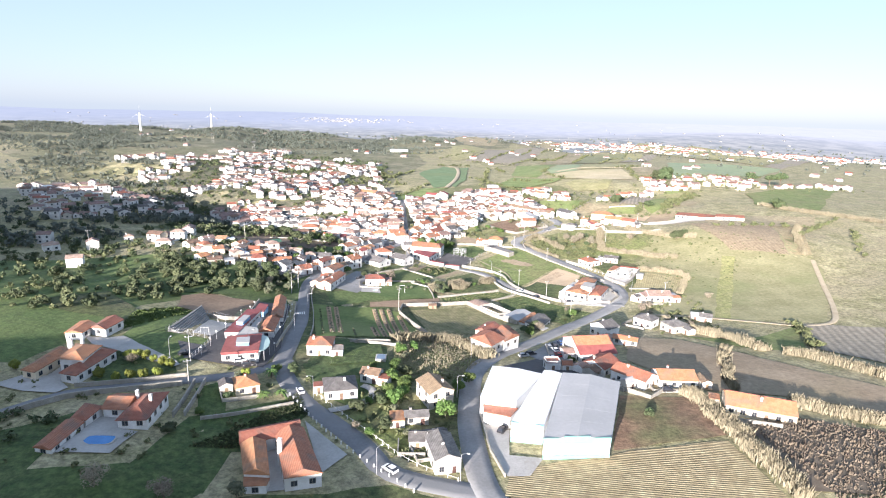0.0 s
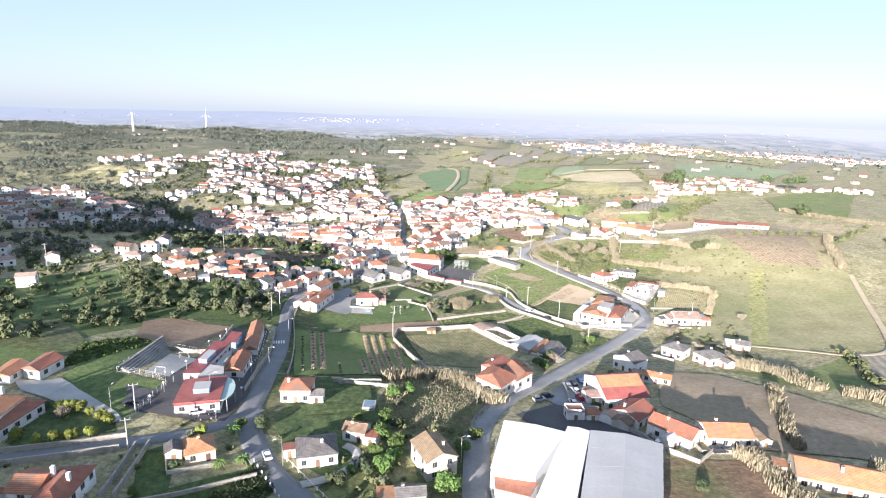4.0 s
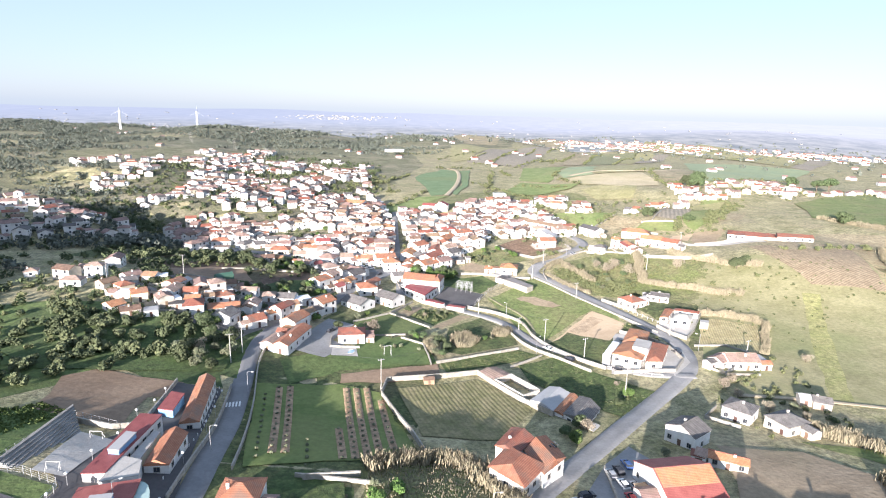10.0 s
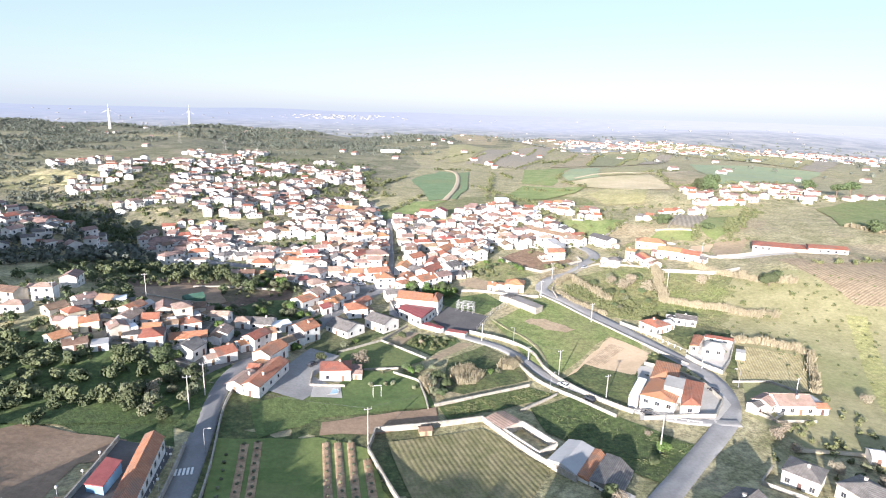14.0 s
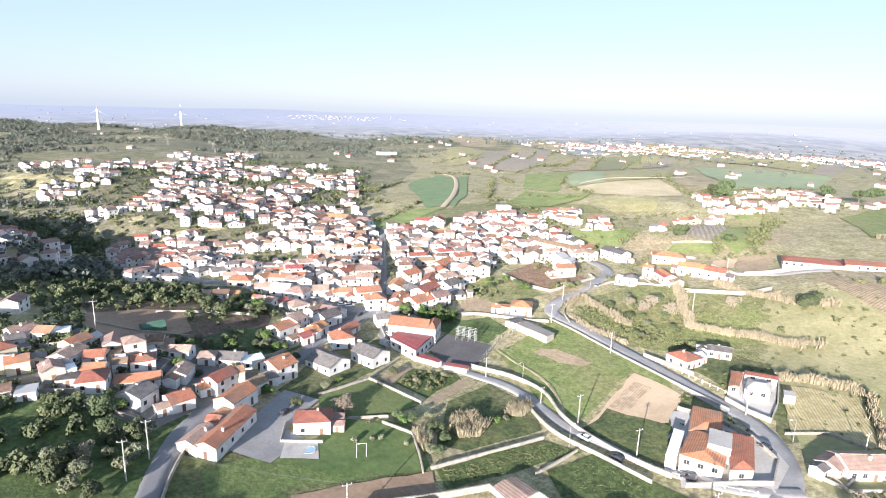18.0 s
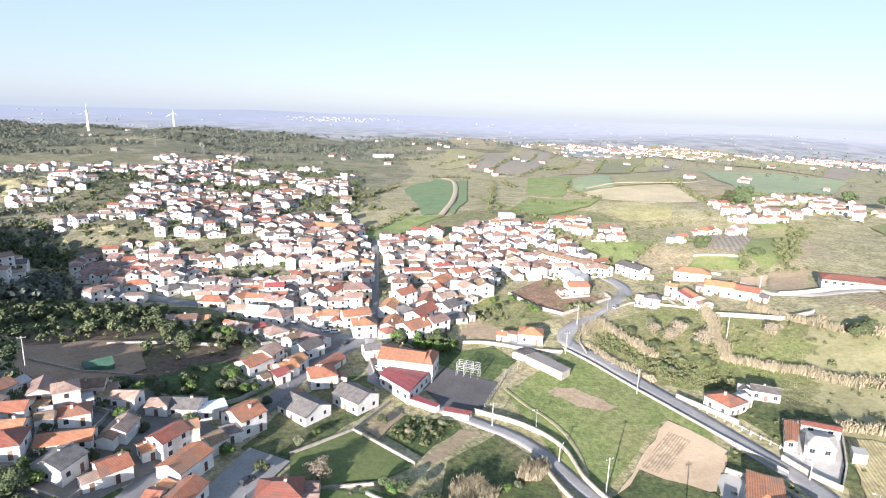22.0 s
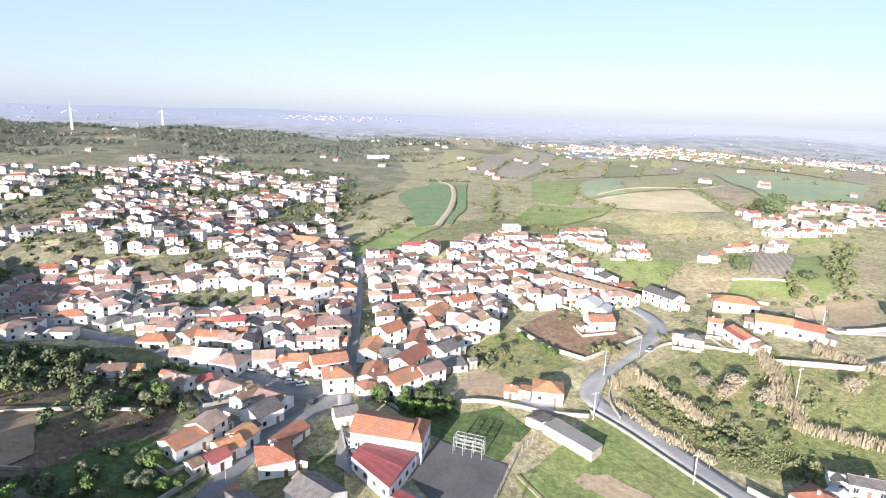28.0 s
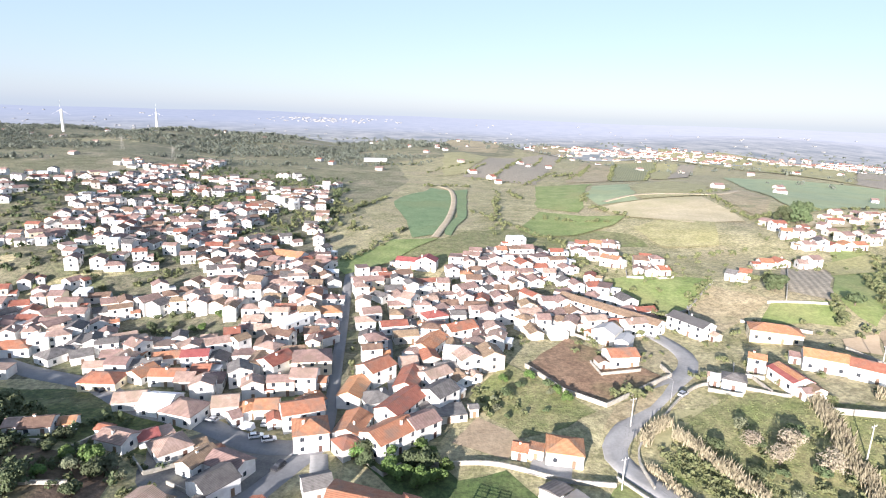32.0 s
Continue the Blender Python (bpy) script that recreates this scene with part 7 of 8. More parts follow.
def blades(line_or_poly, count, hmin, hmax, material, name, label, category, seed, width=3.0, is_poly=False, thick=0.12):
    """Many upright leaning blades as one object."""
    rnd = random.Random(seed)
    pts = []
    if is_poly:
        xs, ys = [p[0] for p in line_or_poly], [p[1] for p in line_or_poly]
        while len(pts) < count:
            x, y = rnd.uniform(min(xs), max(xs)), rnd.uniform(min(ys), max(ys))
            if inside(x, y, line_or_poly):
                pts.append((x, y))
    else:
        ln = smooth_line(line_or_poly, 1.0)
        nr = sideways(ln)
        for _ in range(count):
            i = rnd.randrange(len(ln))
            w = rnd.gauss(0, 0.45) * width + math.sin(i * 0.31) * 0.5
            pts.append((ln[i][0] + nr[i][0] * w + rnd.uniform(-.5, .5), ln[i][1] + nr[i][1] * w + rnd.uniform(-.5, .5)))
    P = np.array(pts)
    Z = heights(P[:, 0], P[:, 1])
    clump = [noise.noise(Vector((p[0] * 0.25, p[1] * 0.25, 0))) for p in pts]
    v, f = [], []
    for (x, y), z, cl in zip(pts, Z, clump):
        h, a = rnd.uniform(hmin, hmax) * (1 + 0.5 * cl), rnd.uniform(0, 6.28)
        lx, ly = rnd.gauss(0.1 * cl, 0.2) * h, rnd.gauss(-0.1 * cl, 0.2) * h
        dx, dy, n = math.cos(a) * thick, math.sin(a) * thick, len(v)
        v += [(x - dx, y - dy, z - 0.2), (x + dx, y + dy, z - 0.2), (x + lx * .4 + dx * 1.5, y + ly * .4 + dy * 1.5, z + h * 0.62), (x + lx + dx * .6, y + ly + dy * .6, z + h), (x + lx * .5 - dx * 1.5, y + ly * .5 - dy * 1.5, z + h * 0.62)]
        f.append((n, n + 1, n + 2, n + 3, n + 4))
    return tagged(new(name, mesh_of(name, v, f, material)), label, category, "", "stuff")


SCRUBLEAF = surface("rank green weeds", (0.13, 0.155, 0.055), (0.215, 0.22, 0.095), 1.2, 0.9, 0.0)
REEDLABEL = "tall dry straw-coloured giant reeds beside the field"
for i, (pts, cnt, w) in enumerate((
        ([(77, 165), (79, 156), (79.5, 139), (80.5, 127), (82, 112)], 3800, 2.4), ([(104, 243), (121, 229), (127, 211)], 2600, 3.0), ([(133, 208), (142, 200), (149, 184), (156, 172)], 2400, 2.4),
        ([(105, 158), (121, 149), (134, 143)], 2000, 2.2), ([(-18, 209), (-4, 217), (9, 213), (17, 194)], 3400, 3.2),
        ([(117, 433), (115.5, 416.5), (110.6, 398.6), (107.4, 382)], 2600, 2.2), ([(136.7, 423), (143, 412), (150, 404), (158, 395.5), (172, 386)], 1900, 2.0), 
        ([(141, 330), (142, 323), (135, 310), (128, 296)], 1100, 1.3), ([(119, 337), (131, 335.5), (141, 330)], 1000, 1.4), ([(107, 382), (115, 377.4), (123.6, 373.7), (136, 366), (150, 360)], 1900, 1.8), ([(60, 405), (66, 411), (70, 414)], 500, 1.6), ([(70, 408), (76, 396), (81, 384)], 900, 1.8),
        ([(262, 420), (240, 385), (226, 350)], 1400, 2.0), ([(110, 210), (100, 187), (93, 168)], 1700, 1.5), ([(280, 508), (300, 470), (340, 440)], 1600, 4.0))):
    blades(pts, int(cnt * 1.4), 1.3, 3.4, REED, "reed_bed", REEDLABEL, "reeds", 40 + i, w)
for poly_, n_, s_ in (([(3, 308), (6, 314), (11, 314), (16, 310), (12, 303), (6, 301.5)], 3200, 71), ([(21, 316), (24, 321), (30, 324), (31, 321), (27, 316)], 1500, 72), ([(-8, 303), (-5, 303), (-2, 296), (-4, 293)], 700, 73)):
    blades(poly_, n_, 1.2, 3.4, REED, "reed_bed", "pale dry reeds in the garden below the lane", "reeds", s_, is_poly=True, thick=0.07)
blades([(85, 145), (102, 148), (122, 142), (140, 132), (130, 108), (90, 106)], 5200, 0.3, 1.1, BRUSH, "thicket", "brown thicket of bare bushes and twigs", "bushes", 61, is_poly=True, thick=0.16)
blades([(61, 397), (68, 405), (93, 430), (111, 425), (150, 405), (121, 351), (81, 363), (69, 385)], 5000, 0.15, 0.5, SCRUBLEAF, "undergrowth", "rough green undergrowth on the slope", "undergrowth", 62, is_poly=True, thick=0.14)
blades([(63, 398), (70, 404), (96, 380), (104, 364), (96, 358), (80, 368), (70, 386)], 4200, 0.3, 0.9, UNDER, "rank_weeds", "bright green rank weeds beside the road", "weeds", 68, is_poly=True, thick=0.13)
blades([(58.5, 396), (62, 388), (69, 377), (76, 368)], 900, 0.8, 2.0, REED, "reed_bed", "dry grass and reeds along the road edge", "reeds", 69, 1.5)
blades([(-18, 207), (4, 220), (15, 190), (7, 172), (-15, 177)], 4200, 0.3, 0.9, REED, "thicket", "tangled pale brown brambles behind the reeds", "bushes", 63, is_poly=True, thick=0.09)
blades([(29, 288), (44, 297), (74, 265), (57, 246), (40, 262)], 2600, 0.2, 0.45, UNDER, "crop_plants", "low leafy green crop plants", "crop", 64, is_poly=True, thick=0.2)
blades([(1, 286), (31, 303), (40, 298), (3, 280)], 2200, 0.2, 0.45, UNDER, "crop_plants", "low leafy green crop plants", "crop", 65, is_poly=True, thick=0.2)
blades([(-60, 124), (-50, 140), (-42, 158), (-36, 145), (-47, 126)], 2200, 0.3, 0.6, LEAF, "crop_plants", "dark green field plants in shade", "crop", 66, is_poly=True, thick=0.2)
blades([(-122, 217), (-111, 230), (-100, 226), (-112, 201), (-117, 195)], 2200, 0.3, 0.8, LEAFLIGHT, "crop_plants", "rank green weeds by the court", "crop", 67, is_poly=True, thick=0.2)


def clump_stuff(name, label, spots, leafmat, seed, count=26, leaf=0.9):
    """Woodland too far to count: a great many leafy crowns as one object."""
    rnd = random.Random(seed)
    kinds = [crown_vf(rnd, 5, 1.0, count, leaf / 3.2, 0.8) for _ in range(6)]
    V, F, n = [], [], 0
    P = np.array(spots)
    Z = heights(P[:, 0], P[:, 1])
    for (x, y, s), z in zip(spots, Z):
        kv, kf = kinds[rnd.randrange(6)]
        a = np.array(kv)
        th = rnd.uniform(0, 6.28)
        c, sn = math.cos(th), math.sin(th)
        b = np.stack([x + s * (a[:, 0] * c - a[:, 1] * sn), y + s * (a[:, 0] * sn + a[:, 1] * c), z + s * (0.62 + a[:, 2] * rnd.uniform(0.8, 1.1))], 1)
        V.append(b)
        F += [tuple(i + n for i in q) for q in kf]
        n += len(kv)
    me = bpy.data.meshes.new(name)
    me.from_pydata(np.concatenate(V).tolist(), [], F)
    me.materials.append(leafmat)
    return tagged(new(name, me), label, "woodland", "", "stuff")


def spots_in(poly, n, smin, smax, seed, keepout=True):
    rnd, out, tries = random.Random(seed), [], 0
    xs, ys = [p[0] for p in poly], [p[1] for p in poly]
    while len(out) < n and tries < n * 30:
        tries += 1
        x, y = rnd.uniform(min(xs), max(xs)), rnd.uniform(min(ys), max(ys))
        if inside(x, y, poly) and (not keepout or free(x, y, 2.0, 4.0)):
            out.append((x, y, rnd.uniform(smin, smax)))
    return out


WOODS = spots_in([(-513, 620), (-542, 867), (-374, 720), (-268, 610), (-205, 490), (-255, 490), (-345, 560), (-432, 575)], 620, 2.0, 3.8, 1)[:420]
WOODS += spots_in([(-330, 250), (-420, 420), (-330, 420), (-240, 370), (-190, 350), (-240, 300)], 260, 2.2, 4.0, 2)
WOODS += spots_in([(-235, 380), (-280, 400), (-200, 480), (-160, 440), (-190, 400)], 160, 2.5, 4.2, 3)
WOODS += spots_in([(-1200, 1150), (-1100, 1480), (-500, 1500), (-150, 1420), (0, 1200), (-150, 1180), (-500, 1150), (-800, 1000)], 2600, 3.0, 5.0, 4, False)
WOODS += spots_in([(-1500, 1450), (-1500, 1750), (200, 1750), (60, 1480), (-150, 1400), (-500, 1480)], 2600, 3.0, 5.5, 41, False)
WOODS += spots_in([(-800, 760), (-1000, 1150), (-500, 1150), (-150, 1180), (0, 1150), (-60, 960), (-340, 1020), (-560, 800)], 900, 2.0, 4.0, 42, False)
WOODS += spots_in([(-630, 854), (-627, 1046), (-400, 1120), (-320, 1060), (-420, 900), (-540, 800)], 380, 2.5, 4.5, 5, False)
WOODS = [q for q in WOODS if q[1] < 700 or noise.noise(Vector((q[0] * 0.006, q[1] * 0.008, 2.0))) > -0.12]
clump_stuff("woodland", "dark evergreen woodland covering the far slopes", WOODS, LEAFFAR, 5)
HEDGE = []
for a, b, n in (((180, 473), (216, 521), 16), ((216, 521), (246, 562), 14), ((60, 430), (70, 424), 4), ((-10, 1000), (60, 1150), 22), ((100, 900), (170, 1080), 26), ((160, 960), (240, 1180), 26), ((-90, 1090), (-20, 1110), 22), ((30, 720), (60, 650), 16),
                 ((60, 650), (80, 600), 14), ((230, 770), (300, 840), 10), ((270, 690), (420, 760), 18), ((300, 440), (240, 385), 16), ((193, 403), (271, 420), 16), ((150, 470), (200, 470), 10), ((264, 350), (300, 420), 10), ((161, 250), (150, 214), 16), ((-96, 640), (-60, 720), 24),
                 ((-60, 720), (-40, 780), 18), ((-20, 640), (-45, 560), 20), ((-10, 870), (40, 880), 20), ((120, 660), (70, 690), 12), ((86, 480), (60, 520), 14), ((78, 510), (94, 491), 14), ((135, 530), (111, 501), 10), ((170, 494), (160, 473), 10), ((209, 528), (183, 482), 14), ((243, 573), (183, 482), 16), ((154, 524), (164, 521), 8), ((54, 791), (48, 635), 14), ((66, 859), (38, 613), 16), ((64, 492), (80, 470), 10), ((100, 560), (180, 580), 16), ((69, 957), (158, 1336), 64), ((148, 1152), (201, 1371), 37), ((210, 1271), (379, 1909), 90), ((210, 961), (383, 1499), 90), ((264, 987), (468, 1496), 60), ((37, 991), (73, 1130), 23), ((590, 1289), (570, 1196), 15), ((46, 945), (113, 910), 12), ((236, 756), (215, 645), 18), ((150, 1000), (190, 1060), 30), ((186, 1011), (258, 1237), 40), ((220, 650), (280, 708), 24), ((74, 843), (80, 790), 18), ((139, 670), (126, 724), 14), ((128, 749), (140, 800), 12)):
    rnd = random.Random(int(a[0] * 7 + b[1]))
    for i in range(n):
        t = i / n
        HEDGE.append((a[0] + (b[0] - a[0]) * t + rnd.gauss(0, 1.5), a[1] + (b[1] - a[1]) * t + rnd.gauss(0, 1.5), rnd.uniform(1.4, 3.0) * (1 if a[1] < 600 else 0.95)))
rnd = random.Random(44)
for q in PLACED + SPECS:                                   # gardens of the eastern hamlets
    if q[0] > 60 and q[1] > 430:
        for k in range(5):
            HEDGE.append((q[0] + rnd.gauss(0, 9), q[1] + rnd.gauss(0, 9), rnd.uniform(0.9, 2.2)))
clump_stuff("hedgerow", "uneven hedgerows and field trees between the plots", HEDGE, UNDER, 6, 40, 0.8)
DARK = spots_in([(-330, 215), (-330, 420), (-200, 470), (-150, 380), (-90, 350), (-110, 300), (-160, 240), (-200, 215)], 380, 1.3, 3.0, 31)
DARK += spots_in([(-150, 300), (-150, 365), (-75, 345), (-72, 300)], 130, 0.9, 1.8, 32)
DARK += spots_in([(-360, 560), (-290, 560), (-205, 500), (-230, 480), (-330, 520)], 220, 2.0, 4.0, 33)
DARK += spots_in([(-140, 105), (-105, 105), (-95, 130), (-130, 150)], 60, 1.0, 2.0, 34)
DARK += spots_in([(-130, 355), (-60, 385), (-70, 412), (-120, 425), (-190, 440), (-190, 380)], 200, 1.0, 2.4, 35)
clump_stuff("grove_trees", "evergreen oaks and olives crowding the valley side", FARGROVE[::2], LEAF, 28, 230, 0.5)
clump_stuff("grove_bushes", "lighter olive trees and tall shrubs in the grove", FARGROVE[1::2], UNDERLIGHT, 29, 230, 0.5)
clump_stuff("thicket_trees", "dark evergreen bushes and trees between the houses", DARK, LEAF, 8, 44, 0.8)
BUSH = spots_in([(-300, 480), (-338, 700), (-244, 900), (-90, 830), (-40, 640), (-70, 600), (-120, 540), (-170, 440)], 760, 1.2, 2.6, 8)
DARKHILL = spots_in([(-338, 560), (-345, 740), (-300, 1000), (-90, 900), (-60, 640), (-120, 560), (-200, 530)], 560, 1.4, 3.2, 36)
clump_stuff("hillside_trees", "dark trees scattered among the hillside houses", DARKHILL, LEAF, 18, 30, 0.9)
BUSH += spots_in([(-270, 200), (-280, 330), (-150, 380), (-90, 350), (-100, 300), (-150, 200)], 240, 1.0, 2.2, 9)
BUSH += spots_in([(-80, 440), (-40, 520), (60, 560), (80, 500), (20, 450), (-60, 425)], 90, 0.8, 1.6, 10)
BUSH += spots_in([(64, 397), (70, 405), (93, 430), (150, 408), (190, 380), (130, 352), (82, 366)], 60, 0.6, 1.9, 11)
BUSH += spots_in([(60, 400), (66, 406), (92, 378), (84, 362), (70, 386)], 70, 0.8, 1.7, 19)
BUSH += spots_in([(150, 300), (240, 370), (180, 412), (125, 352), (112, 346)], 150, 0.3, 1.0, 51)
BUSH += spots_in([(105, 340), (130, 352), (150, 335), (128, 300), (112, 300)], 40, 0.4, 1.0, 52)
BUSH += spots_in([(62, 278), (100, 300), (104, 345), (88, 345), (70, 300)], 40, 0.4, 1.0, 53)
BUSH += spots_in([(80, 385), (100, 370), (125, 385), (110, 405), (88, 408)], 28, 0.9, 2.0, 54)
BUSH += spots_in([(-125, 340), (-60, 385), (-75, 410), (-130, 420), (-150, 370)], 120, 0.7, 1.6, 12)
BUSH += spots_in([(-14, 333), (-9, 345), (7, 343), (-3, 325)], 60, 0.5, 1.1, 13)
BUSH += spots_in([(-110, 110), (-50, 110), (-40, 170), (-130, 170)], 70, 0.5, 1.2, 14)
BUSH += spots_in([(14, 428), (17, 437), (33, 428), (30, 418), (20, 419)], 22, 0.7, 1.6, 55)
BUSH += spots_in([(90, 260), (135, 300), (125, 240), (95, 230)], 60, 0.6, 1.4, 15)
BUSH += spots_in([(-26, 130), (-24, 180), (10, 175), (5, 120)], 90, 0.6, 1.3, 16)
clump_stuff("shrubs", "scattered shrubs and small garden trees", BUSH, UNDER, 7, 34, 0.9)
PLAIN = spots_in([(-400, 1500), (-300, 2300), (1600, 2300), (1700, 1100), (500, 900), (200, 1500)], 700, 2.5, 6.0, 17, False)
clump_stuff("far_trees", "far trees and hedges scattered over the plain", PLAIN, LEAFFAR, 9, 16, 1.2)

# ================= poles, lamps, cables =================
def power_pole(x, y, height, turn, label="grey concrete power pole with a steel crossarm"):
    p = thing("power_pole", pose(x, y, zt(x, y), 0, 0, turn), label, "pole", "power poles")
    piece("mast", mesh_of("mast", *tube_vf([(0, 0, -1), (0, 0, height)], [0.2, 0.12], 7), CONCRETE), p)
    box_part("crossarm", (-1.1, -0.08, height - 0.6, 1.1, 0.08, height - 0.45), STEEL, p)
    for k in (-1, 0, 1):
        piece("insulator", mesh_of("insulator", *tube_vf([(k, 0, height - 0.45), (k, 0, height - 0.1)], [0.07, 0.05], 6), WHITE), p)
    return p


POLES = [(-20.5, 263, 11.5), (43.2, 311.4, 11), (34, 325, 6), (56, 295, 9), (-74, 271, 11), (-73, 280, 11), (62, 262, 12), (17, 342, 8), (67, 360, 9), (59, 413, 9), (49, 388, 9), (114, 396, 10), (97, 315, 8), (-80, 171, 9), (-74, 156, 8), (150, 440, 9), (-120, 340, 12), (-145, 322, 12), (-190, 300, 14), (118, 292, 8)]
for x, y, h in POLES:
    power_pole(x, y, h, 25)
for a, b in ((0, 4), (1, 0), (4, 5), (1, 7), (4, 16), (16, 18), (6, 3), (8, 10), (10, 9)):
    (x0, y0, h0), (x1, y1, h1) = POLES[a], POLES[b]
    z0, z1 = zt(x0, y0) + h0 - 0.1, zt(x1, y1) + h1 - 0.1
    c = thing("cable", Matrix.Identity(4), "thin dark overhead cables slung between poles", "cable", "cables")
    for k in (-1, 0, 1):
        path = [(x0 + (x1 - x0) * t + k * 0.9, y0 + (y1 - y0) * t, z0 + (z1 - z0) * t - 4 * 1.4 * t * (1 - t)) for t in [i / 10 for i in range(11)]]
        piece("wire", mesh_of("wire", *tube_vf(path, [0.014] * 11, 3), TARMAC), c)


def street_lamp(x, y, turn, height=7.0):
    p = thing("street_lamp", pose(x, y, zt(x, y), 0, 0, turn), "grey street lamp with a curved arm", "street lamp", "street lamps")
    piece("mast", mesh_of("mast", *tube_vf([(0, 0, -0.6), (0, 0, height)], [0.1, 0.06], 6), STEEL), p)
    piece("arm", mesh_of("arm", *tube_vf([(0, 0, height - 0.1), (0.6, 0, height + 0.25), (1.5, 0, height + 0.3)], [0.05, 0.045, 0.04], 5), STEEL), p)
    box_part("lamp_head", (1.3, -0.14, height + 0.2, 2.0, 0.14, height + 0.36), WHITE, p)


for x, y, r in ((-14, 118.5, 40), (-37, 155, 200), (-61, 250, 0), (-57, 211, 0), (5.5, 117, 0), (5.5, 160, 0), (11, 190, 0), (-66, 185, 30), (-87, 172, 90), (-48, 355, 0), (-76, 416, 90), (30, 340, 220), (38, 300, 40), (75, 425, 120), (103, 300, 180)):
    street_lamp(x, y, r)

# ================= cars =================
CARMESH = {}


def car(x, y, turn, paint, word, van=False):
    L, W, H = (4.9, 1.9, 2.1) if van else (4.1, 1.7, 1.45)
    key = (word, van)
    c = thing("van" if van else "car", pose(x, y, zt(x, y) + 0.34, 0, 0, turn), f"{word} {'van' if van else 'hatchback car'} standing on the road side", "van" if van else "car", "parked vehicles")
    if key not in CARMESH:
        m = surface(word + " car paint", paint, [min(1, k * 1.1) for k in paint], 2.0, 0.3, 0.0)
        prof = [(-L / 2, 0.3), (-L / 2, 0.85), (-L / 2 + 0.15, 0.95), (L / 2 - 1.0, 0.92), (L / 2 - 0.1, 0.7), (L / 2, 0.5), (L / 2, 0.3)]
        n = len(prof)
        bv = [(p, s * W / 2, z) for s in (-1, 1) for p, z in prof]
        bf = [tuple(range(n)), tuple(range(n, 2 * n))[::-1]] + [(i, n + i, n + (i + 1) % n, (i + 1) % n) for i in range(n)]
        cab = [(-L / 2 + 0.1, 0.9), (-L / 2 + (0.15 if van else 0.5), H - 0.06), (L / 2 - (1.5 if van else 1.9), H - 0.06), (L / 2 - 1.0, 0.9)]
        cv = [(p, s * (W / 2 - (0.06 if z < 1 else 0.18)), z) for s in (-1, 1) for p, z in cab]
        cf = [(0, 1, 2, 3), (7, 6, 5, 4), (0, 4, 5, 1), (2, 6, 7, 3), (1, 5, 6, 2)]
        rv, rf_ = box_vf(cab[1][0] + 0.05, -W / 2 + 0.2, H - 0.08, cab[2][0] - 0.05, W / 2 - 0.2, H)
        CARMESH[key] = (mesh_of("body", bv, bf, m), mesh_of("cabin", cv, cf, m if van else GLASSDARK), mesh_of("roof", rv, rf_, m),
                        mesh_of("wheel", *tube_vf([(0, -0.1, 0), (0, 0.1, 0)], [0.32, 0.32], 12), TARMAC), mesh_of("hubcap", *tube_vf([(0, -0.12, 0), (0, 0.12, 0)], [0.17, 0.17], 8), STEEL),
                        mesh_of("windscreen", *box_vf(-0.03, -W / 2 + 0.2, 0, 0.03, W / 2 - 0.2, 0.45), GLASSDARK))
    b, k, r, wh_, hub, ws = CARMESH[key]
    piece("body", b, c)
    piece("cabin", k, c)
    piece("roof", r, c)
    piece("windscreen", ws, c, pose(L / 2 - 1.2, 0, 1.0 if not van else 1.25, 0, -35, 0))
    for sx in (-1, 1):
        for sy in (-1, 1):
            w = piece("wheel", wh_, c, pose(sx * L * 0.31, sy * W * 0.46, 0.3))
            piece("hubcap", hub, w)


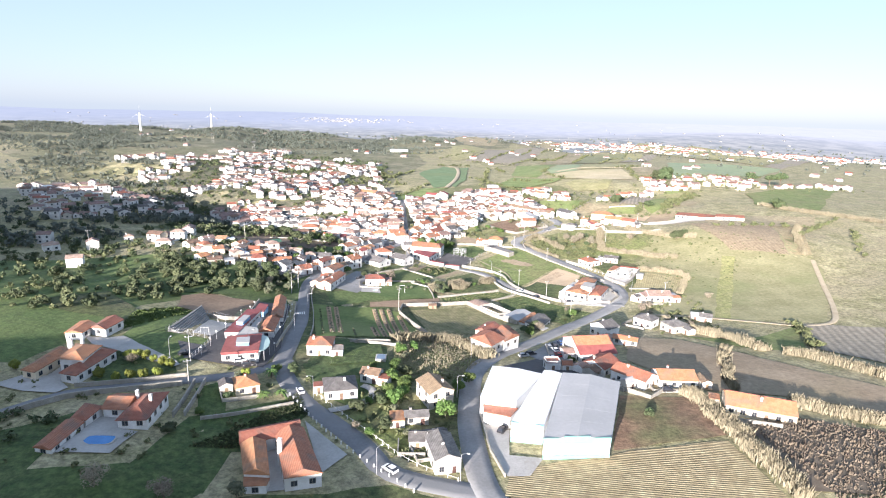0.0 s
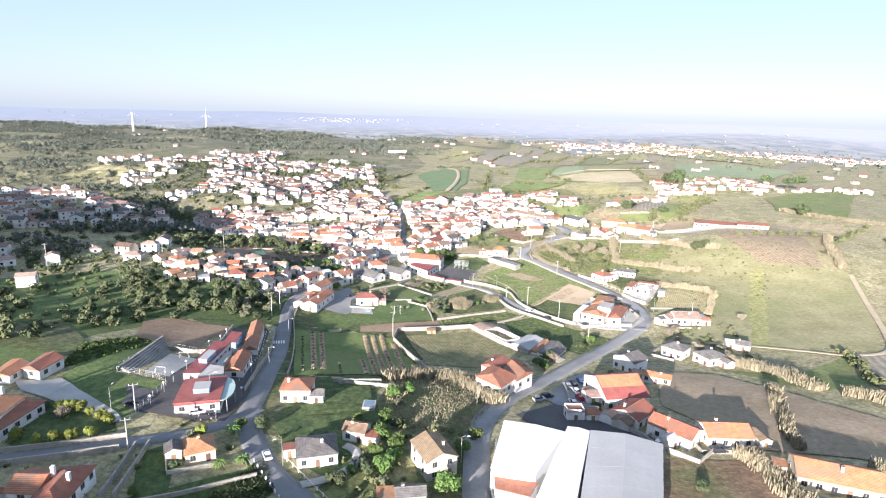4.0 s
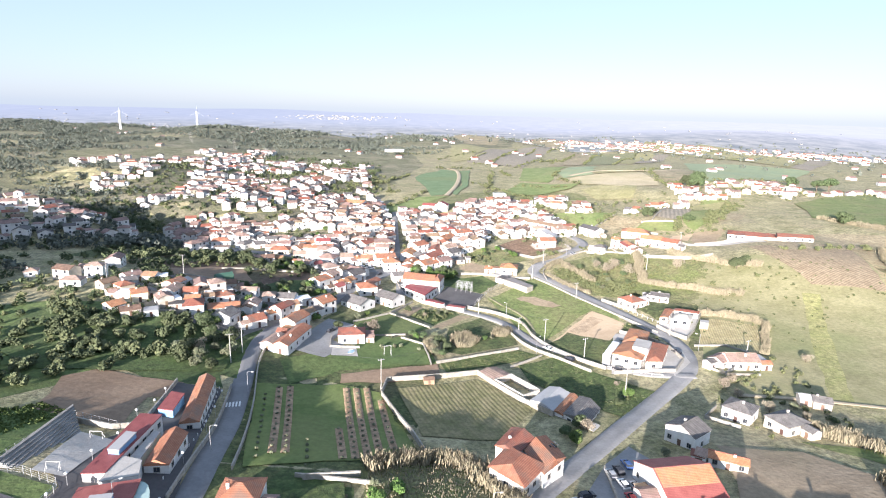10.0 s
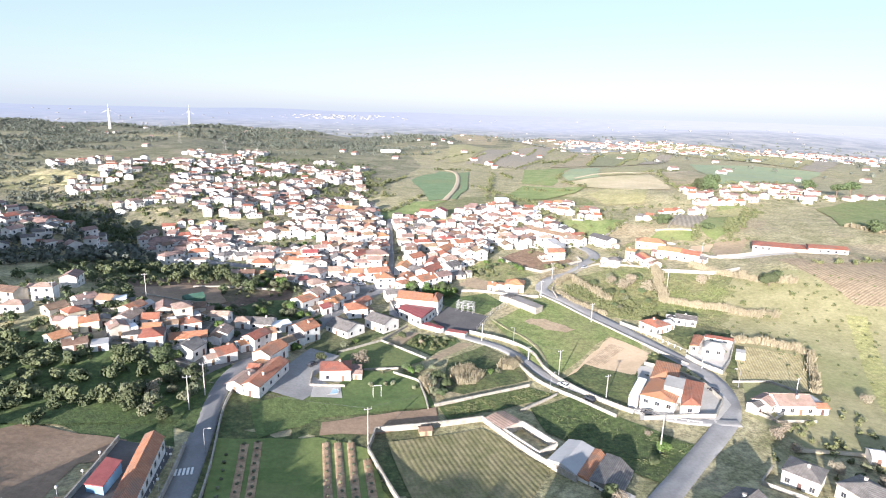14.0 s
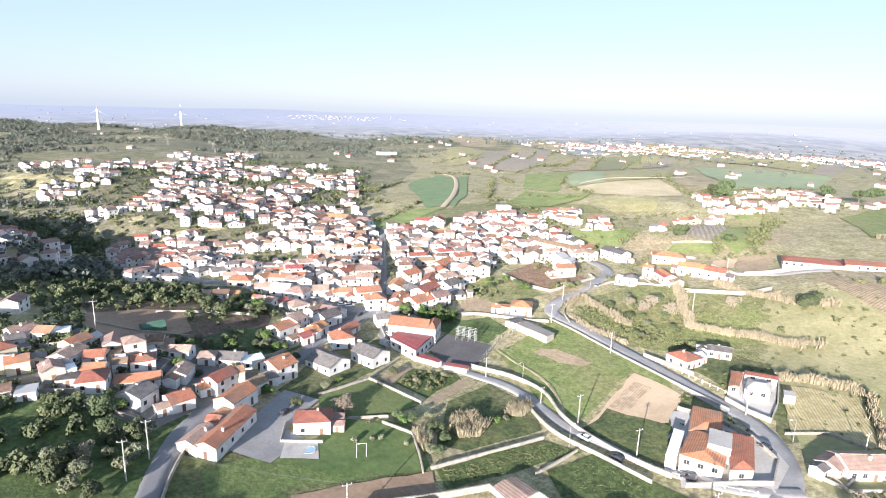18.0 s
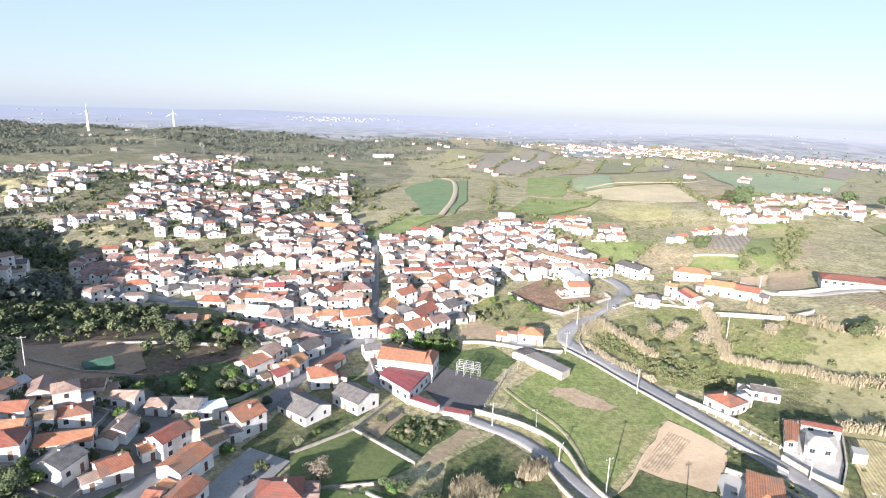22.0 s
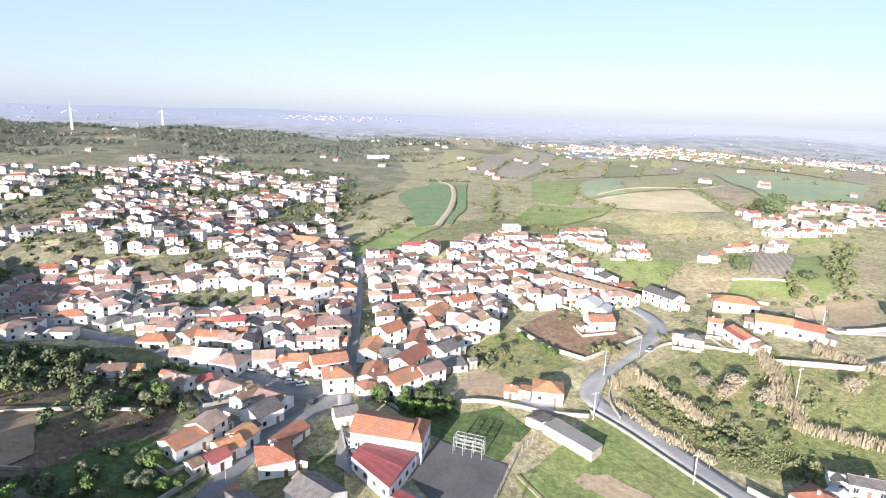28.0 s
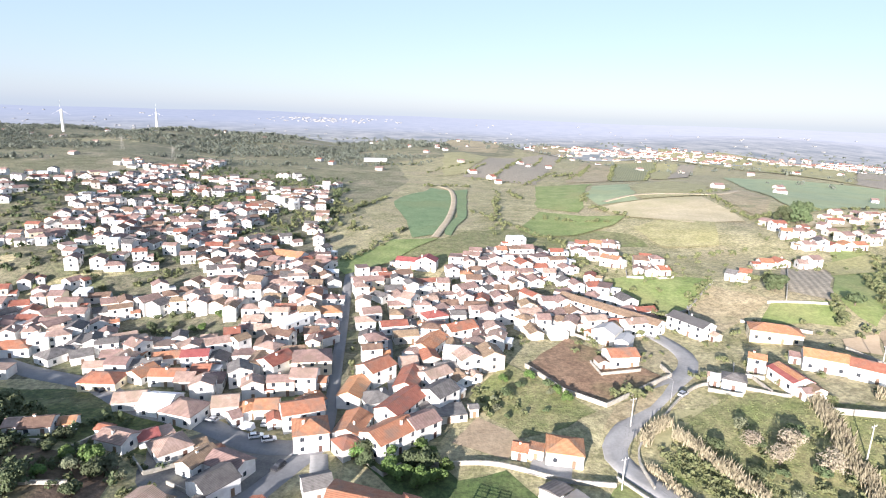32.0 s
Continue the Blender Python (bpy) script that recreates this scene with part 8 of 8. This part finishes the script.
WHITECAR, GREYCAR, DARKCAR, REDCAR, BLUECAR = (0.75, 0.75, 0.75), (0.35, 0.36, 0.38), (0.03, 0.03, 0.035), (0.4, 0.03, 0.03), (0.05, 0.1, 0.25)
for x, y, r, p, w, van in ((-11, 120, 138, WHITECAR, "white", False), (-41.5, 157.5, 118, WHITECAR, "white", False), (31, 198, 20, GREYCAR, "grey", False), (34, 201, 20, DARKCAR, "dark", False), (44, 206, 100, WHITECAR, "white", False), (46.5, 205, 100, GREYCAR, "grey", False),
                           (44, 200, 100, REDCAR, "red", False), (41, 196, 100, WHITECAR, "white", False), (49.5, 204, 100, DARKCAR, "dark", False), (50, 200, 10, WHITECAR, "white", True), (42.5, 211, 100, GREYCAR, "grey", False), (45, 213, 100, DARKCAR, "dark", False), (48, 216, 100, BLUECAR, "blue", False),
                           (43.5, 304.5, 130, WHITECAR, "white", False), (50, 294, 132, DARKCAR, "dark", False), (66, 284, 140, DARKCAR, "dark", False), (-50, 414, 160, WHITECAR, "white", True), (-46, 410, 20, WHITECAR, "white", False), (-42, 408.5, 20, WHITECAR, "white", False),
                           (-107, 435, 150, GREYCAR, "grey", False), (-101, 431, 150, DARKCAR, "dark", False), (-61, 417, 165, GREYCAR, "grey", False), (-45.5, 417, 90, WHITECAR, "white", False), (-42.5, 416.5, 90, GREYCAR, "grey", False), (-21.5, 376, 110, WHITECAR, "white", False), (-20, 371, 110, DARKCAR, "dark", False),
                           (-19.5, 367, 110, GREYCAR, "grey", False), (62, 174, 60, WHITECAR, "white", True), (58, 170, 40, WHITECAR, "white", False), (72, 166, 10, DARKCAR, "dark", False), (77, 165.5, 10, DARKCAR, "dark", False), (17.5, 140.5, 60, DARKCAR, "dark", False), (-84, 176, 20, DARKCAR, "dark", False), (-62, 172, 20, DARKCAR, "dark", False), (-65, 174, 20, WHITECAR, "white", False),
                           (84, 303, 60, DARKCAR, "dark", False), (69, 303, 60, DARKCAR, "dark", False), (93, 297, 110, DARKCAR, "dark", False), (-46, 308, 60, DARKCAR, "dark", False), (40, 377, 20, DARKCAR, "dark", False), (-36, 396, 245, DARKCAR, "dark", False), (80, 428, 40, GREYCAR, "grey", False)):
    car(x, y, r, p, w, van)

# ================= small things =================
sf = thing("steel_frame", pose(11.2, 373, zt(11, 373), 0, 0, -20), "grey open steel frame of a stage on the court", "frame")
for i in range(4):
    for j in range(3):
        x_, y_ = -4 + i * 2.67, -1.6 + j * 1.6
        piece("upright", mesh_of("upright", *tube_vf([(x_, y_, -0.5), (x_, y_, 5.2)], [0.07, 0.07], 5), STEEL), sf)
for z_ in (2.6, 3.9, 5.2):
    for j in range(3):
        piece("beam", mesh_of("beam", *tube_vf([(-4, -1.6 + j * 1.6, z_), (4, -1.6 + j * 1.6, z_)], [0.07, 0.07], 5), STEEL), sf)
    for i in range(4):
        piece("beam", mesh_of("beam", *tube_vf([(-4 + i * 2.67, -1.6, z_), (-4 + i * 2.67, 1.6, z_)], [0.06, 0.06], 5), STEEL), sf)


def goal(x, y, turn, w, h, label):
    g = thing("goal_frame", pose(x, y, zt(x, y) + 0.3, 0, 0, turn), label, "goal")
    for s in (-1, 1):
        piece("post", mesh_of("post", *tube_vf([(s * w / 2, 0, -0.4), (s * w / 2, 0, h)], [0.045, 0.045], 6), WHITE), g)
        piece("stay", mesh_of("stay", *tube_vf([(s * w / 2, 0, h), (s * w / 2, 1.0, -0.3)], [0.04, 0.04], 5), WHITE), g)
    piece("crossbar", mesh_of("crossbar", *tube_vf([(-w / 2, 0, h), (w / 2, 0, h)], [0.07, 0.07], 6), WHITE), g)


goal(-20.8, 289.2, 12, 2.6, 4.2, "white goal frame standing on the lawn")
goal(-86, 212.5, 0, 3.0, 2.0, "white goal on the concrete pitch")
goal(-86, 196.8, 180, 3.0, 2.0, "white goal on the concrete pitch")
gb = thing("garden_shelter", pose(-106, 351.5, zt(-106, 351.5), 0, 0, 40), "green tarpaulin shelter on the bare field", "shelter")
piece("cover", mesh_of("cover", *gable_vf("g", 8, 5, 2.2), TARP), gb)
hut = thing("garden_hut", pose(-4.5, 270, zt(-4.5, 270), 0, 0, 12), "small wooden garden hut with a pitched roof by the wall", "hut")
piece("wall", mesh_of("wall", *gable_vf("g", 3.6, 2.6, 1.7), WOOD), hut)
piece("roof", mesh_of("roof", *roof_vf("g", 3.6, 2.6, 1.7, 0.2), BROWNROOF), hut)
box_part("door", (-0.4, -1.36, 0, 0.4, -1.28, 1.5), BROWNROOF, hut)
tk = thing("water_tank", pose(-20.5, 186, zt(-20.5, 186), 0, 0, 0), "small concrete water tank full of dull water", "tank")
box_part("rim", (-1.8, -2.2, -0.5, 1.8, 2.2, 1.1), CONCRETE, tk)
box_part("water", (-1.5, -1.9, 1.0, 1.5, 1.9, 1.12), TANKWATER, tk)
for k in range(5):                                            # zebra crossing by the school
    t_ = k - 2
    zc = thing("crossing_bar", pose(-62.3 + t_ * 0.9, 240.5 + t_ * 0.24, zt(-62, 240) + 0.3, 0, 0, 15), "white painted bar of a zebra crossing", "road marking", "zebra crossing")
    piece("paint", mesh_of("paint", *box_vf(-0.25, -1.4, -0.2, 0.25, 1.4, 0.02), PAINT), zc)


def turbine(x, y, height, turn):
    t = thing("wind_turbine", pose(x, y, zt(x, y), 0, 0, turn), "tall white wind turbine on the far ridge", "wind turbine", "wind turbines")
    piece("tower", mesh_of("tower", *tube_vf([(0, 0, -5), (0, 0, height)], [3.0, 2.2], 10), WHITE), t)
    box_part("nacelle", (-1.8, -3, height - 1, 1.8, 4, height + 2.4), WHITE, t)
    hub = piece("hub", mesh_of("hub", *tube_vf([(0, -4.6, height + 0.7), (0, -3, height + 0.7)], [0.8, 1.4], 8), WHITE), t)
    for k in range(3):
        a = radians(90 + 120 * k)
        v, f = tube_vf([(0, -4, height + 0.7), (math.cos(a) * 8, -4, height + 0.7 + math.sin(a) * 8), (math.cos(a) * 20, -4, height + 0.7 + math.sin(a) * 20)], [0.2, 0.26, 0.08], 4)
        piece("blade", mesh_of("blade", v, f, WHITE), hub)


turbine(-787, 1509, 44, 20)
turbine(-679, 1697, 41, 20)
for x, y, h in ((-330, 1000, 17), (-262, 940, 15), (-420, 1050, 18)):
    p_ = thing("pylon", pose(x, y, zt(x, y)), "grey lattice power pylon on the hill", "pylon", "pylons")
    for sx in (-1, 1):
        for sy in (-1, 1):
            piece("leg", mesh_of("leg", *tube_vf([(sx * 2.2, sy * 2.2, -2), (sx * 0.5, sy * 0.5, h)], [0.13, 0.1], 4), DARKCONC), p_)
    for z_ in (h * 0.75, h * 0.88):
        box_part("arm", (-4, -0.12, z_, 4, 0.12, z_ + 0.24), DARKCONC, p_)

# ================= the far plain =================
def far_height(r, x, y):
    t = min(1.0, (r - 1600) / 900)
    return (1 - t) * (zt(x, y) + 1.2) + t * (-22 + (r - 1600) * 0.0280 + 30 * noise.noise(Vector((x * 0.0011, y * 0.0011, 3.0))))


def build_backdrop():
    m = bpy.data.materials.new("far plain with painted haze")
    m.use_nodes = True
    nd, ln = m.node_tree.nodes, m.node_tree.links
    nd.remove(nd["Principled BSDF"])
    # glowing sheet: haze is painted into its colour, stronger with distance
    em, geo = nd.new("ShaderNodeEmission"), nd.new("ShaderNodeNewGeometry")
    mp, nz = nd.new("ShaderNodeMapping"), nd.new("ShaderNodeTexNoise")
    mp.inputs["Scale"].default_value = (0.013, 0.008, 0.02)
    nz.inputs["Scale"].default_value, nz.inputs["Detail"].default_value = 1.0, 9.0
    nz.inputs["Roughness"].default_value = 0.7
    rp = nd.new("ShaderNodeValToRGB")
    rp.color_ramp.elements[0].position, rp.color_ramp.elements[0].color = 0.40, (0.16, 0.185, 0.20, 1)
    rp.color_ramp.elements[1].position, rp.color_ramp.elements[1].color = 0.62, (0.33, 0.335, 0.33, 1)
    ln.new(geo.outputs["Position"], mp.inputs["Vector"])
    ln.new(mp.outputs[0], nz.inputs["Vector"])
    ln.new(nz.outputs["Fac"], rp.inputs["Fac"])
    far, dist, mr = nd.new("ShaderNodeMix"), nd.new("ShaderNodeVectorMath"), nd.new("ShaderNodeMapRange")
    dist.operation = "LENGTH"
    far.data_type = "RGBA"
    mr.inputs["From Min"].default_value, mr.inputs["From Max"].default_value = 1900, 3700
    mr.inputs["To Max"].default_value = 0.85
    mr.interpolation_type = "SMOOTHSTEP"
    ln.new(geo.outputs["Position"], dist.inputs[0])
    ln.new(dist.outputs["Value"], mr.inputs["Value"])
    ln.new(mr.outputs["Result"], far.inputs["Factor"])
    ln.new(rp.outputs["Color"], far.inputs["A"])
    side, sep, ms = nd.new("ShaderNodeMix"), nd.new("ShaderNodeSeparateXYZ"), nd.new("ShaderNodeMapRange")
    side.data_type = "RGBA"                                # the painted haze is brighter towards the east
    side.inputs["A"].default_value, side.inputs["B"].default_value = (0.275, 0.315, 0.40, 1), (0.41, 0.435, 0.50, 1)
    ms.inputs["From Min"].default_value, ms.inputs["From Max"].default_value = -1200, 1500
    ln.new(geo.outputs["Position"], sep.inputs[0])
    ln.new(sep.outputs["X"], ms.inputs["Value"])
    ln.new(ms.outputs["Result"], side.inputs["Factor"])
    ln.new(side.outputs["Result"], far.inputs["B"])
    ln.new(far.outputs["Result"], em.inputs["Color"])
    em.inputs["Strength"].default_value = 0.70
    ln.new(em.outputs[0], nd["Material Output"].inputs["Surface"])
    v, f = [], []
    na, rings = 200, [1600, 1700, 1800, 1900, 2050, 2200, 2400, 2650, 2900, 3200, 3500, 3800, 4100, 4400, 4650]
    for r in rings:
        for i in range(na + 1):
            a = radians(-75 + 150 * i / na)
            x, y = r * math.sin(a), r * math.cos(a)
            v.append((x, y, far_height(r, x, y)))
    for j in range(len(rings) - 1):
        for i in range(na):
            a = j * (na + 1) + i
            f.append((a, a + 1, a + na + 2, a + na + 1))
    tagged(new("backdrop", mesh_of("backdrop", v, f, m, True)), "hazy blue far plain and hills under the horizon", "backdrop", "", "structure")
    rnd, heap = random.Random(77), Heap()
    for k in range(270):
        if k < 110:
            a, r, s = rnd.gauss(-0.17, 0.045), rnd.uniform(3500, 3900), 1.0
        elif k < 150:
            a, r, s = rnd.gauss(-0.46, 0.05), rnd.uniform(2300, 2700), 0.6
        else:
            a, r = rnd.uniform(-0.6, 0.75), rnd.uniform(1950, 3800)
            s = r / 3600 * 0.8
        x, y = r * math.sin(a), r * math.cos(a)
        h, w = far_height(r, x, y), rnd.uniform(5, 14) * s
        # grey for white walls: the haze over them is put into their colour
        heap.add(box_vf(x - w / 2, y - 6, h - 3, x + w / 2, y + 6, h + rnd.uniform(2, 4) * s), DARKCONC)
    heap.done("far_settlements", "specks of far settlements on the plain, greyed for haze", "houses")


build_backdrop()
for t in TREES.values():                                      # the patterns themselves are not part of the place
    for o in list(t.children_recursive) + [t]:
        bpy.data.objects.remove(o)
